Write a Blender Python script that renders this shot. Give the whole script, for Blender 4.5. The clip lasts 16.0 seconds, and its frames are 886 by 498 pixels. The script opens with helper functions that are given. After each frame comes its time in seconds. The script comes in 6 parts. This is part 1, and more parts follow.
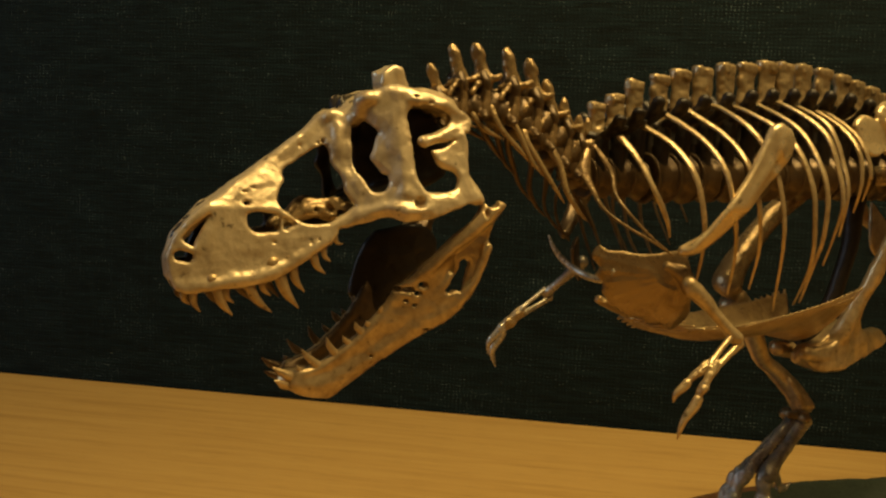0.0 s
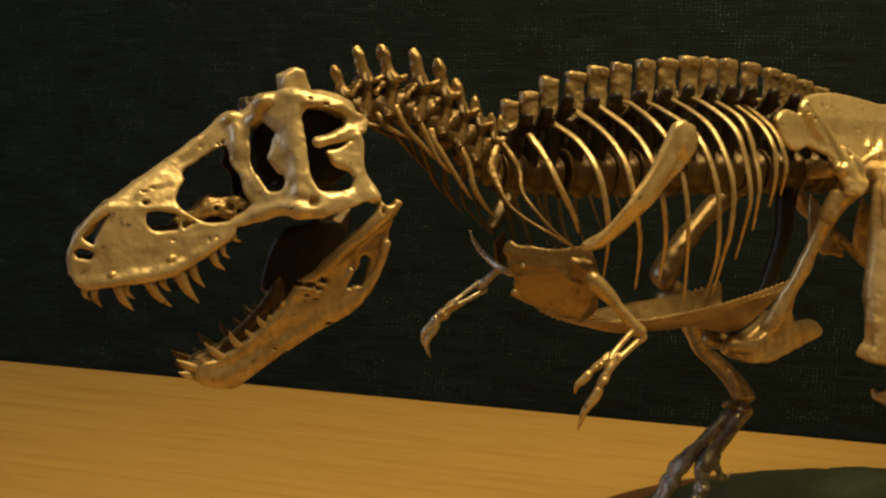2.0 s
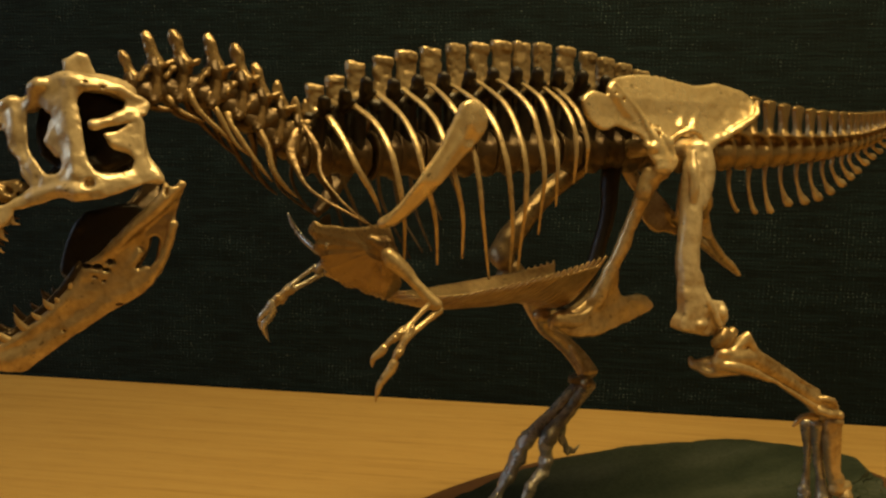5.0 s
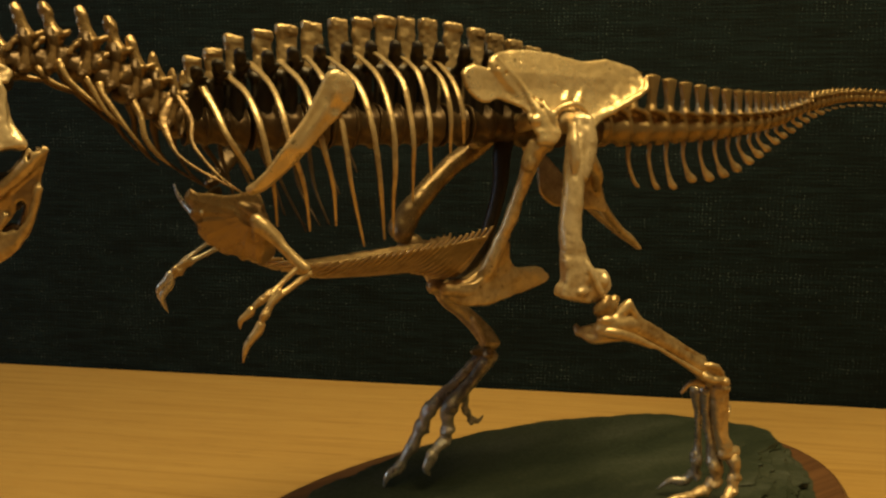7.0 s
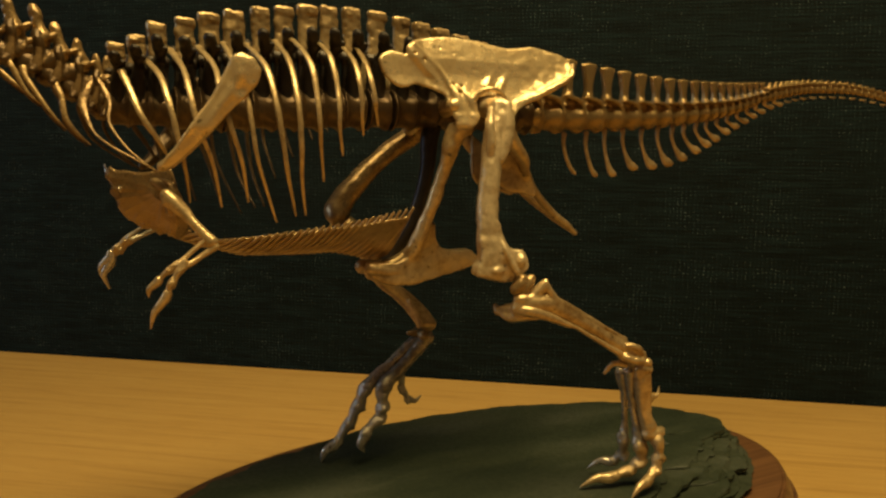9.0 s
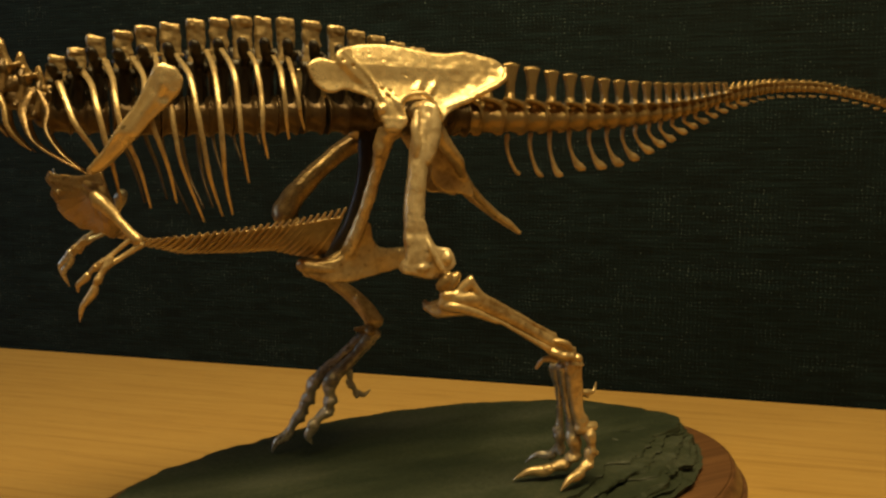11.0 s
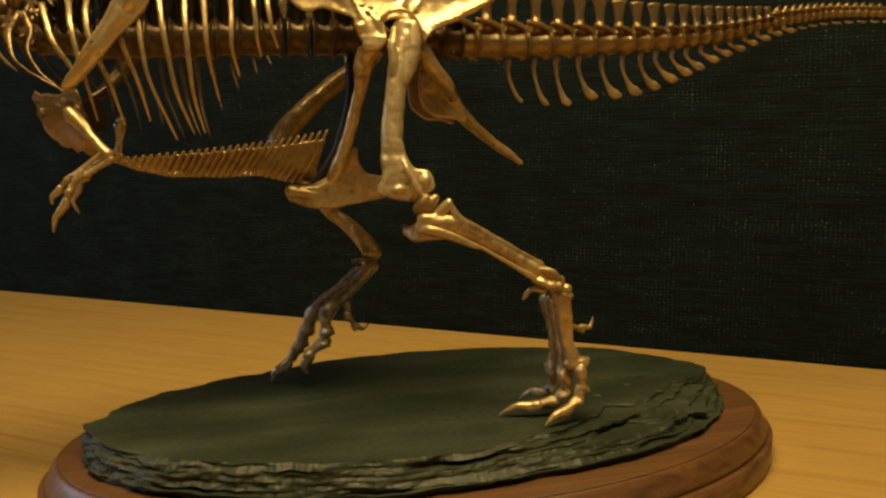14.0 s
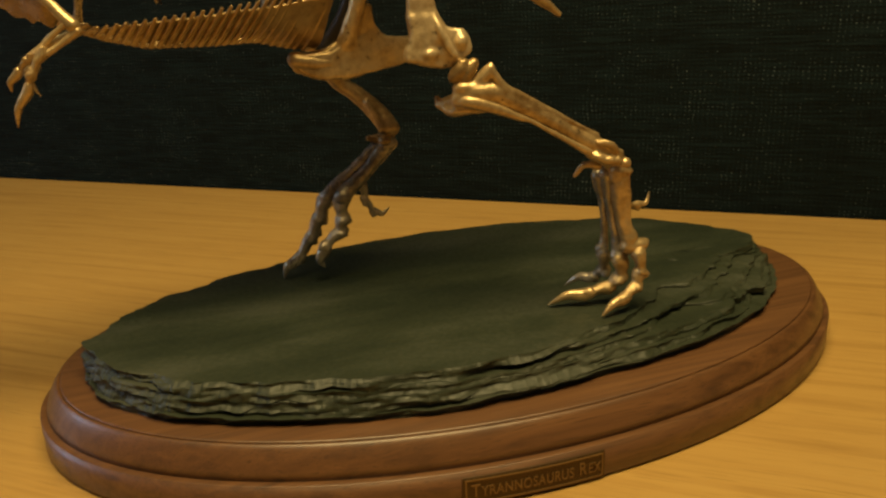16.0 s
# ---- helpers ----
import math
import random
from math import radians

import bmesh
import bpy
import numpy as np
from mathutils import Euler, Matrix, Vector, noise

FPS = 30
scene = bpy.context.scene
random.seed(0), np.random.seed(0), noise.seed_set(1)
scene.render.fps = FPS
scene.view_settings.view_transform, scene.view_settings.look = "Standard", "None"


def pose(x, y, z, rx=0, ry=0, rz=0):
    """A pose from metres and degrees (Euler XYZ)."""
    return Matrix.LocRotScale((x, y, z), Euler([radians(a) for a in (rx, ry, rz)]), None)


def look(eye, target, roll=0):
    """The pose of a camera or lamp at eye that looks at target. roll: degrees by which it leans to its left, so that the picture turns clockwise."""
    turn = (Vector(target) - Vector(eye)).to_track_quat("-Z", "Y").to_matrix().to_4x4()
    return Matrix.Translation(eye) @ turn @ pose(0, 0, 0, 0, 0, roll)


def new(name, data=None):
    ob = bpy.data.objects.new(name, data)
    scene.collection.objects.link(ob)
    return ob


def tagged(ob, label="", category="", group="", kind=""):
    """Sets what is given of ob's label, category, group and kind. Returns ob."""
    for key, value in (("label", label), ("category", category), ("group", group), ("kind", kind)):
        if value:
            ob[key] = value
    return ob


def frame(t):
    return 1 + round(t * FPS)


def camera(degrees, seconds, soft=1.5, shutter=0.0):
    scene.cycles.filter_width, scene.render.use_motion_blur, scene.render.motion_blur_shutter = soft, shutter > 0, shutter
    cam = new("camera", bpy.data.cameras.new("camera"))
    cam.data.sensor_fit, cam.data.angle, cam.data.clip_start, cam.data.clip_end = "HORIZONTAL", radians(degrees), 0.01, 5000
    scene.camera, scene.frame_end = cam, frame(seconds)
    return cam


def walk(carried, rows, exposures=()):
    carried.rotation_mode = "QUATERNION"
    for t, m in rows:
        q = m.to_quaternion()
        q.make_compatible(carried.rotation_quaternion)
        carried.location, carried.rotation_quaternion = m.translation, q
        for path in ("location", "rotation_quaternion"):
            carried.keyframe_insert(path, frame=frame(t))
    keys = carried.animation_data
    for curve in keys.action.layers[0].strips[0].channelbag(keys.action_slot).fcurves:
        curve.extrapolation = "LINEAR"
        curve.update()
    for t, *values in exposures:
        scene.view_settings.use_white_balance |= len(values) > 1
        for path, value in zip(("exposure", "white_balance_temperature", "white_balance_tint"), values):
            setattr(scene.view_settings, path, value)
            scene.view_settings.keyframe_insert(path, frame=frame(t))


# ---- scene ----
cam = camera(59.5, 16.0, 2.5)
PATH = [
    (0, (-0.4115, -0.2532, 0.2479), (0.0537, 0.6270, 0.1535), 2.27),
    (0.5, (-0.4026, -0.2570, 0.2482), (0.0573, 0.6254, 0.1486), 2.31),
    (1, (-0.3940, -0.2648, 0.2500), (0.0563, 0.6216, 0.1428), 2.21),
    (1.5, (-0.3852, -0.2736, 0.2523), (0.0598, 0.6153, 0.1428), 2.00),
    (2, (-0.3753, -0.2809, 0.2535), (0.0614, 0.6118, 0.1421), 1.90),
    (2.5, (-0.3647, -0.2881, 0.2519), (0.0653, 0.6084, 0.1444), 1.76),
    (3, (-0.3546, -0.2929, 0.2490), (0.0883, 0.5969, 0.1387), 1.72),
    (3.5, (-0.3439, -0.2964, 0.2477), (0.1182, 0.5835, 0.1371), 1.48),
    (4, (-0.3366, -0.3045, 0.2488), (0.1329, 0.5721, 0.1435), 1.20),
    (6.5, (-0.2934, -0.3425, 0.2395), (0.2007, 0.5190, 0.1225), 0.53),
    (7, (-0.2817, -0.3543, 0.2360), (0.2065, 0.5110, 0.1223), 0.63),
    (7.5, (-0.2688, -0.3649, 0.2334), (0.2141, 0.5040, 0.1245), 0.72),
    (8, (-0.2569, -0.3751, 0.2298), (0.2169, 0.4996, 0.1273), 0.68),
    (8.5, (-0.2466, -0.3859, 0.2267), (0.2123, 0.4965, 0.1226), 0.73),
    (9, (-0.2368, -0.3954, 0.2243), (0.2115, 0.4923, 0.1191), 0.70),
    (9.5, (-0.2275, -0.4053, 0.2245), (0.2108, 0.4875, 0.1212), 0.56),
    (10, (-0.2146, -0.4190, 0.2247), (0.2154, 0.4782, 0.1248), 0.39),
    (12.5, (-0.1439, -0.4524, 0.2130), (0.1723, 0.4913, 0.1159), 0.56),
    (13, (-0.1303, -0.4586, 0.2075), (0.1640, 0.4927, 0.1160), 0.89),
    (13.5, (-0.1178, -0.4591, 0.2005), (0.1478, 0.5005, 0.1078), 0.62),
    (14, (-0.1160, -0.4499, 0.1903), (0.1390, 0.5093, 0.0682), -0.21),
    (14.5, (-0.1193, -0.4371, 0.1876), (0.1469, 0.5074, -0.0049), -0.92),
    (15, (-0.1255, -0.4258, 0.1879), (0.1434, 0.5068, -0.0528), -1.18),
    (15.5, (-0.1300, -0.4055, 0.1918), (0.1405, 0.5165, -0.0855), -1.67),
    (16, (-0.1351, -0.3859, 0.1948), (0.1471, 0.5227, -0.1128), -2.39),
]
walk(cam, [(t, look(eye, target, roll)) for t, eye, target, roll in PATH])

# ---- light: two warm ceiling lamps before the sideboard, cool daylight from a window at the side ----
world = bpy.data.worlds.new("world")
scene.world = world
world.use_nodes = True
world.node_tree.nodes["Background"].inputs[0].default_value = (0.30, 0.36, 0.45, 1)
world.node_tree.nodes["Background"].inputs[1].default_value = 0.015


def area_lamp(name, eye, target, size, watts, colour):
    data = bpy.data.lights.new(name, "AREA")
    data.shape, data.size, data.energy, data.color = "DISK", size, watts, colour
    ob = new(name, data)
    ob.matrix_world = look(eye, target)
    return ob


area_lamp("ceiling_lamp", (-0.26, -0.33, 1.24), (-0.05, 0, 0.1), 0.56, 12.6, (1.0, 0.755, 0.325))
area_lamp("ceiling_lamp", (0.16, -0.36, 1.24), (0.05, 0, 0.1), 0.58, 9.9, (1.0, 0.755, 0.325))
area_lamp("window_daylight", (-2.25, 0.85, 0.80), (-0.1, 0, 0.2), 0.9, 8.5, (0.50, 0.70, 1.0))
scene.view_settings.exposure = 0.0


# ---- materials ----
class Mat:
    """A node material with a few short cuts."""

    def __init__(self, name):
        self.m = bpy.data.materials.new(name)
        self.m.use_nodes = True
        self.t = self.m.node_tree
        self.b = self.t.nodes["Principled BSDF"]

    def node(self, kind, **sets):
        n = self.t.nodes.new(kind)
        for key, value in sets.items():
            self.put(n.inputs[key], value)
        return n

    def put(self, socket, value):
        if isinstance(value, bpy.types.NodeSocket):
            self.t.links.new(value, socket)
        else:
            socket.default_value = value

    def set(self, **values):
        for key, value in values.items():
            self.put(self.b.inputs[key.replace("_", " ")], value)
        return self

    def place(self, scale=(1, 1, 1), turn=(0, 0, 0)):
        c = self.node("ShaderNodeTexCoord")
        m = self.node("ShaderNodeMapping")
        m.inputs["Scale"].default_value = scale
        m.inputs["Rotation"].default_value = [radians(a) for a in turn]
        self.t.links.new(c.outputs["Object"], m.inputs["Vector"])
        return m.outputs["Vector"]

    def noise(self, where, scale, detail=4.0, rough=0.55, warp=0.0):
        n = self.node("ShaderNodeTexNoise", Vector=where, Scale=scale, Detail=detail, Roughness=rough, Distortion=warp)
        return n.outputs["Fac"]

    def ramp(self, fac, *stops):
        n = self.node("ShaderNodeValToRGB")
        self.put(n.inputs["Fac"], fac)
        e = n.color_ramp.elements
        while len(e) < len(stops):
            e.new(0.5)
        for k, (pos, col) in zip(e, stops):
            k.position, k.color = pos, (*col, 1) if len(col) == 3 else col
        return n.outputs["Color"]

    def mix(self, fac, a, b, how="MIX"):
        n = self.node("ShaderNodeMix")
        n.data_type, n.blend_type = "RGBA", how
        self.put(n.inputs[0], fac)
        self.put(n.inputs[6], a)
        self.put(n.inputs[7], b)
        return n.outputs[2]

    def maths(self, how, a, b=0.0):
        n = self.node("ShaderNodeMath")
        n.operation = how
        self.put(n.inputs[0], a)
        self.put(n.inputs[1], b)
        return n.outputs[0]

    def bump(self, height, strength, distance, below=None):
        n = self.node("ShaderNodeBump", Strength=strength, Distance=distance, Height=height)
        if below is not None:
            self.put(n.inputs["Normal"], below)
        self.put(self.b.inputs["Normal"], n.outputs["Normal"])
        return n.outputs["Normal"]


def grey(v):
    return (v, v, v)


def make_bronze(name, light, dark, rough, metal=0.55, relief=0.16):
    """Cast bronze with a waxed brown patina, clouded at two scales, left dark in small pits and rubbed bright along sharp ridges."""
    m = Mat(name)
    p = m.place()
    broad, mid, fine, pits = m.noise(p, 34, 4, 0.6), m.noise(p, 150, 3, 0.55, 0.6), m.noise(p, 520, 4, 0.65), m.noise(p, 260, 3, 0.6)
    tone = m.maths("ADD", m.maths("MULTIPLY", broad, 0.5), m.maths("ADD", m.maths("MULTIPLY", mid, 0.32), m.maths("MULTIPLY", fine, 0.18)))
    half = [a * 0.5 + c * 0.5 for a, c in zip(light, dark)]
    patina = m.ramp(tone, (0.38, dark), (0.47, half), (0.57, light))
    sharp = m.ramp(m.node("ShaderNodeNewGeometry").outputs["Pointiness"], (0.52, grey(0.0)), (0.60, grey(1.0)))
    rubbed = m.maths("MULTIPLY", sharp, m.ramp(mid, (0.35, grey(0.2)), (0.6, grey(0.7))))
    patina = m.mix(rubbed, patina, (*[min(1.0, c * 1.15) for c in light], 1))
    stain = m.ramp(pits, (0.28, grey(0.85)), (0.35, grey(0.0)))
    patina = m.mix(stain, patina, (*[c * 0.35 for c in dark], 1))
    m.set(Base_Color=patina, Metallic=metal, Roughness=m.ramp(tone, (0.38, grey(rough + 0.14)), (0.56, grey(rough))))
    m.bump(pits, 0.06, 0.0005, m.bump(fine, 0.16, 0.0008, m.bump(mid, relief, 0.0030)))
    return m.m


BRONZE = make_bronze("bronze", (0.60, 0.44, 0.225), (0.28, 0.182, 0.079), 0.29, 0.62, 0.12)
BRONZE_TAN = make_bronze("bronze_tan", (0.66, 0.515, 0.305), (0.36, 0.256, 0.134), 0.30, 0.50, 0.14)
# Paler, smoother copy: strong light on hip and shoulder blades put into colour.
BRONZE_BRIGHT = make_bronze("bronze_lit", (0.74, 0.565, 0.305), (0.54, 0.385, 0.185), 0.26, 0.62, 0.08)
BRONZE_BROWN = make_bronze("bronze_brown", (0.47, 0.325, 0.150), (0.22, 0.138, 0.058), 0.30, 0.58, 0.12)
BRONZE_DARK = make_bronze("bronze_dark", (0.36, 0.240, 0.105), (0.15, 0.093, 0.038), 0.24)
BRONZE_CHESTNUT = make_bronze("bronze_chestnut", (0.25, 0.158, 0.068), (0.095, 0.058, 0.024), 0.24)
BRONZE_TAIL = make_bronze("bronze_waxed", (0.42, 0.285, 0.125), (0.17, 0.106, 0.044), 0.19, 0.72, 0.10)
# Darker copies of the bronze put shade into the colour: insides and far side.
BRONZE_SHADE = make_bronze("bronze_shade", (0.110, 0.068, 0.030), (0.050, 0.031, 0.015), 0.30)
BRONZE_DEEP_SHADE = make_bronze("bronze_deep_shade", (0.036, 0.027, 0.018), (0.018, 0.013, 0.010), 0.36)
# Greyed copy: cool daylight and shade on feet and far arm, put into colour.
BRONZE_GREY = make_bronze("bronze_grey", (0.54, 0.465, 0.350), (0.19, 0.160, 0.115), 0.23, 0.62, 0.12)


def make_cloth():
    """Coarse woven bookcloth: uneven threads both ways, and pale knots scattered where thick threads cross."""
    m = Mat("green_black_cloth")
    p = m.place()
    slub = m.noise(m.place((18, 18, 420)), 1.0, 3, 0.6)
    warp_slub = m.noise(m.place((380, 380, 14)), 1.0, 3, 0.6)
    across = m.node("ShaderNodeTexWave", Vector=p, Scale=92.0, Distortion=4.5, Detail=3.0)
    along = m.node("ShaderNodeTexWave", Vector=p, Scale=80.0, Distortion=4.5, Detail=3.0)
    across.bands_direction, along.bands_direction = "Z", "X"
    weave = m.maths("MULTIPLY", across.outputs["Fac"], along.outputs["Fac"])
    broad = m.noise(p, 4, 4, 0.6)
    lit = m.noise(m.place((16, 16, 30)), 1.0, 4, 0.7)
    patchy = m.ramp(lit, (0.42, grey(0.0)), (0.68, grey(1.0)))
    knots = m.maths("ADD", m.noise(p, 300, 2, 0.8), m.maths("MULTIPLY", patchy, 0.18))
    specks = m.ramp(m.maths("MULTIPLY", weave, knots), (0.56, grey(0.0)), (0.74, grey(1.0)))
    ground = m.mix(broad, (0.0007, 0.0020, 0.0019, 1), (0.0017, 0.0046, 0.0046, 1))
    thread = m.mix(m.ramp(slub, (0.45, grey(0.0)), (0.66, grey(1.0))), ground, (0.0052, 0.0124, 0.0138, 1))
    thread = m.mix(m.ramp(warp_slub, (0.5, grey(0.0)), (0.72, grey(0.7))), thread, (0.0040, 0.0094, 0.0106, 1))
    thread = m.mix(m.maths("MULTIPLY", weave, patchy), thread, (0.0088, 0.0190, 0.0216, 1))
    m.set(Base_Color=m.mix(specks, thread, (0.135, 0.165, 0.168, 1)), Roughness=0.85, Specular_IOR_Level=0.15)
    m.bump(weave, 0.4, 0.0008, m.bump(slub, 0.5, 0.0008))
    return m.m


def make_pine(name, pale, mid, deep, rough, turn=0.0, fine=1.0, coat=0.0):
    m = Mat(name)
    grain = m.noise(m.place((1.2, 28 * fine, 28 * fine), (0, 0, turn)), 4.0, 6, 0.6, 0.8)
    streak = m.noise(m.place((2.5, 120 * fine, 120 * fine), (0, 0, turn)), 4.0, 4, 0.6, 0.3)
    broad = m.noise(m.place((0.8, 4, 4), (0, 0, turn)), 2.0, 3)
    body = m.ramp(grain, (0.30, deep), (0.47, mid), (0.72, pale))
    body = m.mix(m.ramp(streak, (0.30, grey(0.55)), (0.46, grey(0.0))), body, (*deep, 1))
    body = m.mix(m.ramp(broad, (0.35, grey(0.3)), (0.65, grey(0.0))), body, (*mid, 1))
    pores = m.noise(m.place((7, 230 * fine, 230 * fine), (0, 0, turn)), 4.0, 2, 0.5)
    body = m.mix(m.ramp(pores, (0.30, grey(0.7)), (0.39, grey(0.0))), body, (*[c * 0.8 for c in deep], 1))
    marks = m.ramp(m.noise(m.place(), 60, 2), (0.74, grey(0.0)), (0.78, grey(0.5)))
    body = m.mix(marks, body, (*deep, 1))
    m.set(Base_Color=body, Roughness=m.ramp(grain, (0.3, grey(rough + 0.1)), (0.7, grey(rough))), Coat_Weight=coat, Coat_Roughness=0.25)
    m.bump(streak, 0.12, 0.0006)
    return m.m


TABLE_WOOD = make_pine("honey_wood", (0.455, 0.284, 0.087), (0.415, 0.248, 0.071), (0.31, 0.172, 0.043), 0.42, 0.0)
PLINTH_WOOD = make_pine("mahogany", (0.175, 0.083, 0.034), (0.118, 0.053, 0.021), (0.058, 0.026, 0.011), 0.38, 4.0, 1.6, 0.35)


def make_slate():
    m = Mat("green_black_slate")
    p = m.place()
    layers = m.noise(m.place((14, 14, 420)), 1.0, 5, 0.65, 0.6)
    flat, fine = m.noise(m.place((9, 26, 26), (0, 0, 12)), 1.0, 6, 0.58), m.noise(p, 380, 5, 0.7)
    tone = m.ramp(m.maths("ADD", m.maths("MULTIPLY", flat, 0.65), m.maths("MULTIPLY", fine, 0.35)), (0.38, (0.010, 0.016, 0.008)), (0.50, (0.023, 0.030, 0.017)), (0.63, (0.050, 0.056, 0.040)))
    m.set(Base_Color=tone, Roughness=m.ramp(fine, (0.3, grey(0.60)), (0.7, grey(0.42))), Specular_IOR_Level=0.5)
    m.bump(fine, 0.3, 0.0006, m.bump(flat, 0.15, 0.003, m.bump(layers, 0.30, 0.0016)))
    return m.m


SLATE = make_slate()


def make_plain(name, colour, rough, metal=0.0):
    m = Mat(name)
    n = m.noise(m.place(), 9, 5)
    m.set(Base_Color=m.mix(n, (*[c * 0.85 for c in colour], 1), (*[min(1, c * 1.1) for c in colour], 1)), Roughness=rough, Metallic=metal)
    m.bump(m.noise(m.place(), 160, 3), 0.1, 0.001)
    return m.m


ROOM_PAINT = make_plain("room_paint", (0.68, 0.62, 0.52), 0.8)
FLOOR_WOOD = make_pine("floor_wood", (0.30, 0.18, 0.09), (0.24, 0.14, 0.06), (0.15, 0.08, 0.03), 0.5)
PLATE_METAL = make_plain("plate_brass", (0.085, 0.055, 0.026), 0.42, 0.7)
LETTER_METAL = make_plain("letter_brass", (0.26, 0.17, 0.075), 0.45, 0.7)

# ---- mesh tools ----
SPOT = {}


def mesh_of(name, verts, faces, material, smooth=True):
    me = bpy.data.meshes.new(name)
    me.from_pydata(np.asarray(verts, float).tolist(), [], faces if isinstance(faces, list) else faces.tolist())
    me.materials.append(material)
    if smooth:
        me.shade_smooth()
    me.update()
    return me


def thing(name, label, category, at=(0, 0, 0), group="", kind=""):
    ob = new(name)
    ob.empty_display_size = 0.02
    ob.matrix_basis = SPOT[ob.name] = Matrix.Translation(at)
    return tagged(ob, label, category, group, kind)


def part(name, me, parent, label="", at=None):
    """Links a mesh as one part under a thing or under another part; its mesh stands in world metres, or in its own with a pose."""
    ob = new(name, me)
    ob.parent = parent
    m = Matrix.Identity(4) if at is None else at
    ob.matrix_parent_inverse = SPOT[parent.name].inverted()
    ob.matrix_basis = SPOT[ob.name] = m
    return tagged(ob, label)


def spline(rows, n):
    """n points along a smooth line through the rows; every column is carried along."""
    r = np.asarray(rows, float)
    p = np.vstack([2 * r[0] - r[1], r, 2 * r[-1] - r[-2]])
    s = np.linspace(0, len(r) - 1, n)
    i = np.minimum(s.astype(int), len(r) - 2)
    f = (s - i)[:, None]
    a, b, c, d = p[i], p[i + 1], p[i + 2], p[i + 3]
    return 0.5 * (2 * b + (c - a) * f + (2 * a - 5 * b + 4 * c - d) * f**2 + (3 * b - a - 3 * c + d) * f**3)


def sweep(name, rows, material, flat=(0, 1, 0), n=24, sides=10, lumps=0.0):
    """A bone swept along rows of x, y, z, half width along flat, half width across."""
    q = spline(rows, n)
    q[:, 3:] = np.maximum(q[:, 3:], 1e-4)
    p = q[:, :3]
    t = np.gradient(p, axis=0)
    t /= np.linalg.norm(t, axis=1)[:, None]
    p = np.vstack([p[0] - t[0] * q[0, 3:].min() * 0.7, p, p[-1] + t[-1] * q[-1, 3:].min() * 0.7])
    rad = np.vstack([q[0, 3:] * 0.45, q[:, 3:], q[-1, 3:] * 0.45])
    t = np.vstack([t[0], t, t[-1]])
    u = np.asarray(flat, float) - t * (t @ np.asarray(flat, float))[:, None]
    u /= np.linalg.norm(u, axis=1)[:, None]
    v = np.cross(t, u)
    a = np.linspace(0, 2 * np.pi, sides, endpoint=False)
    wob = 1 + lumps * np.random.RandomState(len(p) + int(abs(p[0, 0]) * 9999)).uniform(-1, 1, (len(p), sides, 1))
    ring = p[:, None] + wob * (u[:, None] * (rad[:, :1, None] * np.cos(a)[None, :, None]) + v[:, None] * (rad[:, 1:, None] * np.sin(a)[None, :, None]))
    verts = ring.reshape(-1, 3)
    m = len(p)
    faces = [(i * sides + j, i * sides + (j + 1) % sides, (i + 1) * sides + (j + 1) % sides, (i + 1) * sides + j) for i in range(m - 1) for j in range(sides)]
    faces += [tuple(range(sides))[::-1], tuple((m - 1) * sides + j for j in range(sides))]
    return mesh_of(name, verts, faces, material)


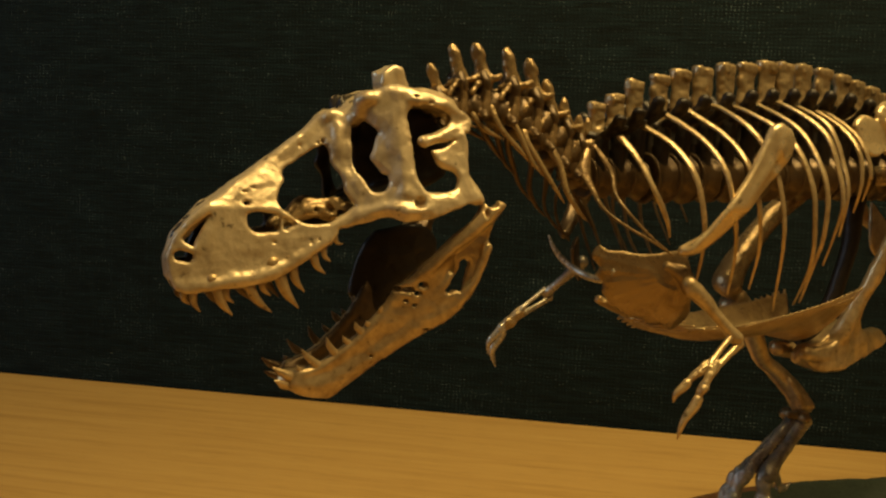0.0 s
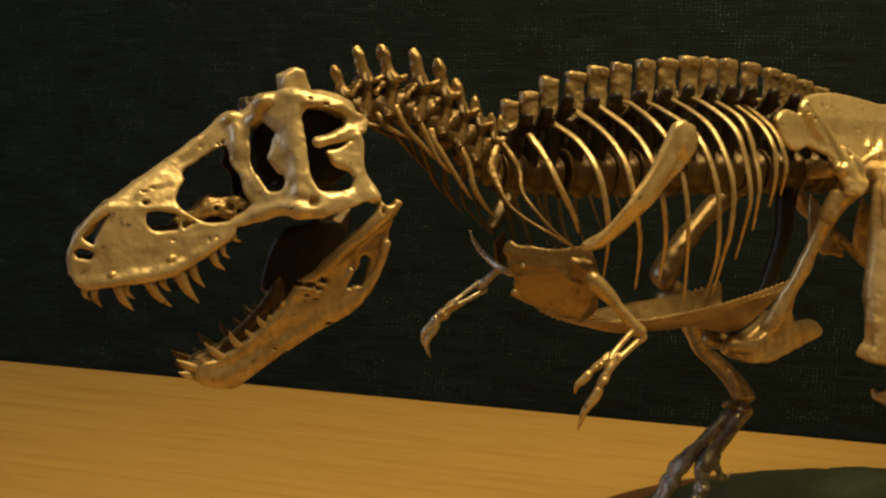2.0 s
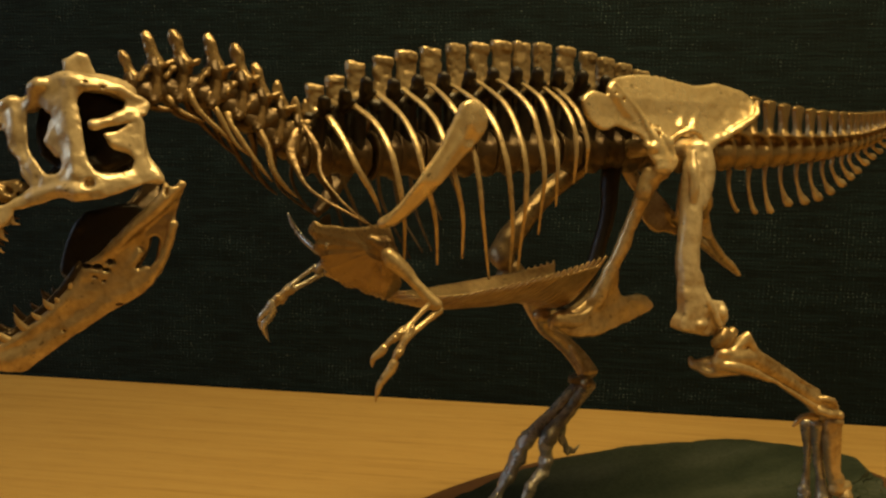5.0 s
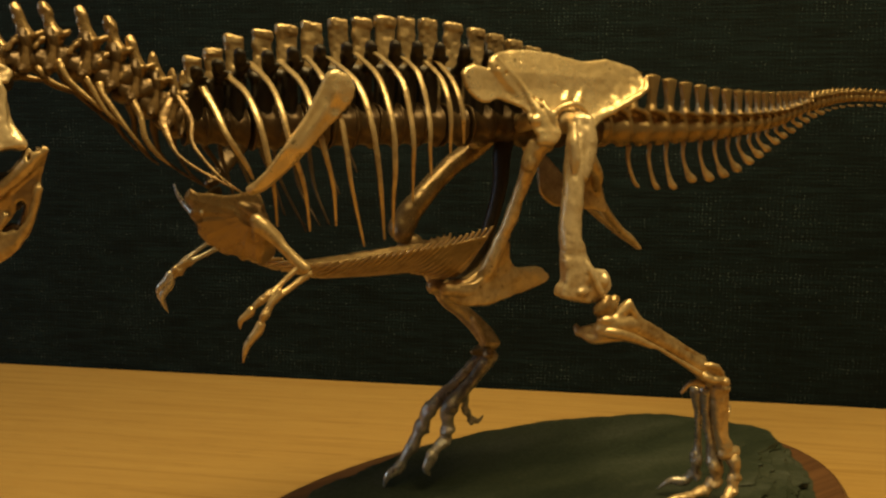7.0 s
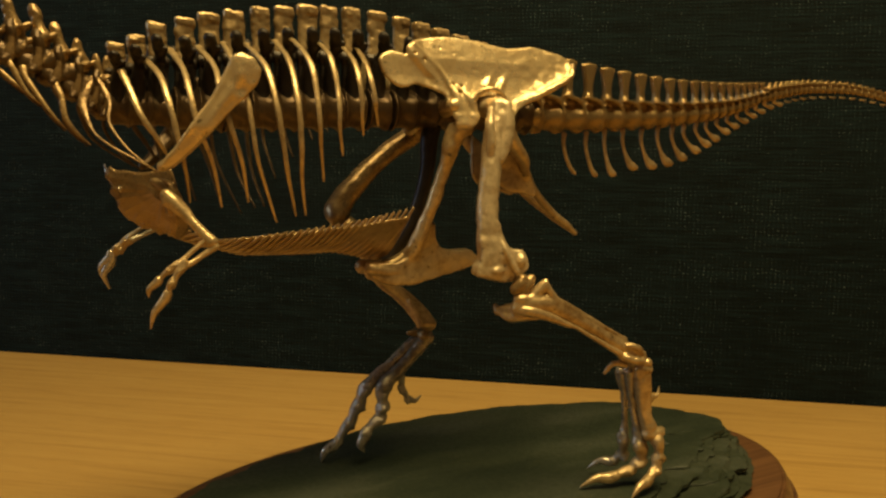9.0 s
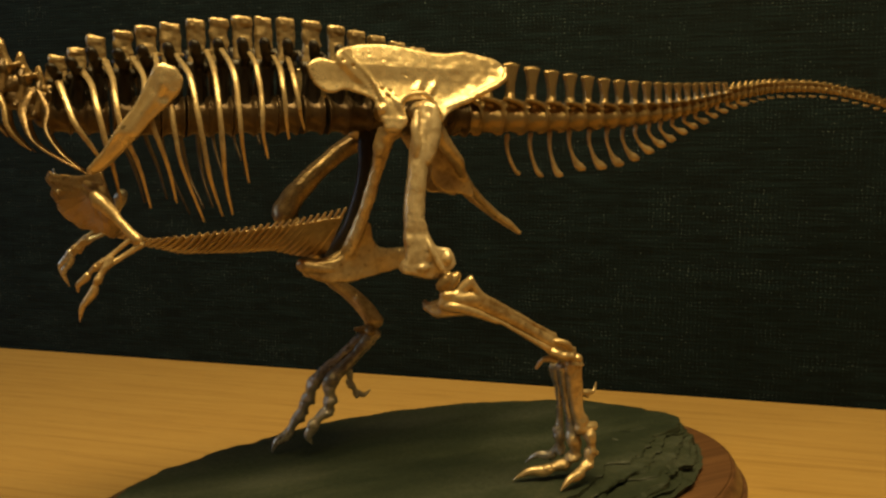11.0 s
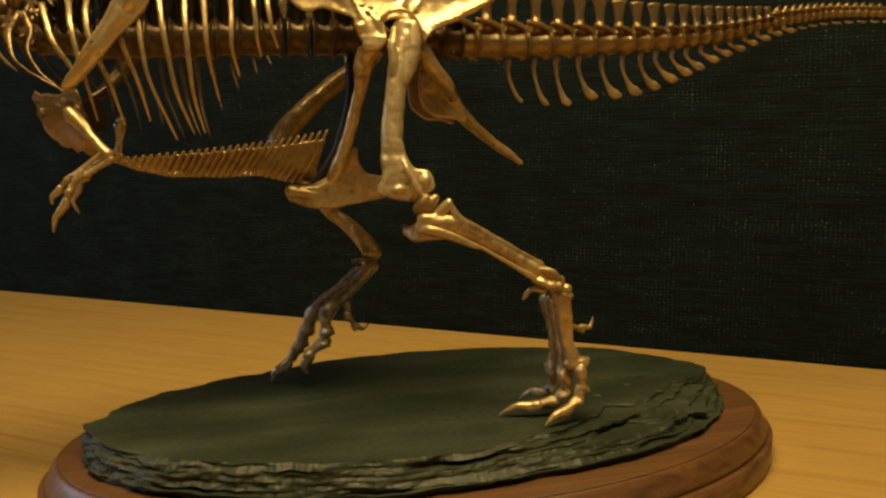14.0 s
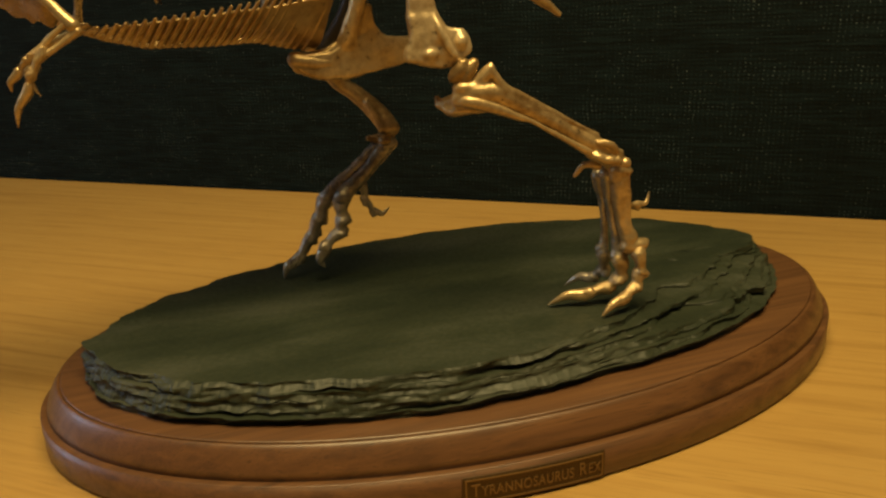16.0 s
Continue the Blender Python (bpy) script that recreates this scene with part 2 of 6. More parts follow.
class Clay:
    """A lump modelled as a field on a grid (negative inside), from which one closed mesh is drawn."""

    def __init__(self, lo, hi, h):
        self.lo, self.h = np.asarray(lo, float), h
        self.n = np.ceil((np.asarray(hi, float) - self.lo) / h).astype(int) + 1
        self.f = np.full(self.n, 1.0, np.float32)

    def region(self, lo, hi):
        a = np.clip(((np.asarray(lo) - self.lo) / self.h).astype(int) - 1, 0, self.n - 1)
        b = np.clip(((np.asarray(hi) - self.lo) / self.h).astype(int) + 3, 1, self.n)
        b = np.maximum(b, a + 1)
        ax = [(np.arange(a[i], b[i]) * self.h + self.lo[i]).astype(np.float32) for i in range(3)]
        return tuple(slice(a[i], b[i]) for i in range(3)), ax[0][:, None, None], ax[1][None, :, None], ax[2][None, None, :]

    def join(self, s, d, k):
        a = self.f[s]
        if k <= 0:
            self.f[s] = np.minimum(a, d)
        else:
            w = np.clip(0.5 + 0.5 * (a - d) / k, 0, 1)
            self.f[s] = a * (1 - w) + d * w - k * w * (1 - w)

    def cut(self, s, d, k):
        a = self.f[s]
        w = np.clip(0.5 - 0.5 * (a + d) / max(k, 1e-6), 0, 1)
        self.f[s] = a * (1 - w) - d * w + k * w * (1 - w)

    def cone(self, a, b, ra, rb, k=0.001, carve=False):
        a, b = np.asarray(a, float), np.asarray(b, float)
        pad = max(ra, rb) + 2.5 * k + 2 * self.h
        s, x, y, z = self.region(np.minimum(a, b) - pad, np.maximum(a, b) + pad)
        e = b - a
        t = np.clip(((x - a[0]) * e[0] + (y - a[1]) * e[1] + (z - a[2]) * e[2]) / max(e @ e, 1e-12), 0, 1)
        d = np.sqrt((x - a[0] - t * e[0]) ** 2 + (y - a[1] - t * e[1]) ** 2 + (z - a[2] - t * e[2]) ** 2) - (ra + (rb - ra) * t)
        (self.cut if carve else self.join)(s, d, k)
        return self

    def tube(self, rows, k=0.001, n=None):
        q = spline(rows, n or 5 * len(rows))
        q[:, 3] = np.maximum(q[:, 3], 1e-4)
        pad = q[:, 3].max() + 2.5 * k + 2 * self.h
        s, x, y, z = self.region(q[:, :3].min(0) - pad, q[:, :3].max(0) + pad)
        whole = np.full(self.f[s].shape, 1.0, np.float32)
        for a, b in zip(q[:-1], q[1:]):
            e = b[:3] - a[:3]
            near = max(a[3], b[3]) + 2.5 * k + 2 * self.h
            i, u, v, w = self.region(np.minimum(a, b)[:3] - near, np.maximum(a, b)[:3] + near)
            i = tuple(slice(max(c.start - o.start, 0), c.stop - o.start) for c, o in zip(i, s))
            i = tuple(slice(c.start, min(c.stop, m)) for c, m in zip(i, whole.shape))
            u, v, w = x[i[0]], y[:, i[1]], z[:, :, i[2]]
            t = np.clip(((u - a[0]) * e[0] + (v - a[1]) * e[1] + (w - a[2]) * e[2]) / max(e @ e, 1e-14), 0, 1)
            d = np.sqrt((u - a[0] - t * e[0]) ** 2 + (v - a[1] - t * e[1]) ** 2 + (w - a[2] - t * e[2]) ** 2) - (a[3] + (b[3] - a[3]) * t)
            whole[i] = np.minimum(whole[i], d)
        self.join(s, whole, k)
        return self

    def ball(self, c, r, k=0.001, carve=False):
        c, r = np.asarray(c, float), np.asarray(r, float) * np.ones(3)
        pad = r + 2.5 * k + 2 * self.h
        s, x, y, z = self.region(c - pad, c + pad)
        d = (np.sqrt(((x - c[0]) / r[0]) ** 2 + ((y - c[1]) / r[1]) ** 2 + ((z - c[2]) / r[2]) ** 2) - 1) * r.min()
        (self.cut if carve else self.join)(s, d, k)
        return self

    def plate(self, outline, holes, middle, half, k=0.001, rounding=0.001):
        """A plate whose outline stands in x and z, bent to y = middle(x, z)."""
        o = np.asarray(outline, float)
        pad = 0.008
        s, x, y, z = self.region((o[:, 0].min() - pad, -1, o[:, 1].min() - pad), (o[:, 0].max() + pad, 1, o[:, 1].max() + pad))
        gx, gz = np.broadcast_arrays(x[:, 0, :], z[:, 0, :])
        d2 = poly_far(o, gx, gz)
        for hole in holes:
            d2 = np.maximum(d2, -poly_far(np.asarray(hole, float), gx, gz))
        d2 = (d2 + rounding)[:, None, :]
        w = np.abs(y - middle(gx, gz)[:, None, :]) - (half(gx, gz)[:, None, :] if callable(half) else half) + rounding
        d = np.minimum(np.maximum(d2, w), 0) + np.sqrt(np.maximum(d2, 0) ** 2 + np.maximum(w, 0) ** 2) - rounding
        self.join(s, d.astype(np.float32), k)
        return self

    def mirror(self):
        self.f = np.minimum(self.f, self.f[:, ::-1, :])
        return self

    def lumps(self, amount, size, seed=3, span=None):
        """Uneven casting: smooth random hollows and swellings of about that size."""
        field = np.random.RandomState(seed).uniform(-1, 1, [int(m * self.h / size) + 3 for m in self.n]).astype(np.float32)
        for ax in range(3):
            p = np.arange(self.n[ax]) * self.h / size
            i = p.astype(int)
            f = (p - i).astype(np.float32)
            f = f * f * (3 - 2 * f)
            shape = [1, 1, 1]
            shape[ax] = -1
            f = f.reshape(shape)
            field = np.take(field, i, axis=ax) * (1 - f) + np.take(field, i + 1, axis=ax) * f
        if span is not None:
            a, b = ((np.asarray(span) - self.lo[0]) / self.h).tolist()
            w = np.clip((np.arange(self.n[0]) - a) / max(b - a, 1), 0, 1).astype(np.float32)
            field = field * w[:, None, None]
        self.f += amount * field
        return self

    def mesh(self, name, material, shift=None):
        f = self.f
        s = f < 0
        for i in range(3):
            np.moveaxis(s, i, 0)[0] = False
            np.moveaxis(s, i, 0)[-1] = False
        n = np.array(f.shape)
        corner = [(i, j, k) for i in (0, 1) for j in (0, 1) for k in (0, 1)]
        count = sum(s[i : n[0] - 1 + i, j : n[1] - 1 + j, k : n[2] - 1 + k].astype(np.int8) for i, j, k in corner)
        act = (count > 0) & (count < 8)
        cells = np.argwhere(act)
        index = np.full(act.shape, -1, np.int64)
        index[act] = np.arange(len(cells))
        pos, tot = np.zeros((len(cells), 3)), np.zeros(len(cells))
        for a in corner:
            for ax in range(3):
                if a[ax] == 0:
                    b = list(a)
                    b[ax] = 1
                    ca, cb = cells + a, cells + b
                    va, vb = f[ca[:, 0], ca[:, 1], ca[:, 2]], f[cb[:, 0], cb[:, 1], cb[:, 2]]
                    m = (va < 0) != (vb < 0)
                    t = np.where(m, va / np.where(m, va - vb, 1), 0)
                    add = np.tile(np.asarray(a, float), (len(cells), 1))
                    add[:, ax] += t
                    pos[m] += add[m]
                    tot[m] += 1
        pos = (pos / np.maximum(tot, 1)[:, None] + cells) * self.h + self.lo
        faces = []
        for ax in range(3):
            u, v = (ax + 1) % 3, (ax + 2) % 3
            sm = np.moveaxis(s, (ax, u, v), (0, 1, 2))
            ix = np.moveaxis(index, (ax, u, v), (0, 1, 2))
            e = sm[:-1] != sm[1:]
            e[:, [0, -1], :] = False
            e[:, :, [0, -1]] = False
            i, j, k = np.nonzero(e)
            q = np.stack([ix[i, j - 1, k - 1], ix[i, j, k - 1], ix[i, j, k], ix[i, j - 1, k]], 1)
            faces.append(np.where(sm[i, j, k][:, None], q, q[:, ::-1]))
        faces = np.vstack(faces)
        if shift is not None:
            pos = shift(pos)
        return mesh_of(name, pos, faces[(faces >= 0).all(1)], material)


def poly_far(o, x, z):
    """Signed distance to a closed outline."""
    best, inside = np.full(x.shape, 1e9), np.zeros(x.shape, bool)
    for (ax, az), (bx, bz) in zip(o, np.roll(o, -1, axis=0)):
        ex, ez = bx - ax, bz - az
        t = np.clip(((x - ax) * ex + (z - az) * ez) / max(ex * ex + ez * ez, 1e-14), 0, 1)
        best = np.minimum(best, (x - ax - t * ex) ** 2 + (z - az - t * ez) ** 2)
        if ez:
            inside ^= ((az > z) != (bz > z)) & (x < ax + (z - az) / ez * ex)
    return np.where(inside, -1, 1) * np.sqrt(best)


def rounded(outline, n):
    """The outline as a smooth closed line of n points."""
    o = np.asarray(outline, float)
    return spline(np.vstack([o, o[:1]]), n + 1)[:-1]


def box_mesh(name, lo, hi, material, bevel=0.0):
    bm = bmesh.new()
    bmesh.ops.create_cube(bm, size=1)
    for v in bm.verts:
        v.co = Vector([lo[i] + (v.co[i] + 0.5) * (hi[i] - lo[i]) for i in range(3)])
    if bevel:
        bmesh.ops.bevel(bm, geom=bm.edges[:], offset=bevel, segments=3, affect="EDGES", profile=0.5)
    me = bpy.data.meshes.new(name)
    bm.to_mesh(me)
    bm.free()
    me.materials.append(material)
    return me


# ---- the setting ----
WALL = pose(0.1068, 0.3414, 0, 0, 0, -37.35)


def setting(name, me, m, label):
    ob = new(name, me)
    ob.matrix_world = m
    return tagged(ob, label, kind="structure")


setting("wall_back", box_mesh("wall_back", (-2.4, 0.003, -0.75), (2.4, 0.12, 1.75), make_cloth()), WALL, "wall covered in dark green-black woven cloth behind the shelf")
setting("wall_front", box_mesh("wall_front", (-2.4, -3.12, -0.75), (2.4, -3.0, 1.75), ROOM_PAINT), WALL, "plain painted wall across the room")
setting("wall_left", box_mesh("wall_left", (-2.52, -3.12, -0.75), (-2.4, 0.12, 1.75), ROOM_PAINT), WALL, "plain painted side wall")
setting("wall_right", box_mesh("wall_right", (2.4, -3.12, -0.75), (2.52, 0.12, 1.75), ROOM_PAINT), WALL, "plain painted side wall")
setting("floor", box_mesh("floor", (-2.52, -3.12, -0.85), (2.52, 0.12, -0.753), FLOOR_WOOD), WALL, "plain wooden floor of the room")
setting("ceiling", box_mesh("ceiling", (-2.52, -3.12, 1.753), (2.52, 0.12, 1.85), ROOM_PAINT), WALL, "plain painted ceiling")

sideboard = thing("sideboard", "honey-coloured wooden sideboard with a plain varnished top", "sideboard", (0.1, 0.1, -0.753))
part("top", box_mesh("top", (-1.6, -0.95, -0.032), (1.6, 0.0, 0.0), TABLE_WOOD, 0.003), sideboard, "varnished honey-coloured wooden top", WALL)
part("body", box_mesh("body", (-1.57, -0.90, -0.753), (1.57, -0.002, -0.0325), TABLE_WOOD, 0.002), sideboard, "", WALL)

# ---- the plinth and the slate ----
TURN = pose(0, 0, 0, 0, 0, 2.7)
TOP = 0.0468


def lathe_oval(name, a, b, profile, material, sides=220):
    """A turned oval: profile rows of inset from the rim and height."""
    an = np.linspace(0, 2 * np.pi, sides, endpoint=False)
    verts = [((a - i) * np.cos(t), (b - i) * np.sin(t), z) for i, z in profile for t in an]
    m = len(profile)
    faces = [(i * sides + j, i * sides + (j + 1) % sides, (i + 1) * sides + (j + 1) % sides, (i + 1) * sides + j) for i in range(m - 1) for j in range(sides)]
    faces += [tuple(range(sides))[::-1], tuple((m - 1) * sides + j for j in range(sides))]
    me = mesh_of(name, verts, faces, material)
    return me


def arc(i0, z0, i1, z1, bulge, n=9):
    """A quarter round from one profile corner to the next."""
    out = []
    for k in range(n):
        t = k / (n - 1) * math.pi / 2
        if bulge > 0:
            out.append((i1 + (i0 - i1) * math.cos(t), z0 + (z1 - z0) * math.sin(t)))
        else:
            out.append((i0 + (i1 - i0) * math.sin(t), z1 + (z0 - z1) * math.cos(t)))
    return out


plinth = thing("wooden_plinth", "oval mahogany-brown moulded wooden plinth standing on the sideboard", "plinth")
side = [(0.004, 0.0), (0.0008, 0.0006), (0.0, 0.0014), (0.0, 0.0158)] + arc(0.0, 0.0158, 0.0006, 0.0164, 1, 5) + [(0.0026, 0.0166), (0.06, 0.0166)]
round_rim = [(0.05, 0.0167), (0.0032, 0.0167), (0.0034, 0.0176)] + [(0.0031, 0.0180), (0.0038, 0.0200), (0.0050, 0.0228), (0.0064, 0.0255), (0.0078, 0.0277), (0.0087, 0.0289), (0.0095, 0.0295), (0.0101, 0.0296)] + [(0.0104, 0.0290), (0.05, 0.0290)]
board = [(0.05, 0.0291), (0.0106, 0.0291), (0.0108, 0.0298), (0.0117, 0.0301), (0.06, 0.0301)]
part("base", lathe_oval("base", 0.2235, 0.1372, side, PLINTH_WOOD), plinth, "upright dark red-brown wooden base", TURN)
part("moulding", lathe_oval("moulding", 0.2235, 0.1372, round_rim, PLINTH_WOOD), plinth, "rounded glossy wooden moulding", TURN)
part("top_board", lathe_oval("top_board", 0.2235, 0.1372, board, PLINTH_WOOD), plinth, "flat wooden top under the slate", TURN)


def plate_pose(angle, z, out):
    """On the rim of the plinth, facing outwards."""
    a, b, t = 0.2235, 0.1372, radians(angle)
    p = Vector((a * math.cos(t), b * math.sin(t), z))
    n = Vector((math.cos(t) / a, math.sin(t) / b, 0)).normalized()
    x = Vector((0, 0, 1)).cross(n).normalized()
    m = Matrix((x, Vector((0, 0, 1)), n)).transposed().to_4x4()
    m.translation = p + n * out
    return TURN @ m


nameplate = thing("nameplate", "small dark bronze nameplate lettered TYRANNOSAURUS REX on the plinth rim", "nameplate", (-0.02, -0.137, 0.008))


def bent(me, radius):
    for v in me.vertices:
        a = v.co.x / radius
        v.co = Vector((math.sin(a) * (radius + v.co.z), v.co.y, math.cos(a) * (radius + v.co.z) - radius))
    me.update()
    return me


PLATE_AT = plate_pose(-97.4, 0.0076, 0.0003)
RIM = 0.34


def bar_strip(name, x0, x1, y0, y1, z0, z1, material):
    bm = bmesh.new()
    bmesh.ops.create_grid(bm, x_segments=16, y_segments=1, size=0.5)
    top = bmesh.ops.extrude_face_region(bm, geom=bm.faces[:])
    for v in bm.verts:
        v.co.z = z0
    for v in top["geom"]:
        if isinstance(v, bmesh.types.BMVert):
            v.co.z = z1
    for v in bm.verts:
        v.co.x, v.co.y = x0 + (v.co.x + 0.5) * (x1 - x0), y0 + (v.co.y + 0.5) * (y1 - y0)
    bmesh.ops.recalc_face_normals(bm, faces=bm.faces[:])
    me = bpy.data.meshes.new(name)
    bm.to_mesh(me)
    bm.free()
    me.materials.append(material)
    return bent(me, RIM)


PW, PH = 0.031, 0.0062
part("plate", bar_strip("plate", -PW, PW, -PH, PH, -0.0006, 0.0006, PLATE_METAL), nameplate, "dark bronze plate", PLATE_AT)
for name, x0, x1, y0, y1 in (("border", -PW + 0.001, PW - 0.001, PH - 0.0014, PH - 0.0008), ("border", -PW + 0.001, PW - 0.001, -PH + 0.0008, -PH + 0.0014), ("border", -PW + 0.001, -PW + 0.0016, -PH + 0.0014, PH - 0.0014), ("border", PW - 0.0016, PW - 0.001, -PH + 0.0014, PH - 0.0014)):
    part(name, bar_strip(name, x0, x1, y0, y1, 0.0006, 0.0010, LETTER_METAL), nameplate, "raised bronze line", PLATE_AT)


def letters(text, size, x, y):
    """One raised word; returns the mesh and where it ends."""
    cu = bpy.data.curves.new("lettering", "FONT")
    cu.body, cu.size, cu.extrude, cu.space_character = text, size, 0.0002, 1.06
    ob = new("lettering", cu)
    bpy.context.view_layer.update()
    me = bpy.data.meshes.new_from_object(ob.evaluated_get(bpy.context.evaluated_depsgraph_get()))
    bpy.data.objects.remove(ob)
    xs = [v.co.x for v in me.vertices]
    wide = max(xs) * 0.74
    for v in me.vertices:
        v.co = Vector((x + v.co.x * 0.74, y + v.co.y, 0.0009 + v.co.z))
    me.materials.clear()
    me.materials.append(LETTER_METAL)
    return bent(me, RIM), x + wide


at = -PW + 0.0034
for text, size in (("T", 0.0084), ("YRANNOSAURUS", 0.0066), ("R", 0.0084), ("EX", 0.0066)):
    if text == "R":
        at += 0.0018
    me, end = letters(text, size, at, -0.0026)
    part("lettering", me, nameplate, "raised lettering", PLATE_AT)
    at = end + 0.0005


LAYER_TOPS = (TOP, TOP - 0.0021, TOP - 0.0046, TOP - 0.0068, TOP - 0.0098, TOP - 0.0126)


def slate_layer(k):
    """One split sheet of the slab: a ragged outline, a nearly flat top, and a broken edge that is cut under."""
    na = 1100
    cx, cy = -0.0060, -0.0115
    top = LAYER_TOPS[k]
    insets = (0.0, 0.0004, 0.0012, 0.003, 0.006, 0.011, 0.017, 0.024)
    inner = (0.86, 0.72, 0.58, 0.44, 0.30, 0.16, 0.04)
    rows = [[] for _ in range(len(insets) + len(inner) + 4)]

    def n(x, y, z):
        return noise.noise(Vector((x, y, z)))

    for t in np.linspace(0, 2 * np.pi, na, endpoint=False):
        c, s = math.cos(t), math.sin(t)
        rim = 1 + 0.026 * n(c * 2.1, s * 2.1, 0.3) + 0.013 * n(c * 6, s * 6, 2.0) + 0.007 * n(c * 17, s * 17, 5.0)
        rim -= 0.05 * max(0.0, -c) * max(0.0, s)
        ax, ay = 0.1935, (0.104 if s > 0 else 0.100)
        flaked = min(1.0, max(0.0, 1.25 - abs(math.degrees(math.atan2(s, c)) + 46) / 40))
        flaked = flaked * flaked * (3 - 2 * flaked)
        front = max(0.0, min(1.0, -s * 2.0))
        shared = 0.0016 * n(c * 9, s * 9, 1.0) + 0.0009 * n(c * 26, s * 26, 4.0) + 0.0005 * n(c * 70, s * 70, 2.0)
        slope = (0.0006 + 0.0009 * front)
        # each sheet breaks away on its own only along some stretches of the rim
        apart = min(1.0, max(0.0, -0.30 + 2.8 * n(c * 3.4, s * 3.4, 5.0 * k + 1) + 0.7 * flaked)) * (k < 5)
        inset = slope * (5 - k) + shared * (k < 5) + flaked * (0.025, 0.0175, 0.0115, 0.006, 0.0025, 0)[k]
        inset += apart * (0.0014 + (0.0030 * front + 0.0080 * flaked) * (1.0 * n(c * 4.5, s * 4.5, 3.7 * k) + 0.30 * n(c * 12, s * 12, 1.9 * k + 3)) + 0.0005 * n(c * 40, s * 40, 2.3 * k))
        inset = max(inset, 0.0)
        top = LAYER_TOPS[k] + ((0.0019 * n(c * 6, s * 6, k * 3.3) + 0.0009 * n(c * 16, s * 16, k)) if k else 0)
        low = LAYER_TOPS[k + 1] + 0.0019 * n(c * 6, s * 6, k * 3.3 + 3.3) + 0.0009 * n(c * 16, s * 16, k + 1) - 0.0006 if k < 5 else 0.0302
        normal = Vector((c / ax, s / ay, 0)).normalized()
        x0, y0 = cx + ax * rim * c - normal.x * inset, cy + ay * rim * s - normal.y * inset
        chip = 0.0004 * n(c * 22, s * 22, 5 + k) + 0.0002 * n(c * 70, s * 70, k)
        def crumb(z):
            return (1 - 0.5 * apart) * (0.0022 * n(c * 6, s * 6, z * 330) + 0.0012 * n(c * 17, s * 17, z * 620) + 0.0004 * n(c * 70, s * 70, z * 500))

        for j, d in enumerate(insets):
            e = d + crumb(top) * math.exp(-d / 0.0012)
            x, y = x0 - normal.x * e, y0 - normal.y * e
            fall = math.exp(-d / 0.005)
            z = top + 0.0007 * n(x * 15, y * 15, 0.5) + 0.0003 * n(x * 70, y * 160, 1.0) + apart * (fall * (chip * 1.5 - 0.0007) - (0.0004 if j == 0 else 0))
            rows[j + 4].append((x, y, z))
        xe, ye = rows[len(insets) + 3][-1][:2]
        for j, f in enumerate(inner):
            x, y = cx + (xe - cx) * f, cy + (ye - cy) * f
            rows[len(insets) + 4 + j].append((x, y, top + 0.0007 * n(x * 15, y * 15, 0.5) + 0.0003 * n(x * 70, y * 160, 1.0)))
        drop = rows[4][-1][2]
        under = apart * (0.0010 + 0.0008 * n(c * 30, s * 30, 7 + k)) - (1 - apart) * slope * (1.0 if k < 5 else -1.5)
        for row, f in ((3, 0.22), (2, 0.5), (1, 0.78), (0, 1.0)):
            z = drop + (low - drop) * f
            e = under * f + crumb(z)
            rows[row].append((x0 - normal.x * e, y0 - normal.y * e, z))
    verts = [v for row in rows for v in row]
    m = len(rows)
    faces = [(i * na + j, i * na + (j + 1) % na, (i + 1) * na + (j + 1) % na, (i + 1) * na + j) for i in range(m - 1) for j in range(na)]
    faces += [tuple(range(na))[::-1]]
    verts.append((cx, cy, LAYER_TOPS[k] + 0.0007 * n(cx * 15, cy * 15, 0.5)))
    faces += [((m - 1) * na + j, (m - 1) * na + (j + 1) % na, len(verts) - 1) for j in range(na)]
    me = mesh_of("slate_layer", verts, faces, SLATE)
    me.polygons.foreach_set("use_smooth", [i >= 5 * na for i in range(len(me.polygons))])
    return me


slate = thing("slate_slab", "dark green-black oval slab of split slate with a flaked edge on the plinth", "slate slab", (0, 0, 0.0302))
for k in range(6):
    part("slate_layer", slate_layer(k), slate, "", TURN)

# ---- the skeleton model ----
skeleton = thing("dinosaur_skeleton_model", "bronze dinosaur skeleton model striding on the slate slab", "skeleton model", (0, 0, TOP))


def both(name, make, parent, label=""):
    """The same bone on either side of the body."""
    return [part(name, make(side), parent, label) for side in (-1, 1)]


def head_middle(x):
    return 0.004 + (-0.27 - x) * 0.025


def head_shift(p):
    p[:, 1] += head_middle(p[:, 0])
    return p


def skull_side(x, z):
    """The middle of the near cheek, from the head's own middle: narrow over the snout, wide behind the eye."""
    y = np.interp(x, [-0.378, -0.362, -0.350, -0.335, -0.318, -0.305, -0.298, -0.280, -0.265], [0.0040, -0.0015, -0.0035, -0.0060, -0.0115, -0.0205, -0.0245, -0.0245, -0.0220])
    y = y + np.where(z > 0.235, np.interp(x, [-0.335, -0.312], [0.50, 0.20]), 0.10) * (z - 0.235)
    return np.minimum(y - head_middle(x) + 0.0015, -0.0012)


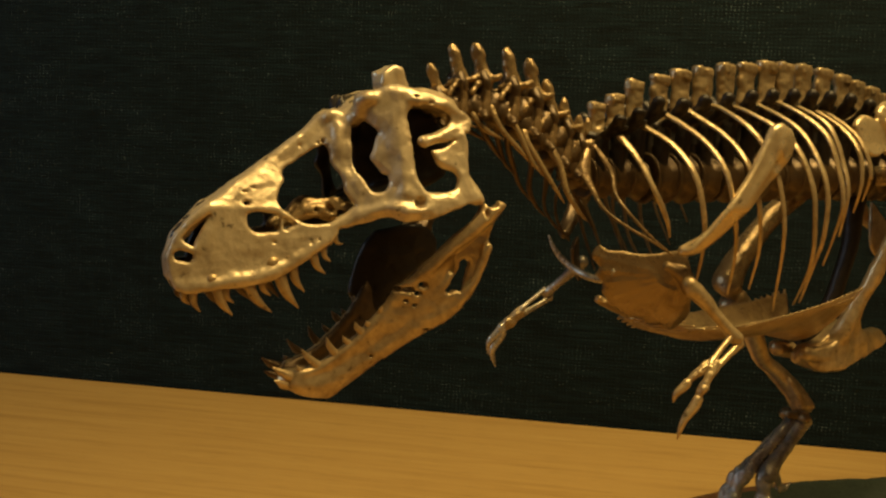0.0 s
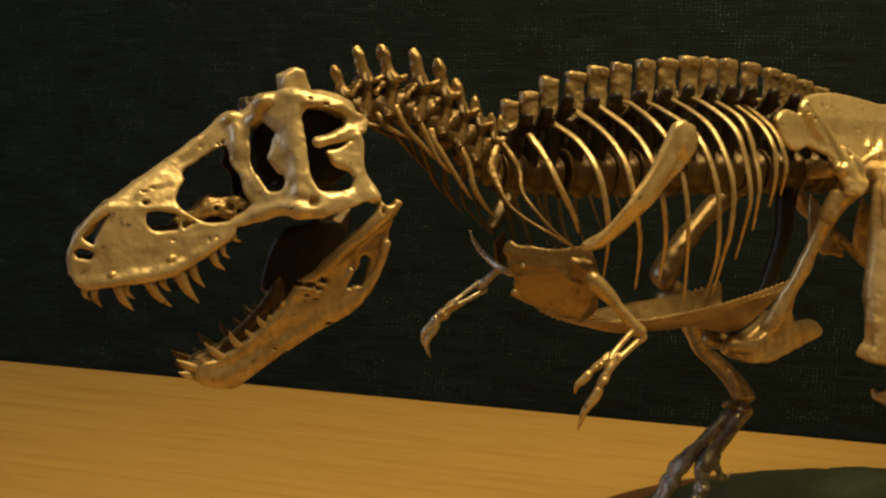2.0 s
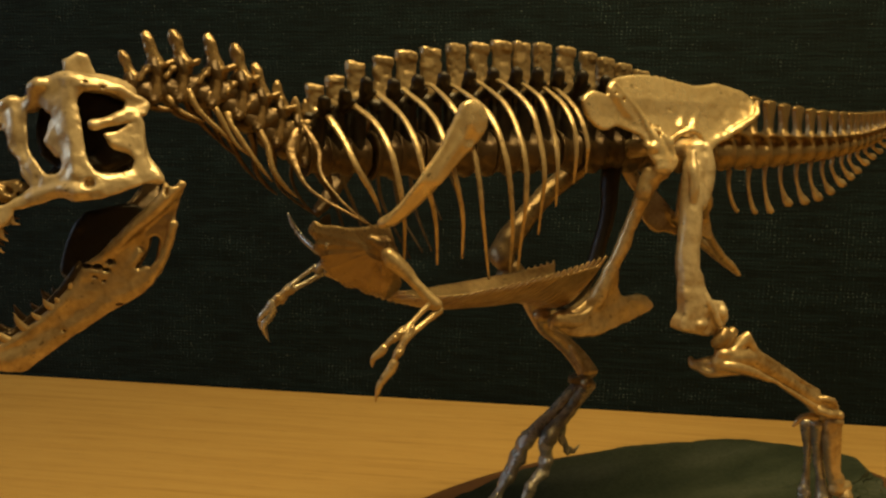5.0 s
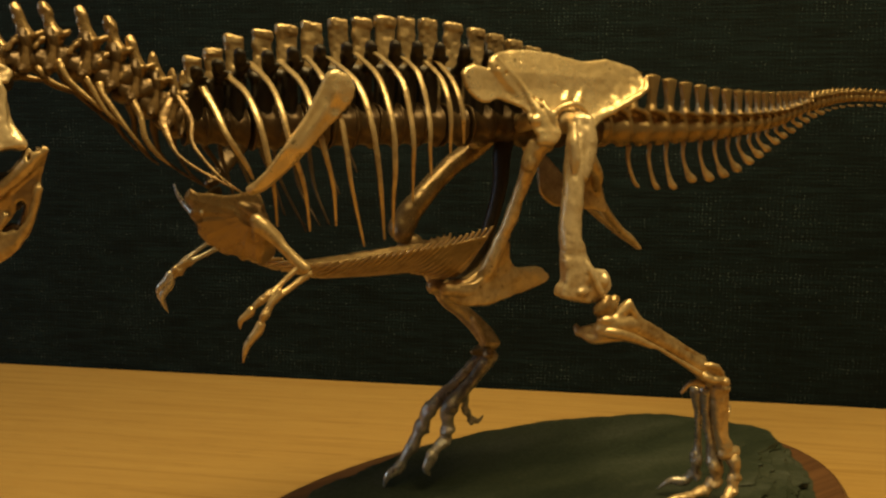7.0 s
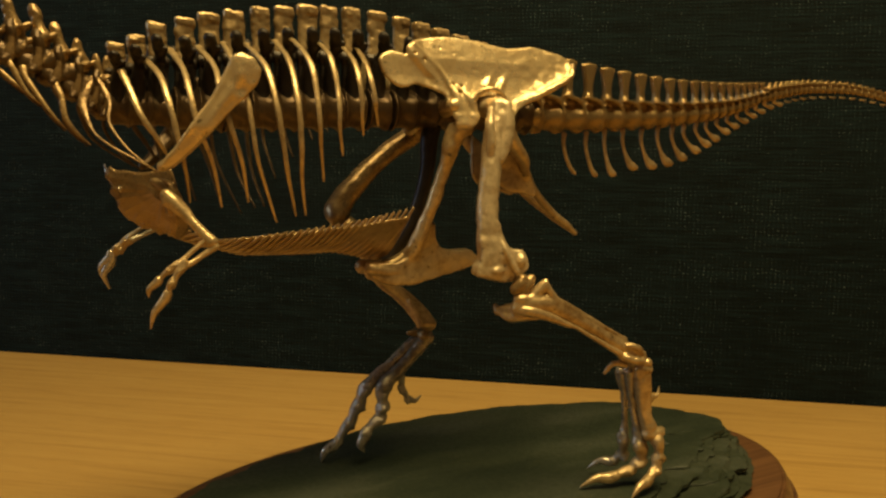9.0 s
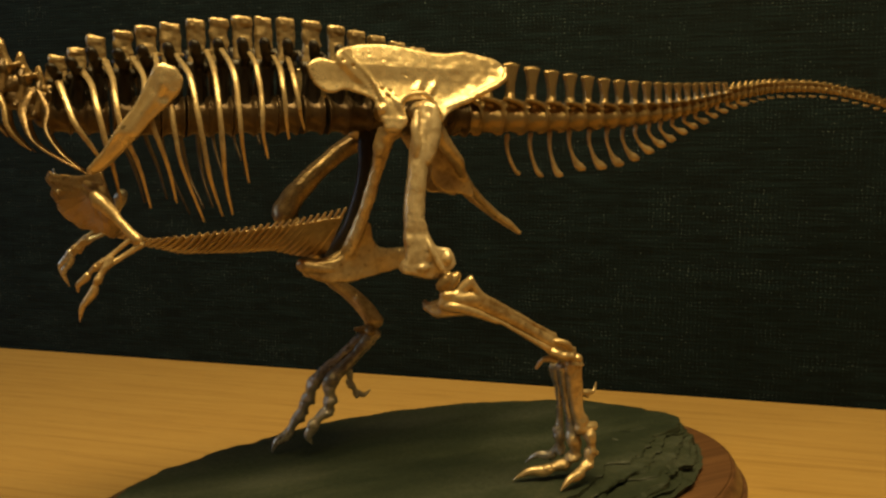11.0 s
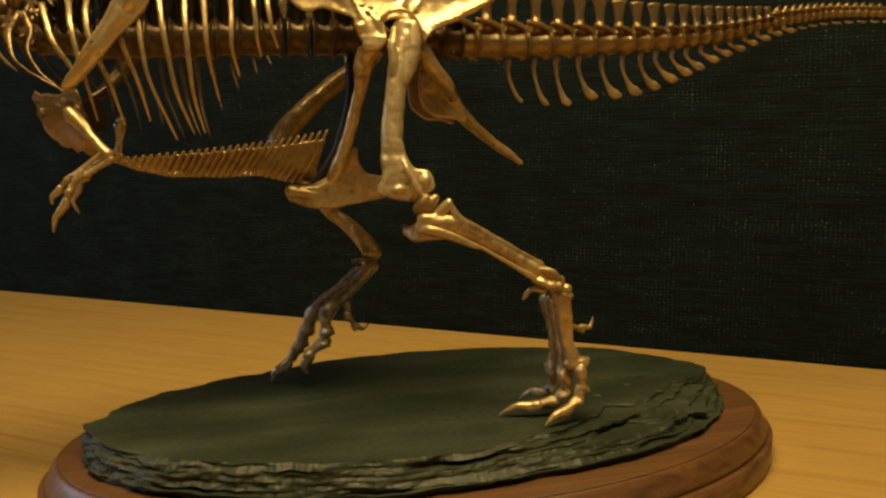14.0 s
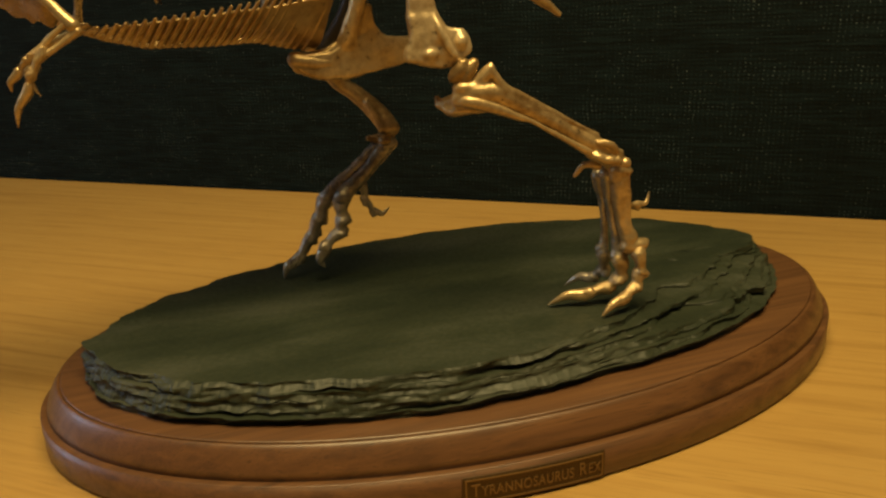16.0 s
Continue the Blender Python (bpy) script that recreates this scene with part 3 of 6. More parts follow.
SKULL_OUTLINE = [(-0.3753, 0.2187), (-0.3730, 0.2254), (-0.3703, 0.2288), (-0.3653, 0.2343), (-0.3629, 0.2367), (-0.3598, 0.2381), (-0.3506, 0.2454), (-0.3450, 0.2488), (-0.3355, 0.2567), (-0.3308, 0.2602), (-0.3280, 0.2635), (-0.3240, 0.2681), (-0.3218, 0.2689), (-0.3194, 0.2682), (-0.3170, 0.2671), (-0.3153, 0.2683), (-0.3153, 0.2710), (-0.3148, 0.2737), (-0.3136, 0.2752), (-0.3109, 0.2747), (-0.3038, 0.2777), (-0.2999, 0.2765), (-0.2895, 0.2735), (-0.2854, 0.2713), (-0.2777, 0.2683), (-0.2787, 0.2635), (-0.2814, 0.2628), (-0.2802, 0.2576), (-0.2799, 0.2503), (-0.2786, 0.2445), (-0.2740, 0.2398), (-0.2808, 0.2383), (-0.2925, 0.2340), (-0.2985, 0.2325), (-0.3035, 0.2319), (-0.3083, 0.2327), (-0.3179, 0.2303), (-0.3224, 0.2287), (-0.3229, 0.2264), (-0.3318, 0.2192), (-0.3402, 0.2134), (-0.3455, 0.2115), (-0.3534, 0.2097), (-0.3620, 0.2087), (-0.3678, 0.2073), (-0.3710, 0.2077), (-0.3731, 0.2100), (-0.3746, 0.2143)]
NARIS = [(-0.3705, 0.2248), (-0.3683, 0.2279), (-0.3653, 0.2307), (-0.3633, 0.2322), (-0.3620, 0.2326), (-0.3625, 0.2299), (-0.3647, 0.2271), (-0.3664, 0.2238), (-0.3671, 0.2220), (-0.3692, 0.2234)]
NARIS_LOW = [(-0.3730, 0.2200), (-0.3714, 0.2208), (-0.3681, 0.2204), (-0.3673, 0.2198), (-0.3681, 0.2176), (-0.3701, 0.2176), (-0.3721, 0.2179)]
SMALL_WINDOW = [(-0.3505, 0.2332), (-0.3470, 0.2339), (-0.3435, 0.2334), (-0.3412, 0.2327), (-0.3407, 0.2308), (-0.3413, 0.2279), (-0.3445, 0.2273), (-0.3483, 0.2272), (-0.3504, 0.2288), (-0.3509, 0.2310)]
SLOT_WINDOW = [(-0.3398, 0.2321), (-0.3377, 0.2318), (-0.3354, 0.2302), (-0.3374, 0.2290), (-0.3393, 0.2283)]
SNOUT_WINDOW = [(-0.3355, 0.2497), (-0.3313, 0.2531), (-0.3268, 0.2560), (-0.3239, 0.2569), (-0.3231, 0.2538), (-0.3232, 0.2504), (-0.3207, 0.2467), (-0.3192, 0.2421), (-0.3177, 0.2384), (-0.3170, 0.2364), (-0.3206, 0.2332), (-0.3250, 0.2307), (-0.3303, 0.2299), (-0.3338, 0.2308), (-0.3370, 0.2328), (-0.3400, 0.2349), (-0.3415, 0.2376), (-0.3403, 0.2413), (-0.3384, 0.2440), (-0.3392, 0.2456), (-0.3381, 0.2481)]
ORBIT = [(-0.3169, 0.2662), (-0.3149, 0.2671), (-0.3135, 0.2662), (-0.3113, 0.2638), (-0.3092, 0.2624), (-0.3090, 0.2595), (-0.3111, 0.2551), (-0.3124, 0.2532), (-0.3112, 0.2513), (-0.3090, 0.2495), (-0.3078, 0.2473), (-0.3072, 0.2455), (-0.3083, 0.2426), (-0.3096, 0.2416), (-0.3116, 0.2412), (-0.3131, 0.2424), (-0.3150, 0.2461), (-0.3164, 0.2498), (-0.3173, 0.2541), (-0.3174, 0.2583), (-0.3173, 0.2631)]
TEMPLE = [(-0.3011, 0.2691), (-0.2987, 0.2707), (-0.2928, 0.2707), (-0.2881, 0.2695), (-0.2863, 0.2673), (-0.2872, 0.2650), (-0.2911, 0.2628), (-0.2964, 0.2606), (-0.2982, 0.2590), (-0.2975, 0.2576), (-0.2959, 0.2571), (-0.2913, 0.2581), (-0.2860, 0.2600), (-0.2837, 0.2604), (-0.2859, 0.2591), (-0.2893, 0.2572), (-0.2941, 0.2562), (-0.2916, 0.2527), (-0.2865, 0.2504), (-0.2839, 0.2479), (-0.2848, 0.2440), (-0.2890, 0.2424), (-0.2922, 0.2418), (-0.2958, 0.2419), (-0.2981, 0.2440), (-0.2996, 0.2477), (-0.2998, 0.2515), (-0.3004, 0.2571), (-0.3010, 0.2636), (-0.3016, 0.2664)]


def on_side(rows):
    return [(x, float(skull_side(x, z)) + dy, z, r) for x, z, dy, r in rows]


def shade_inside(me, middle, material):
    """Shade inside the head, put into colour: faces towards its middle and far-side rims."""
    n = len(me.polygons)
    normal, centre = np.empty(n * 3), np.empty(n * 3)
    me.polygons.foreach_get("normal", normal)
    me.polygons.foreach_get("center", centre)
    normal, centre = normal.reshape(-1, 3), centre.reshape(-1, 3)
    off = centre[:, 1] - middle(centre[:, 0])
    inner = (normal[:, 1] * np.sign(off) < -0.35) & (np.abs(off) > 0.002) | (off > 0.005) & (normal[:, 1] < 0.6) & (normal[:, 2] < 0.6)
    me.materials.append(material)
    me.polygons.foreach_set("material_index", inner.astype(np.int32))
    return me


def skull_mesh():
    c = Clay((-0.382, -0.0402, 0.200), (-0.264, 0.0402, 0.292), 0.0006)
    holes = [rounded(h, 90) for h in (NARIS, NARIS_LOW, SMALL_WINDOW, SLOT_WINDOW, SNOUT_WINDOW, ORBIT, TEMPLE)]
    c.plate(rounded(SKULL_OUTLINE, 200), holes, skull_side, 0.0015, 0.001, 0.0009)
    # roof of the snout and of the brain
    for f, r in ((0.0, 0.0025), (0.5, 0.0022)):
        c.tube([(x, f * float(skull_side(x, z)), z, r * s) for x, z, s in ((-0.3735, 0.2130, 0.7), (-0.3737, 0.2190, 0.6), (-0.3716, 0.2237, 0.6), (-0.3684, 0.2274, 0.7), (-0.3640, 0.2324, 0.8), (-0.3587, 0.2361, 1.0), (-0.3499, 0.2434, 1.0), (-0.3398, 0.2510, 1.0), (-0.3303, 0.2584, 1.0), (-0.3255, 0.2629, 1.0), (-0.3216, 0.2655, 1.0), (-0.3156, 0.2660, 0.9))], 0.0015)
    for f in (0.0, 0.3, 0.6, 0.85):
        c.tube([(x, f * float(skull_side(x, z)), z, 0.0034 * s) for x, z, s in ((-0.3150, 0.2665, 0.7), (-0.3096, 0.2712, 0.8), (-0.3013, 0.2738, 0.9), (-0.2928, 0.2736, 0.9), (-0.2840, 0.2712, 0.8))], 0.002)
    c.plate(rounded([(-0.3150, 0.2690), (-0.3138, 0.2742), (-0.3038, 0.2768), (-0.2985, 0.2752), (-0.2900, 0.2725), (-0.2900, 0.2712), (-0.2990, 0.2716), (-0.3022, 0.2690), (-0.3014, 0.2620), (-0.3006, 0.2520), (-0.2996, 0.2440), (-0.3068, 0.2440), (-0.3066, 0.2500), (-0.3078, 0.2560), (-0.3084, 0.2625), (-0.3108, 0.2655)], 70), [], skull_side, 0.0026, 0.0010, 0.0020)
    c.plate(rounded([(-0.3560, 0.2372), (-0.3480, 0.2412), (-0.3412, 0.2440), (-0.3400, 0.2520), (-0.3490, 0.2452)], 40), [], skull_side, 0.0020, 0.0010, 0.0014)
    for rows, k in (
        # brow boss and the bar that runs back from it
        ([(-0.3146, 0.2690, -0.0014, 0.0020), (-0.3132, 0.2724, -0.0030, 0.0026), (-0.3095, 0.2722, -0.0012, 0.0018)], 0.0010),
        ([(-0.3100, 0.2735, -0.0006, 0.0014), (-0.3038, 0.2760, 0.0004, 0.0016), (-0.2960, 0.2744, 0.0002, 0.0014), (-0.2890, 0.2722, 0, 0.0013), (-0.2810, 0.2684, 0, 0.0015)], 0.0010),
        # the broad bar behind the eye, its flange towards the eye and the ridge before the eye
        ([(-0.3050, 0.2660, -0.0004, 0.0018), (-0.3038, 0.2560, -0.0012, 0.0016), (-0.3030, 0.2490, -0.0014, 0.0016), (-0.3030, 0.2420, -0.0004, 0.0022)], 0.0018),
        ([(-0.3088, 0.2590, 0.0010, 0.0014), (-0.3106, 0.2532, 0.0012, 0.0010), (-0.3084, 0.2484, 0.0008, 0.0014)], 0.0010),
        ([(-0.3214, 0.2668, 0.0002, 0.0020), (-0.3200, 0.2600, 0.0000, 0.0019), (-0.3202, 0.2530, 0.0004, 0.0016), (-0.3180, 0.2465, 0.0000, 0.0014), (-0.3150, 0.2412, 0.0000, 0.0015)], 0.0010),
        ([(-0.3252, 0.2640, 0.0004, 0.0018), (-0.3222, 0.2664, -0.0006, 0.0020), (-0.3190, 0.2660, 0.0000, 0.0016)], 0.0010),
        # cheek
        ([(-0.3205, 0.2308, 0.0006, 0.0014), (-0.3147, 0.2340, 0.0000, 0.0019), (-0.3082, 0.2362, -0.0004, 0.0024), (-0.3018, 0.2358, -0.0006, 0.0026), (-0.2950, 0.2362, 0.0000, 0.0020)], 0.0012),
        ([(-0.2950, 0.2395, 0.0002, 0.0012), (-0.2890, 0.2404, 0.0000, 0.0014), (-0.2815, 0.2412, 0.0004, 0.0014), (-0.2762, 0.2402, 0.0006, 0.0012)], 0.0008),
        # rim of the windows of the snout
        ([(-0.3520, 0.2345, 0.0004, 0.0010), (-0.3520, 0.2292, 0.0000, 0.0010), (-0.3480, 0.2258, -0.0002, 0.0010), (-0.3392, 0.2254, -0.0002, 0.0010), (-0.3303, 0.2262, -0.0002, 0.0011), (-0.3242, 0.2280, 0.0000, 0.0012)], 0.0007),
        ([(-0.3440, 0.2352, 0.0012, 0.0010), (-0.3404, 0.2336, 0.0012, 0.0009), (-0.3356, 0.2304, 0.0010, 0.0008), (-0.3285, 0.2288, 0.0008, 0.0009)], 0.0006),
        ([(-0.3560, 0.2368, 0.0000, 0.0012), (-0.3474, 0.2408, 0.0004, 0.0012), (-0.3412, 0.2440, 0.0002, 0.0010), (-0.3392, 0.2450, 0.0002, 0.0008)], 0.0006),
        ([(-0.3598, 0.2366, 0.0002, 0.0012), (-0.3508, 0.2438, 0.0002, 0.0012), (-0.3404, 0.2512, 0.0002, 0.0012), (-0.3310, 0.2584, 0.0002, 0.0012)], 0.0006),
        # pillar beside the nostril
        ([(-0.3622, 0.2312, 0.0002, 0.0009), (-0.3650, 0.2238, 0.0000, 0.0011), (-0.3662, 0.2165, 0.0000, 0.0012), (-0.3670, 0.2108, 0.0002, 0.0012)], 0.0006),
        # bars at the back
        ([(-0.2792, 0.2662, 0, 0.0017), (-0.2858, 0.2632, -0.0004, 0.0013), (-0.2912, 0.2607, -0.0010, 0.0013), (-0.2966, 0.2588, -0.0012, 0.0013)], 0.0007),
        ([(-0.2932, 0.2552, 0.0002, 0.0008), (-0.2905, 0.2518, 0.0002, 0.0008), (-0.2858, 0.2496, 0.0000, 0.0009), (-0.2828, 0.2470, 0.0000, 0.0010), (-0.2836, 0.2435, 0.0002, 0.0009)], 0.0006),
        # tooth row
        ([(-0.3712, 0.2100, 0.0002, 0.0015), (-0.3640, 0.2104, 0.0000, 0.0017), (-0.3551, 0.2118, -0.0004, 0.0020), (-0.3446, 0.2138, -0.0006, 0.0022), (-0.3357, 0.2184, -0.0004, 0.0020), (-0.3262, 0.2250, 0.0002, 0.0016)], 0.0016),
    ):
        c.tube(on_side(rows), k)
    # hollows: groove along the cheek, pits of the snout, vents and the crack under the nasal ridge
    for x, z, rx, rz in ((-0.2990, 0.2388, 0.0019, 0.0021), (-0.3310, 0.2240, 0.0007, 0.0006), (-0.3285, 0.2252, 0.0006, 0.0005), (-0.3425, 0.2240, 0.0004, 0.0004), (-0.2880, 0.2413, 0.0008, 0.0004), (-0.3252, 0.2578, 0.0012, 0.0009), (-0.3270, 0.2570, 0.0008, 0.0007), (-0.3325, 0.2560, 0.0010, 0.0006), (-0.3516, 0.2402, 0.0016, 0.0006), (-0.3488, 0.2416, 0.0014, 0.0005), (-0.3510, 0.2366, 0.0012, 0.0008), (-0.2930, 0.2722, 0.0012, 0.0004), (-0.2985, 0.2738, 0.0010, 0.0004)):
        c.ball((x, float(skull_side(x, z)) - 0.0024, z), (rx, 0.0040, rz), 0.0003, True)
    # crest at the back and the column behind the cheek
    c.plate([(-0.3030, 0.2750), (-0.3043, 0.2791), (-0.3040, 0.2832), (-0.2995, 0.2858), (-0.2963, 0.2850), (-0.2944, 0.2803), (-0.2935, 0.2750)], [], lambda x, z: 0 * x, 0.0052, 0.001, 0.0012)
    c.tube([(-0.2825, -0.0190, 0.2600, 0.0018), (-0.2800, -0.0215, 0.2500, 0.0018), (-0.2762, -0.0250, 0.2410, 0.0024)], 0.0015)
    c.mirror()
    c.lumps(0.00030, 0.0080).lumps(0.00070, 0.0056, 8, (-0.325, -0.340)).lumps(0.00030, 0.0030, 9, (-0.325, -0.340)).lumps(0.00020, 0.0027, 18).lumps(0.00010, 0.0014, 19)
    return shade_inside(c.mesh("skull", BRONZE_TAN, head_shift), head_middle, BRONZE_DEEP_SHADE)


def tooth_mesh(name, root, tip, r, bow, material=None):
    root, tip = np.asarray(root, float), np.asarray(tip, float)
    mid = (root + tip) / 2 + np.asarray(bow, float)
    start = root - (tip - root) * 0.35
    return sweep(name, [(*start, r * 1.05, r * 0.8), (*root, r, r * 0.75), (*mid, r * 0.72, r * 0.55), (*tip, r * 0.12, r * 0.12)], material or BRONZE, (1, 0, 0.2), 14, 9)


def brain_case_mesh():
    c = Clay((-0.372, -0.0252, 0.206), (-0.268, 0.0252, 0.286), 0.0008)
    c.plate([(-0.3120, 0.2680), (-0.3000, 0.2730), (-0.2860, 0.2690), (-0.2800, 0.2600), (-0.2810, 0.2480), (-0.2900, 0.2420), (-0.3060, 0.2420), (-0.3130, 0.2480), (-0.3140, 0.2580)], [], lambda x, z: 0 * x, lambda x, z: 0.0050 + 0.25 * np.clip(x + 0.31, 0, 0.03), 0.002, 0.003)
    c.tube([(-0.3620, -0.002, 0.2170, 0.0022), (-0.3430, -0.0025, 0.2235, 0.0020), (-0.3270, -0.0040, 0.2300, 0.0026), (-0.3130, -0.0065, 0.2370, 0.0036), (-0.2980, -0.0085, 0.2430, 0.0040)], 0.002)
    c.mirror().lumps(0.0005, 0.004, 12)
    # near black: the shade inside the skull is put into the colour
    return c.mesh("brain_case", BRONZE_DEEP_SHADE, head_shift)


skull = part("skull", skull_mesh(), skeleton, "bronze skull with open windows and a gaping mouth")


def palate_mesh():
    """Knobbly bones of the palate, seen through the snout window."""
    c = Clay((-0.350, -0.0252, 0.222), (-0.300, 0.0252, 0.250), 0.0006)
    c.tube([(-0.3400, -0.0040, 0.2290, 0.0016), (-0.3345, -0.0060, 0.2318, 0.0020), (-0.3300, -0.0070, 0.2345, 0.0026), (-0.3250, -0.0080, 0.2345, 0.0030), (-0.3185, -0.0090, 0.2345, 0.0030), (-0.3120, -0.0110, 0.2360, 0.0026)], 0.0010)
    c.tube([(-0.3325, -0.0065, 0.2345, 0.0012), (-0.3300, -0.0068, 0.2372, 0.0014), (-0.3255, -0.0075, 0.2376, 0.0016), (-0.3205, -0.0085, 0.2374, 0.0016)], 0.0008)
    for x, z in ((-0.3285, 0.2348), (-0.3235, 0.2352), (-0.3200, 0.2335)):
        c.ball((x, -0.0110, z), (0.0011, 0.003, 0.0012), 0.0004, True)
    c.mirror().lumps(0.0007, 0.0032, 6).lumps(0.0003, 0.0016, 7)
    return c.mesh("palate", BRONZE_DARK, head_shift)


part("palate", palate_mesh(), skull, "knobbly brown bronze palate bones")
part("brain_case", brain_case_mesh(), skull, "brain case and palate inside the skull, blackened for shade")
UPPER = [((-0.3702, 0.2085), (-0.3682, 0.2037), 0.0012), ((-0.3673, 0.2085), (-0.3652, 0.2015), 0.0014), ((-0.3603, 0.2095), (-0.3555, 0.2003), 0.0020), ((-0.3579, 0.2095), (-0.3551, 0.2043), 0.0014), ((-0.3508, 0.2104), (-0.3433, 0.2011), 0.0020), ((-0.3464, 0.2122), (-0.3437, 0.2066), 0.0016), ((-0.3411, 0.2140), (-0.3345, 0.2023), 0.0023), ((-0.3368, 0.2164), (-0.3326, 0.2077), 0.0018), ((-0.3301, 0.2199), (-0.3260, 0.2138), 0.0016), ((-0.3269, 0.2228), (-0.3245, 0.2179), 0.0012), ((-0.3233, 0.2264), (-0.3207, 0.2237), 0.0010)]
for (x, z), (xt, zt), r in UPPER:
    for side in (1, -1):
        y = float(skull_side(x, z)) * side
        # far teeth take the darkened bronze, as shaded by the skull
        part("tooth", tooth_mesh("tooth", (x, y + head_middle(x), z), (xt, y * 1.03 + head_middle(xt), zt), r, (-0.0008, 0, -0.0006), BRONZE_BROWN if side > 0 else BRONZE_SHADE), skull)


def jaw_side(x, z):
    y = np.interp(x, [-0.340, -0.331, -0.304, -0.292, -0.280, -0.267], [-0.0080, -0.0107, -0.0137, -0.0174, -0.0200, -0.0255]) + 0.13 * np.maximum(0, 0.236 - z) - head_middle(x)
    return np.minimum(y + 0.0018, -0.0022)


JAW_OUTLINE = [(-0.3358, 0.1773), (-0.3342, 0.1733), (-0.3300, 0.1705), (-0.3242, 0.1692), (-0.3207, 0.1696), (-0.3146, 0.1741), (-0.3031, 0.1827), (-0.2939, 0.1894), (-0.2845, 0.1952), (-0.2780, 0.2007), (-0.2767, 0.2045), (-0.2733, 0.2105), (-0.2712, 0.2167), (-0.2700, 0.2239), (-0.2692, 0.2290), (-0.2674, 0.2359), (-0.2668, 0.2387), (-0.2692, 0.2399), (-0.2720, 0.2396), (-0.2743, 0.2384), (-0.2752, 0.2352), (-0.2775, 0.2317), (-0.2804, 0.2292), (-0.2840, 0.2259), (-0.2867, 0.2229), (-0.2889, 0.2202), (-0.2918, 0.2174), (-0.2938, 0.2143), (-0.2959, 0.2116), (-0.2988, 0.2099), (-0.3013, 0.2085), (-0.3032, 0.2019), (-0.3061, 0.1984), (-0.3098, 0.1938), (-0.3145, 0.1894), (-0.3201, 0.1851), (-0.3248, 0.1814), (-0.3295, 0.1798), (-0.3332, 0.1799)]
JAW_WINDOW = [(-0.2762, 0.2188), (-0.2780, 0.2179), (-0.2786, 0.2144), (-0.2813, 0.2107), (-0.2839, 0.2078), (-0.2828, 0.2065), (-0.2799, 0.2076), (-0.2780, 0.2068), (-0.2767, 0.2093), (-0.2757, 0.2135), (-0.2753, 0.2174)]


def jaw_mesh():
    c = Clay((-0.346, -0.0402, 0.160), (-0.258, 0.0402, 0.246), 0.0006)

    def sunk(x, z):
        """The bone lies deeper in the hollow between the upper ridge and the bar behind the window."""
        from_ridge = (z - 0.2098) - (x + 0.2973) * 0.98
        hollow = np.clip((-0.0015 - from_ridge) / 0.004, 0, 1) * np.clip((x + 0.2860) / 0.006, 0, 1) * np.clip((z - 0.2070) / 0.004, 0, 1)
        return jaw_side(x, z) + 0.0030 * hollow

    c.plate(rounded(JAW_OUTLINE, 160), [rounded(JAW_WINDOW, 40)], sunk, 0.0018, 0.001, 0.0010)

    def line(rows, k=0.001):
        c.tube([(x, float(jaw_side(x, z)) + dy, z, r) for x, z, dy, r in rows], k)

    # lower edge, tooth ledge, the bar behind the window and the stout upper ridge to the joint
    line([(-0.3325, 0.1752, 0.0004, 0.0030), (-0.3260, 0.1742, 0.0002, 0.0034), (-0.3170, 0.1775, 0.0002, 0.0028), (-0.3060, 0.1850, 0.0004, 0.0024), (-0.2940, 0.1932, 0.0006, 0.0020), (-0.2830, 0.2002, 0.0006, 0.0018)], 0.0025)
    line([(-0.3300, 0.1788, 0.0002, 0.0016), (-0.3225, 0.1820, 0.0000, 0.0018), (-0.3140, 0.1885, 0.0000, 0.0016), (-0.3060, 0.1970, 0.0002, 0.0014), (-0.3020, 0.2040, 0.0004, 0.0012)], 0.0016)
    line([(-0.2800, 0.2015, 0.0000, 0.0018), (-0.2755, 0.2083, -0.0004, 0.0018), (-0.2727, 0.2156, -0.0004, 0.0017), (-0.2710, 0.2235, -0.0002, 0.0015)], 0.0006)
    line([(-0.2975, 0.2092, 0.0004, 0.0014), (-0.2915, 0.2140, -0.0006, 0.0022), (-0.2842, 0.2222, -0.0012, 0.0026), (-0.2776, 0.2285, -0.0014, 0.0026), (-0.2722, 0.2350, -0.0010, 0.0028), (-0.2695, 0.2382, -0.0006, 0.0020)], 0.0007)
    line([(-0.2885, 0.2050, 0.0000, 0.0012), (-0.2850, 0.2090, -0.0004, 0.0014), (-0.2820, 0.2130, 0.0000, 0.0012)], 0.0010)
    for x, z, rx, rz in ((-0.3000, 0.2080, 0.0016, 0.0009), (-0.2965, 0.2078, 0.0018, 0.0010), (-0.2935, 0.2066, 0.0012, 0.0008), (-0.2920, 0.2096, 0.0013, 0.0011), (-0.2975, 0.2040, 0.0008, 0.0005), (-0.2945, 0.2025, 0.0007, 0.0004), (-0.3180, 0.1770, 0.0005, 0.0005), (-0.3080, 0.1840, 0.0006, 0.0004), (-0.2890, 0.1935, 0.0012, 0.0004)):
        c.ball((x, float(jaw_side(x, z)) - 0.0016, z), (rx, 0.0034, rz), 0.0003, True)
    # socket of the joint with its lips
    c.ball((-0.2712, float(jaw_side(-0.2712, 0.238)) - 0.0010, 0.2392), (0.0020, 0.0046, 0.0020), 0.0005, True)
    c.ball((-0.2735, float(jaw_side(-0.2735, 0.234)) - 0.0032, 0.2352), (0.0007, 0.0022, 0.0018), 0.0004, True)
    c.cone((-0.3345, 0, 0.1748), (-0.3280, 0, 0.1740), 0.0034, 0.0036, 0.003)
    c.mirror()
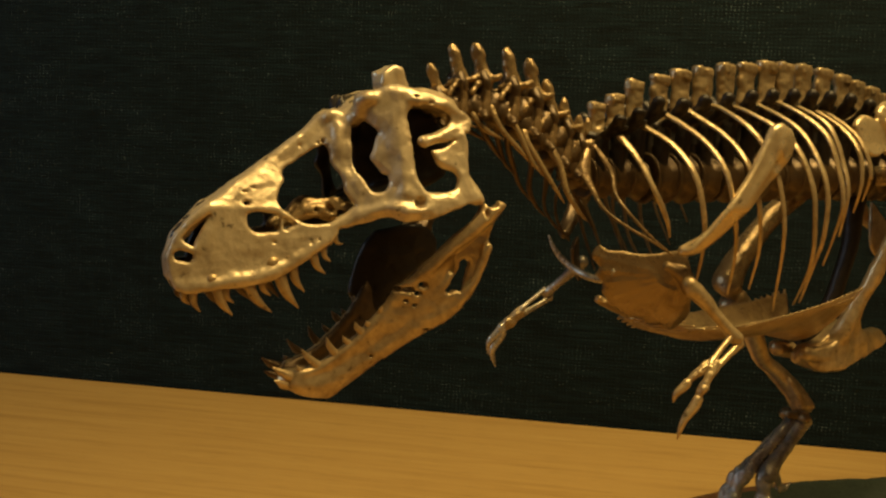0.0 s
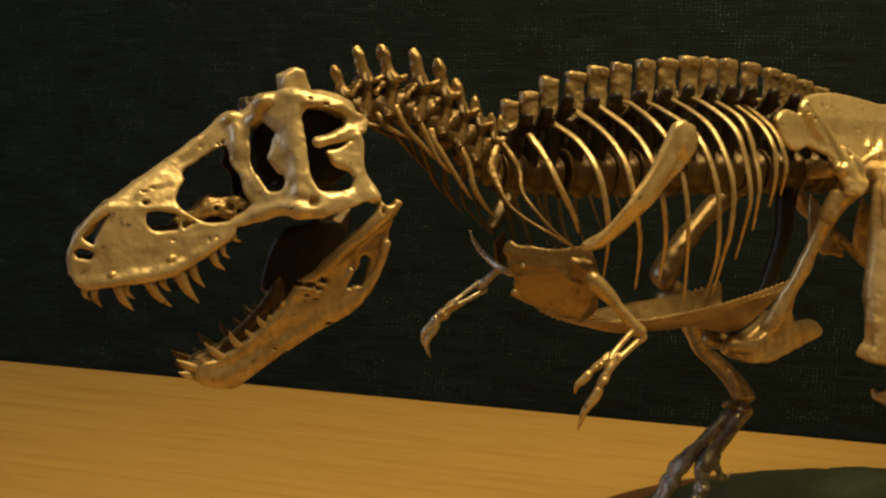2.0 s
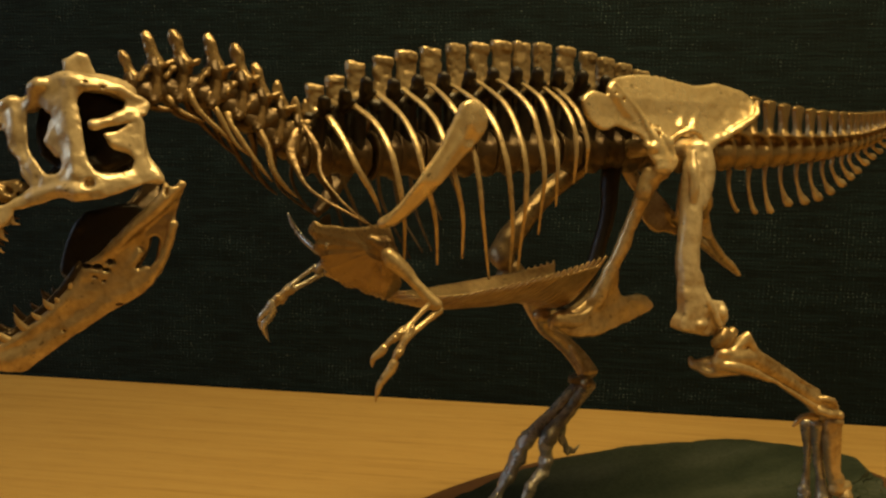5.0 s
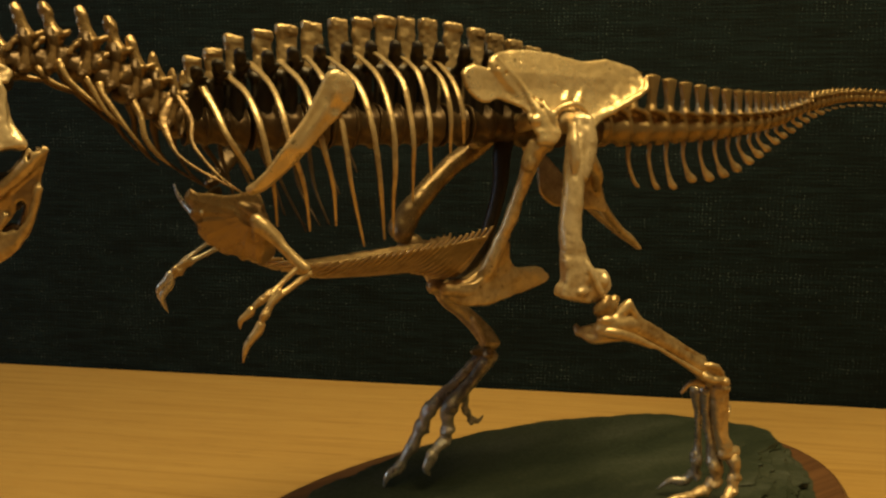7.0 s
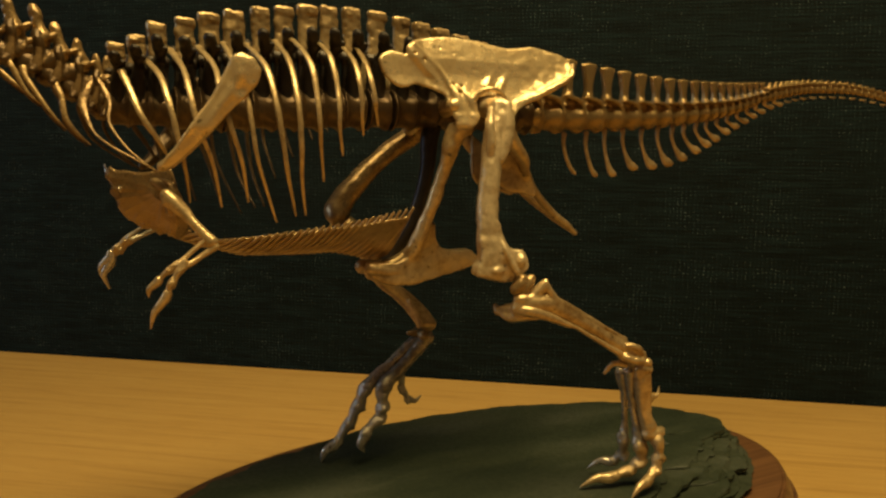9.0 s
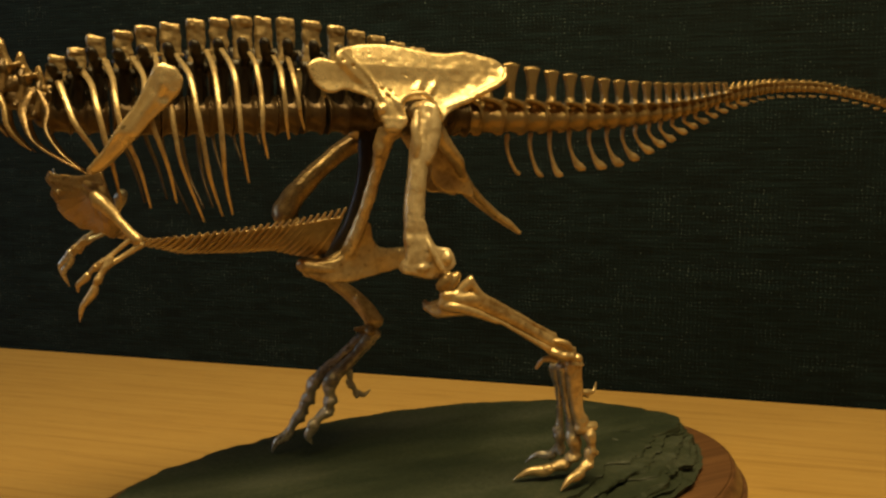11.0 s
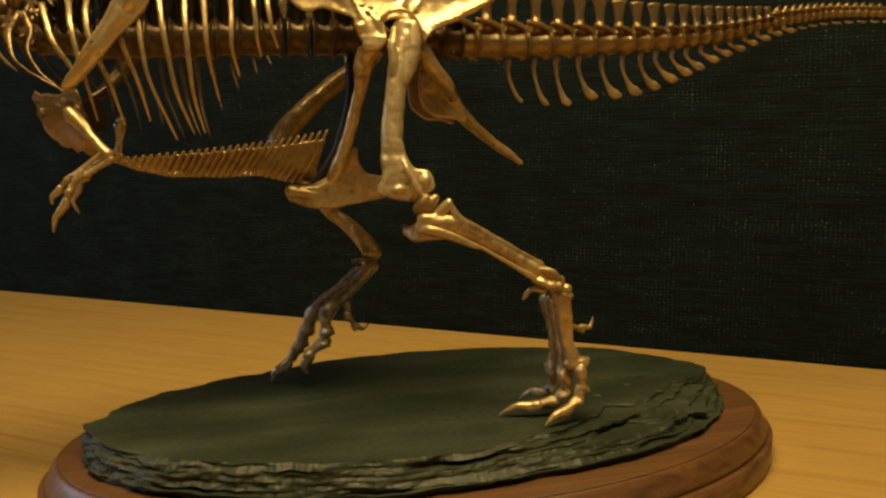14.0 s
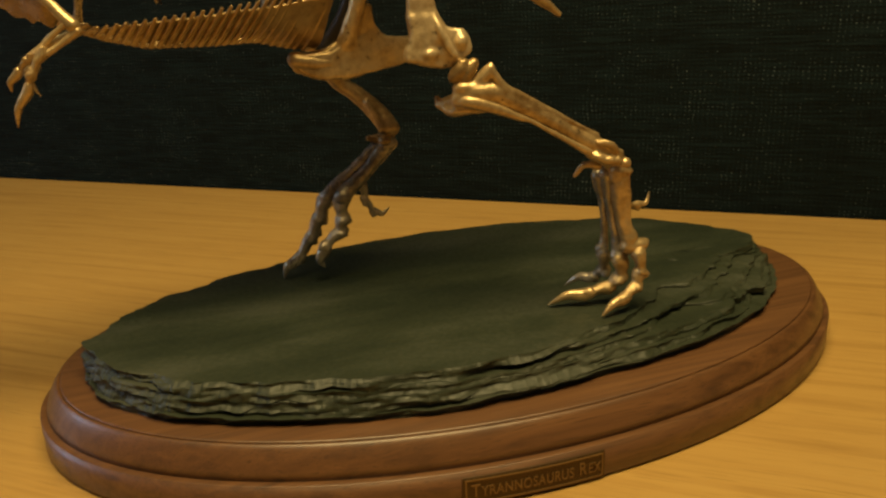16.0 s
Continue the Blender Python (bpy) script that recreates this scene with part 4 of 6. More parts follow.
    c.lumps(0.00030, 0.009).lumps(0.00022, 0.0032, 9).lumps(0.00010, 0.0015, 10)
    return shade_inside(c.mesh("lower_jaw", BRONZE, head_shift), head_middle, BRONZE_SHADE)


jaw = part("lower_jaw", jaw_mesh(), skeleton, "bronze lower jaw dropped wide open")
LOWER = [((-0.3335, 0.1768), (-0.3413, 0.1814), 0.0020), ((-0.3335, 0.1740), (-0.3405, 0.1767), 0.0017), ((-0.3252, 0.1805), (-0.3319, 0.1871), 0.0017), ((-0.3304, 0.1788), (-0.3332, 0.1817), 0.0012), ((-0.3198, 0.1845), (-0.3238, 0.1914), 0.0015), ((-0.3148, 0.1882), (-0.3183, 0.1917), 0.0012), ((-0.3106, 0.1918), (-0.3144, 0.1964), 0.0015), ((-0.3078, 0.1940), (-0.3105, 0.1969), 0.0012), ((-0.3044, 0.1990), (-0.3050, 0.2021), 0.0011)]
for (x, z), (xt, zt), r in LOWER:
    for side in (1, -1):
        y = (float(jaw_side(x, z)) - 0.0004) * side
        # far row coloured darker to stand for shade
        part("tooth", tooth_mesh("tooth", (x, y + head_middle(x), z), (xt, y * 1.1 + head_middle(xt), zt), r, (-0.0008, 0, 0.0002), BRONZE if side > 0 else BRONZE_SHADE), jaw)


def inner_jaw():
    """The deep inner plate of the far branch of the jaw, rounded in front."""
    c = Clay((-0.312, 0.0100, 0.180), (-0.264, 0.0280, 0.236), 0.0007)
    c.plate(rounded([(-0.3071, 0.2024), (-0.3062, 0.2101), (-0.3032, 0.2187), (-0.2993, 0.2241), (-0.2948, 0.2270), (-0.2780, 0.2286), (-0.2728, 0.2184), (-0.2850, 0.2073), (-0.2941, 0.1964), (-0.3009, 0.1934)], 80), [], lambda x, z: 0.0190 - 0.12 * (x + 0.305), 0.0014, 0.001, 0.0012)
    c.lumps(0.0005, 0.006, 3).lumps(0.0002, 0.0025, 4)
    # near-black colour stands in for the shade inside the mouth
    return c.mesh("inner_plate", BRONZE_DEEP_SHADE)


part("inner_plate", inner_jaw(), jaw, "inner plate of the far jaw branch, darkened for shade")

# ---- the backbone ----
def neck_vertebra():
    """Spool and arch, with the shadow on them put into their colour."""
    c = Clay((-0.010, -0.0130, -0.010), (0.012, 0.0130, 0.016), 0.0006)
    c.tube([(-0.0050, 0, 0, 0.0054), (0, 0, 0, 0.0042), (0.0048, 0, 0, 0.0056)], 0.001)
    c.tube([(0.000, -0.003, 0.004, 0.0026), (0.0005, -0.0042, 0.0085, 0.0022), (0.0005, -0.002, 0.0105, 0.0026)], 0.0015)
    c.cone((-0.002, -0.0045, -0.003), (-0.003, -0.0085, -0.0040), 0.002, 0.0015, 0.001)
    c.mirror().lumps(0.0007, 0.004, 4)
    return c.mesh("neck_vertebra", BRONZE_SHADE)


def neck_spine(tall, seed):
    """Stout tapered spine with a blunt top, on a flaring collar with two horns behind."""
    top = 0.0082 + tall
    c = Clay((-0.0090, -0.0090, 0.0040), (0.0110, 0.0090, top + 0.005), 0.0005)
    c.tube([(0.0016, 0, 0.0085, 0.0040), (0.0014, 0, 0.0120, 0.0030), (0.0007, 0, top - 0.0060, 0.0024), (0.0003, 0, top - 0.0016, 0.0022), (0.0002, 0, top, 0.0016)], 0.0010)
    c.tube([(0.0034, 0, 0.0095, 0.0020), (0.0026, 0, 0.0130, 0.0013), (0.0018, 0, top - 0.004, 0.0010)], 0.0008)
    c.ball((0.0012, 0, 0.0092), (0.0056, 0.0046, 0.0010), 0.0006)
    c.tube([(0.0020, -0.0026, 0.0092, 0.0015), (0.0054, -0.0038, 0.0094, 0.0011), (0.0080, -0.0036, 0.0106, 0.0007)], 0.0005)
    c.tube([(-0.0010, -0.0030, 0.0088, 0.0014), (-0.0036, -0.0042, 0.0074, 0.0011), (-0.0062, -0.0046, 0.0050, 0.0008)], 0.0005)
    c.mirror().lumps(0.0006, 0.0036, seed).lumps(0.0004, 0.0018, seed + 1)
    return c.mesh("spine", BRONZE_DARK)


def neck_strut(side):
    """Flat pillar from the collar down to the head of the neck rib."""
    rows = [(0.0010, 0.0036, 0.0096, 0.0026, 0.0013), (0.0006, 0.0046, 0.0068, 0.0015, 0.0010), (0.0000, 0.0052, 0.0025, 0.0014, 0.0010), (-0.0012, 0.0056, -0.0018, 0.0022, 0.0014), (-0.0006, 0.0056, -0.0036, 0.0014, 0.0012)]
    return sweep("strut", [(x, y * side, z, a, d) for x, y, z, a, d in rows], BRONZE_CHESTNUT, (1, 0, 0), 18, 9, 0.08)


NECK_STRUTS = [neck_strut(-1), neck_strut(1)]
NECK_BODY = neck_vertebra()
NECK_TALL, NECK_LOW = [neck_spine(0.0135, s) for s in (4, 24)], [neck_spine(0.0105, s) for s in (14, 34)]
NECK = [(-0.2800, 0.2695, -0.2845, 0.2885), (-0.2720, 0.2735, -0.2755, 0.2965), (-0.2625, 0.2745, -0.2656, 0.2980), (-0.2500, 0.2730, -0.2520, 0.2978), (-0.2395, 0.2690, -0.2415, 0.2948), (-0.2318, 0.2640, -0.2330, 0.2876), (-0.2240, 0.2585, -0.2245, 0.2810), (-0.2168, 0.2535, -0.2168, 0.2750), (-0.2118, 0.2505, -0.2122, 0.2740)]
for i, (x, z, xt, zt) in enumerate(NECK):
    tall = 0.0235 if i < 6 else 0.0205
    up = Vector((xt - x, 0, zt - z))
    size = up.length / tall
    up.normalize()
    back = Vector((up.z, 0, -up.x))
    m = Matrix((back, Vector((0, 1, 0)), up)).transposed().to_4x4()
    m.translation = Vector((x, 0.003, z))
    wide = (0.75, 0.95, 1, 1.05, 1.05, 1, 0.92, 0.82, 0.8)[i]
    m = m @ Matrix.Diagonal((wide, wide, size, 1))
    body = part("neck_vertebra", NECK_BODY, skeleton, "neck vertebra, darkened for shade", m)
    part("spine", (NECK_TALL if i < 6 else NECK_LOW)[i % 2], body, "brown bronze spine", m)
    for me in NECK_STRUTS:
        part("strut", me, body, "slender brown bronze strut", m)

# slender ribs of the neck, swept back from a knobbed head
NECK_RIBS = [
    [(-0.2768, 0.0010, 0.2688), (-0.2726, -0.0010, 0.2672), (-0.2666, -0.0020, 0.2662)],
    [(-0.2688, 0.0000, 0.2727), (-0.2673, -0.0020, 0.2692), (-0.2635, -0.0030, 0.2654), (-0.2556, -0.0040, 0.2622)],
    [(-0.2605, -0.0010, 0.2740), (-0.2596, -0.0030, 0.2702), (-0.2569, -0.0040, 0.2656), (-0.2495, -0.0060, 0.2583), (-0.2456, -0.0060, 0.2545)],
    [(-0.2525, -0.0010, 0.2732), (-0.2520, -0.0030, 0.2695), (-0.2499, -0.0050, 0.2648), (-0.2447, -0.0070, 0.2545), (-0.2388, -0.0070, 0.2492)],
    [(-0.2461, -0.0020, 0.2657), (-0.2453, -0.0040, 0.2620), (-0.2425, -0.0060, 0.2566), (-0.2360, -0.0090, 0.2461), (-0.2300, -0.0090, 0.2390)],
    [(-0.2338, -0.0040, 0.2591), (-0.2314, -0.0070, 0.2533), (-0.2301, -0.0100, 0.2439), (-0.2255, -0.0110, 0.2370), (-0.2204, -0.0110, 0.2324)],
]
for line in NECK_RIBS:
    def neck_rib(side, line=line):
        w = np.interp(np.linspace(0, 1, len(line)), [0, 0.22, 0.6, 1], [0.0019, 0.0014, 0.0012, 0.0003])
        # the far rib is coloured darker to stand for shade
        return sweep("neck_rib", [(x, 0.003 + (y - 0.003) * -side, z, r, r * 0.8) for (x, y, z), r in zip(line, w)], BRONZE_DARK if side < 0 else BRONZE_SHADE, (1, 0, 0), 30, 9, 0.06)
    both("neck_rib", neck_rib, skeleton)


def back_vertebra():
    """Spool, arch and side wings, their shade put into a near-black colour."""
    c = Clay((-0.010, -0.0222, -0.004), (0.012, 0.0222, 0.040), 0.0006)
    c.cone((0, -0.003, 0.004), (0, -0.0045, 0.022), 0.0036, 0.0032, 0.002)
    c.tube([(0.0010, -0.003, 0.0245, 0.0030), (0.0000, -0.0095, 0.0278, 0.0027), (-0.0014, -0.0150, 0.0315, 0.0030), (-0.0026, -0.0175, 0.0345, 0.0026)], 0.0015)
    c.tube([(0.0000, -0.0095, 0.0265, 0.0016), (0.0012, -0.0145, 0.0288, 0.0018), (0.0018, -0.0165, 0.0300, 0.0014)], 0.0012)
    c.cone((-0.0030, 0, 0.0255), (0.0030, 0, 0.0255), 0.0032, 0.0032, 0.0015)
    # black sheet set into the gaps, where only shade lies
    c.plate([(-0.0054, 0.006), (0.0054, 0.006), (0.0050, 0.018), (0.0056, 0.0275), (-0.0056, 0.0275), (-0.0046, 0.018)], [], lambda x, z: 0 * x, 0.0018, 0.001, 0.001)
    c.mirror().lumps(0.0004, 0.0032, 5)
    return c.mesh("back_vertebra", BRONZE_DEEP_SHADE)


def back_spine(half, tall, seed):
    """The broad blade on top, with a rough, thickened upper edge; it stands 27 mm over the spool's middle."""
    base = 0.0265
    c = Clay((-0.008, -0.0048, base - 0.003), (0.008, 0.0048, tall + 0.003), 0.0005)
    c.plate([(-half * 0.80, base), (-half * 0.78, (base + tall) / 2), (-half * 0.95, tall - 0.003), (-half, tall - 0.0006), (-half * 0.4, tall), (half * 0.5, tall - 0.0002), (half, tall - 0.001), (half * 0.92, tall - 0.004), (half * 0.80, (base + tall) / 2), (half * 0.90, base)], [], lambda x, z: 0 * x, 0.0017, 0.0012, 0.0008)
    c.plate([(-half, tall - 0.0040), (-half * 1.02, tall - 0.0004), (half * 1.02, tall - 0.0008), (half, tall - 0.0045)], [], lambda x, z: 0 * x, 0.0023, 0.0015, 0.0011)
    for x in (-half * 0.72, half * 0.78):
        c.cone((x, 0, base), (x * 1.05, 0, tall - 0.002), 0.0013, 0.0016, 0.0010)
    c.lumps(0.00062, 0.0046, seed).lumps(0.00034, 0.0019, seed + 1)
    return c.mesh("spine", BRONZE)


def back_spool():
    """The round body of a back vertebra with a raised rim at either end."""
    c = Clay((-0.0092, -0.0142, -0.0142), (0.0092, 0.0142, 0.0142), 0.0006)
    s, x, y, z = c.region((-1, -1, -1), (1, 1, 1))
    r = np.interp(np.abs(x), [0, 0.0030, 0.0048, 0.0055, 0.0060], [0.0090, 0.0094, 0.0104, 0.0111, 0.0104])
    c.join(s, np.maximum(np.sqrt(y**2 + z**2) - r, np.abs(x) - 0.0060).astype(np.float32), 0)
    c.lumps(0.0003, 0.004, 5)
    # dark brown holds the shade that the ribs throw on the spool
    return c.mesh("centrum", BRONZE_SHADE)


BACK_BODY = back_vertebra()
BACK_SPOOL = back_spool()
SPINES_SMALL = [back_spine(0.0034, 0.0460, s) for s in (5, 15)]
SPINES_LARGE = [back_spine(0.0043, 0.0500, s) for s in (25, 35, 45, 55)]
BACK = [(-0.2076, 0.2800), (-0.1988, 0.2842), (-0.1896, 0.2906), (-0.1773, 0.2941), (-0.1663, 0.2969), (-0.1542, 0.2993), (-0.1416, 0.3018), (-0.1301, 0.3034), (-0.1182, 0.3048), (-0.1069, 0.3054), (-0.0949, 0.3057), (-0.0809, 0.3055), (-0.0668, 0.3036)]
for i, (x, top) in enumerate(BACK):
    low = i < 3
    mid = 0.2495 + 0.0045 * min(1, max(0, (x + 0.19) / 0.11))
    tall = (top - mid) / (0.0460 if low else 0.0500)
    m = Matrix.Translation((x, 0.003 - 0.008 * min(1, (x + 0.21) / 0.1), mid))
    body = part("back_vertebra", BACK_BODY, skeleton, "vertebra, blackened for shade", m @ Matrix.Diagonal((0.92 if low else 1.02, 1, tall, 1)))
    part("centrum", BACK_SPOOL, body, "bronze centrum, browned for the shade inside the body", Matrix.Translation((x, m.translation.y, mid)) @ Matrix.Diagonal((0.80 if low else 0.98, 0.8 if low else 0.95, 0.8 if low else 1, 1)))
    part("spine", SPINES_SMALL[i % 2] if low else SPINES_LARGE[i % 4], body, "golden bronze blade", m @ Matrix.Diagonal((0.95 + 0.05 * (i % 3), 1, tall, 1)))

# vertebrae between the hip blades
for x, top in ((-0.0545, 0.3020), (-0.0425, 0.3000), (-0.0300, 0.2975), (-0.0175, 0.2950), (-0.0050, 0.2925), (0.0075, 0.2900)):
    m = Matrix.Translation((x, -0.004, 0.2545)) @ Matrix.Diagonal((1.05, 1.1, (top - 0.2545) / 0.0500, 1))
    body = part("hip_vertebra", BACK_BODY, skeleton, "hip vertebra, blackened for shade", m)
    part("spine", SPINES_LARGE[int(abs(x) * 999) % 4], body, "golden bronze blade", m)
    part("centrum", BACK_SPOOL, body, "bronze centrum, browned for the shade inside the body", Matrix.Translation((x, -0.004, 0.2545)) @ Matrix.Diagonal((1.06, 1.0, 1.0, 1)))


def tail_vertebra(wing):
    """Barrel of radius 1 and length 1.8 with raised end rings, an arch with flaring ridges, and a blade above; in units of its radius."""
    c = Clay((-1.5, -1.75, -1.4), (1.6, 1.75, 4.2), 0.075)
    s, x, y, z = c.region((-9, -9, -9), (9, 9, 9))
    r = np.interp(np.abs(x), [0, 0.45, 0.68, 0.76, 0.84, 0.90], [0.84, 0.89, 0.97, 1.09, 1.09, 0.93])
    c.join(s, np.maximum(np.sqrt(y**2 + z**2) - r, np.abs(x) - 0.90).astype(np.float32), 0)
    c.cone((-0.1, -0.15, 0.8), (0.0, -0.12, 1.45), 0.42, 0.30, 0.2)
    # the flaring ridge: down along the rear ring, forward over the barrel to the vertebra before
    c.tube([(0.82, -1.02, 0.20, 0.08), (0.80, -0.94, 0.55, 0.11), (0.62, -0.86, 0.92, 0.15), (0.20, -0.92, 1.14, 0.15), (-0.40, -1.05, 1.26, 0.13), (-1.02, -1.18, 1.36, 0.10)], 0.12)
    c.tube([(0.55, -0.6, 0.98, 0.16), (-0.1, -0.6, 1.18, 0.20), (-0.85, -0.8, 1.30, 0.12)], 0.2)
    if wing:
        c.plate([(-0.22, 1.2), (-0.22, 2.4), (-0.42, 3.45), (-0.46, 3.75), (0.10, 3.86), (0.70, 3.72), (0.66, 3.50), (0.36, 2.4), (0.40, 1.2)], [], lambda x, z: 0 * x, 0.25, 0.2, 0.14)
        c.tube([(-0.44, 0, 3.70, 0.16), (0.1, 0, 3.76, 0.20), (0.68, 0, 3.66, 0.16)], 0.12)
    else:
        c.tube([(-0.5, 0, 1.3, 0.2), (0.3, 0, 1.9, 0.26), (0.75, 0, 2.15, 0.2)], 0.2)
        c.tube([(-0.9, -0.5, 1.45, 0.17), (0.2, -0.5, 1.5, 0.18), (0.95, -0.4, 1.6, 0.14)], 0.15)
    c.mirror().lumps(0.03, 0.8, 6)
    return c.mesh("tail_vertebra", BRONZE_TAIL)


TAIL_TALL, TAIL_LOW = tail_vertebra(True), tail_vertebra(False)
TAIL_LINE = np.array([(0.0100, -0.002, 0.2545, 0.0096), (0.0300, -0.001, 0.2550, 0.0092), (0.0700, -0.001, 0.2560, 0.0086), (0.1090, 0.001, 0.2580, 0.0079), (0.1320, 0.0026, 0.2597, 0.0074), (0.1554, 0.0052, 0.2622, 0.0068), (0.1816, 0.0110, 0.2655, 0.0061), (0.2096, 0.0173, 0.2708, 0.0053), (0.2388, 0.0243, 0.2780, 0.0046), (0.2675, 0.0287, 0.2838, 0.0039), (0.2940, 0.0305, 0.2880, 0.0034), (0.3181, 0.0268, 0.2892, 0.0031), (0.3420, 0.0215, 0.2885, 0.0028), (0.3690, 0.0135, 0.2835, 0.0025), (0.4000, 0.0040, 0.2750, 0.0021), (0.4350, -0.0080, 0.2630, 0.0016)])
TAIL = spline(TAIL_LINE, 900)
RUN = np.concatenate([[0], np.cumsum(np.linalg.norm(np.diff(TAIL[:, :3], axis=0), axis=1))])


def tail_at(s):
    """Place, way and radius of the tail at a length from its root."""
    q = np.array([np.interp(s, RUN, TAIL[:, j]) for j in range(4)])
    w = np.array([np.interp(s + 0.003, RUN, TAIL[:, j]) - np.interp(s - 0.003, RUN, TAIL[:, j]) for j in range(3)])
    return q, w / np.linalg.norm(w)


def tail_pose(s, size):
    q, w = tail_at(s)
    side = np.cross((0, 0, 1), w)
    side /= np.linalg.norm(side)
    m = Matrix((w, side, np.cross(w, side))).transposed().to_4x4()
    m.translation = Vector(q[:3])
    return m @ Matrix.Diagonal((*size, 1))


def tail_top(x):
    return np.interp(x, [0.0448, 0.0629, 0.0785, 0.0937, 0.1088, 0.1221, 0.1348, 0.1562, 0.1818, 0.2087, 0.2374, 0.2700], [0.2900, 0.2880, 0.2866, 0.2855, 0.2847, 0.2841, 0.2838, 0.2842, 0.2852, 0.2872, 0.2898, 0.2915])


s, step, count = 0.004, 0.0162, 0
while s < RUN[-1] - 0.003:
    q, w = tail_at(s)
    r = q[3]
    tall = count < 20
    if tall:
        up = (tail_top(q[0]) - q[2]) / 3.82 if q[0] > 0.04 else 0.0092
        part("tail_vertebra", TAIL_TALL, skeleton, "", tail_pose(s, (step * 0.55, r, min(r, up))))
    else:
        part("tail_vertebra", TAIL_LOW, skeleton, "", tail_pose(s, (step * 0.55, r, r)))
    step = max(0.0062, 0.0162 - 0.00042 * count) if count < 12 else max(0.0060, step * 0.955)
    s += step
    count += 1

# chevron bones under the tail: stem and, further back, a boot
CHEVRONS = [(0.0445, 0.2440, 0.0538, 0.2214, 0), (0.0611, 0.2452, 0.0695, 0.2205, 0.4), (0.0756, 0.2467, 0.0834, 0.2211, 0.9), (0.0908, 0.2479, 0.1004, 0.2257, 1.3), (0.1067, 0.2487, 0.1170, 0.2267, 1.4), (0.1212, 0.2499, 0.1317, 0.2288, 1.4), (0.1345, 0.2510, 0.1455, 0.2325, 1.3), (0.1460, 0.2525, 0.1590, 0.2375, 1.2), (0.1585, 0.2545, 0.1705, 0.2420, 1.1), (0.1705, 0.2560, 0.1815, 0.2462, 1.0), (0.1830, 0.2585, 0.1945, 0.2515, 0.9), (0.1960, 0.2610, 0.2065, 0.2560, 0.8), (0.2090, 0.2640, 0.2190, 0.2600, 0.7), (0.2220, 0.2680, 0.2310, 0.2645, 0.6), (0.2340, 0.2710, 0.2430, 0.2685, 0.6), (0.2460, 0.2745, 0.2545, 0.2725, 0.5), (0.2580, 0.2770, 0.2660, 0.2752, 0.5)]


def chevron(x0, z0, x1, z1, boot):
    y = float(np.interp(x0, TAIL_LINE[:, 0], TAIL_LINE[:, 1]))
    dx, dz = x1 - x0, z1 - z0
    rows = [(x0, y, z0 + 0.0015, 0.0018, 0.0015), (x0 - 0.0004, y, z0 + dz * 0.22, 0.0013, 0.0011), (x0 + dx * 0.22, y, z0 + dz * 0.58, 0.0011, 0.0010), (x0 + dx * 0.62, y, z0 + dz * 0.88, 0.0012 + 0.0009 * boot, 0.0012 + 0.0003 * boot), (x0 + dx * 0.90, y, z0 + dz * 0.98, 0.0012 + 0.0014 * boot, 0.0012 + 0.0006 * boot), (x1 + 0.002 * boot, y, z1 - 0.0004 * boot, 0.0006 + 0.0007 * boot, 0.0007 + 0.0004 * boot)]
    return sweep("chevron", rows, BRONZE, (0.3, 0, 1), 20, 9)


for row in CHEVRONS:
    part("chevron", chevron(*row), skeleton)
s = 0.262
while s < RUN[-1] - 0.02:
    q, w = tail_at(s)
    x, y, z, r = q
    part("chevron", sweep("chevron", [(x - 0.004, y, z - r * 1.9, 0.0006, 0.0006), (x, y, z - r * 2.05, 0.0008, 0.0008), (x + 0.003, y, z - r * 1.95, 0.0006, 0.0006)], BRONZE, (0, 1, 0), 6, 6), skeleton)
    s += 0.0095

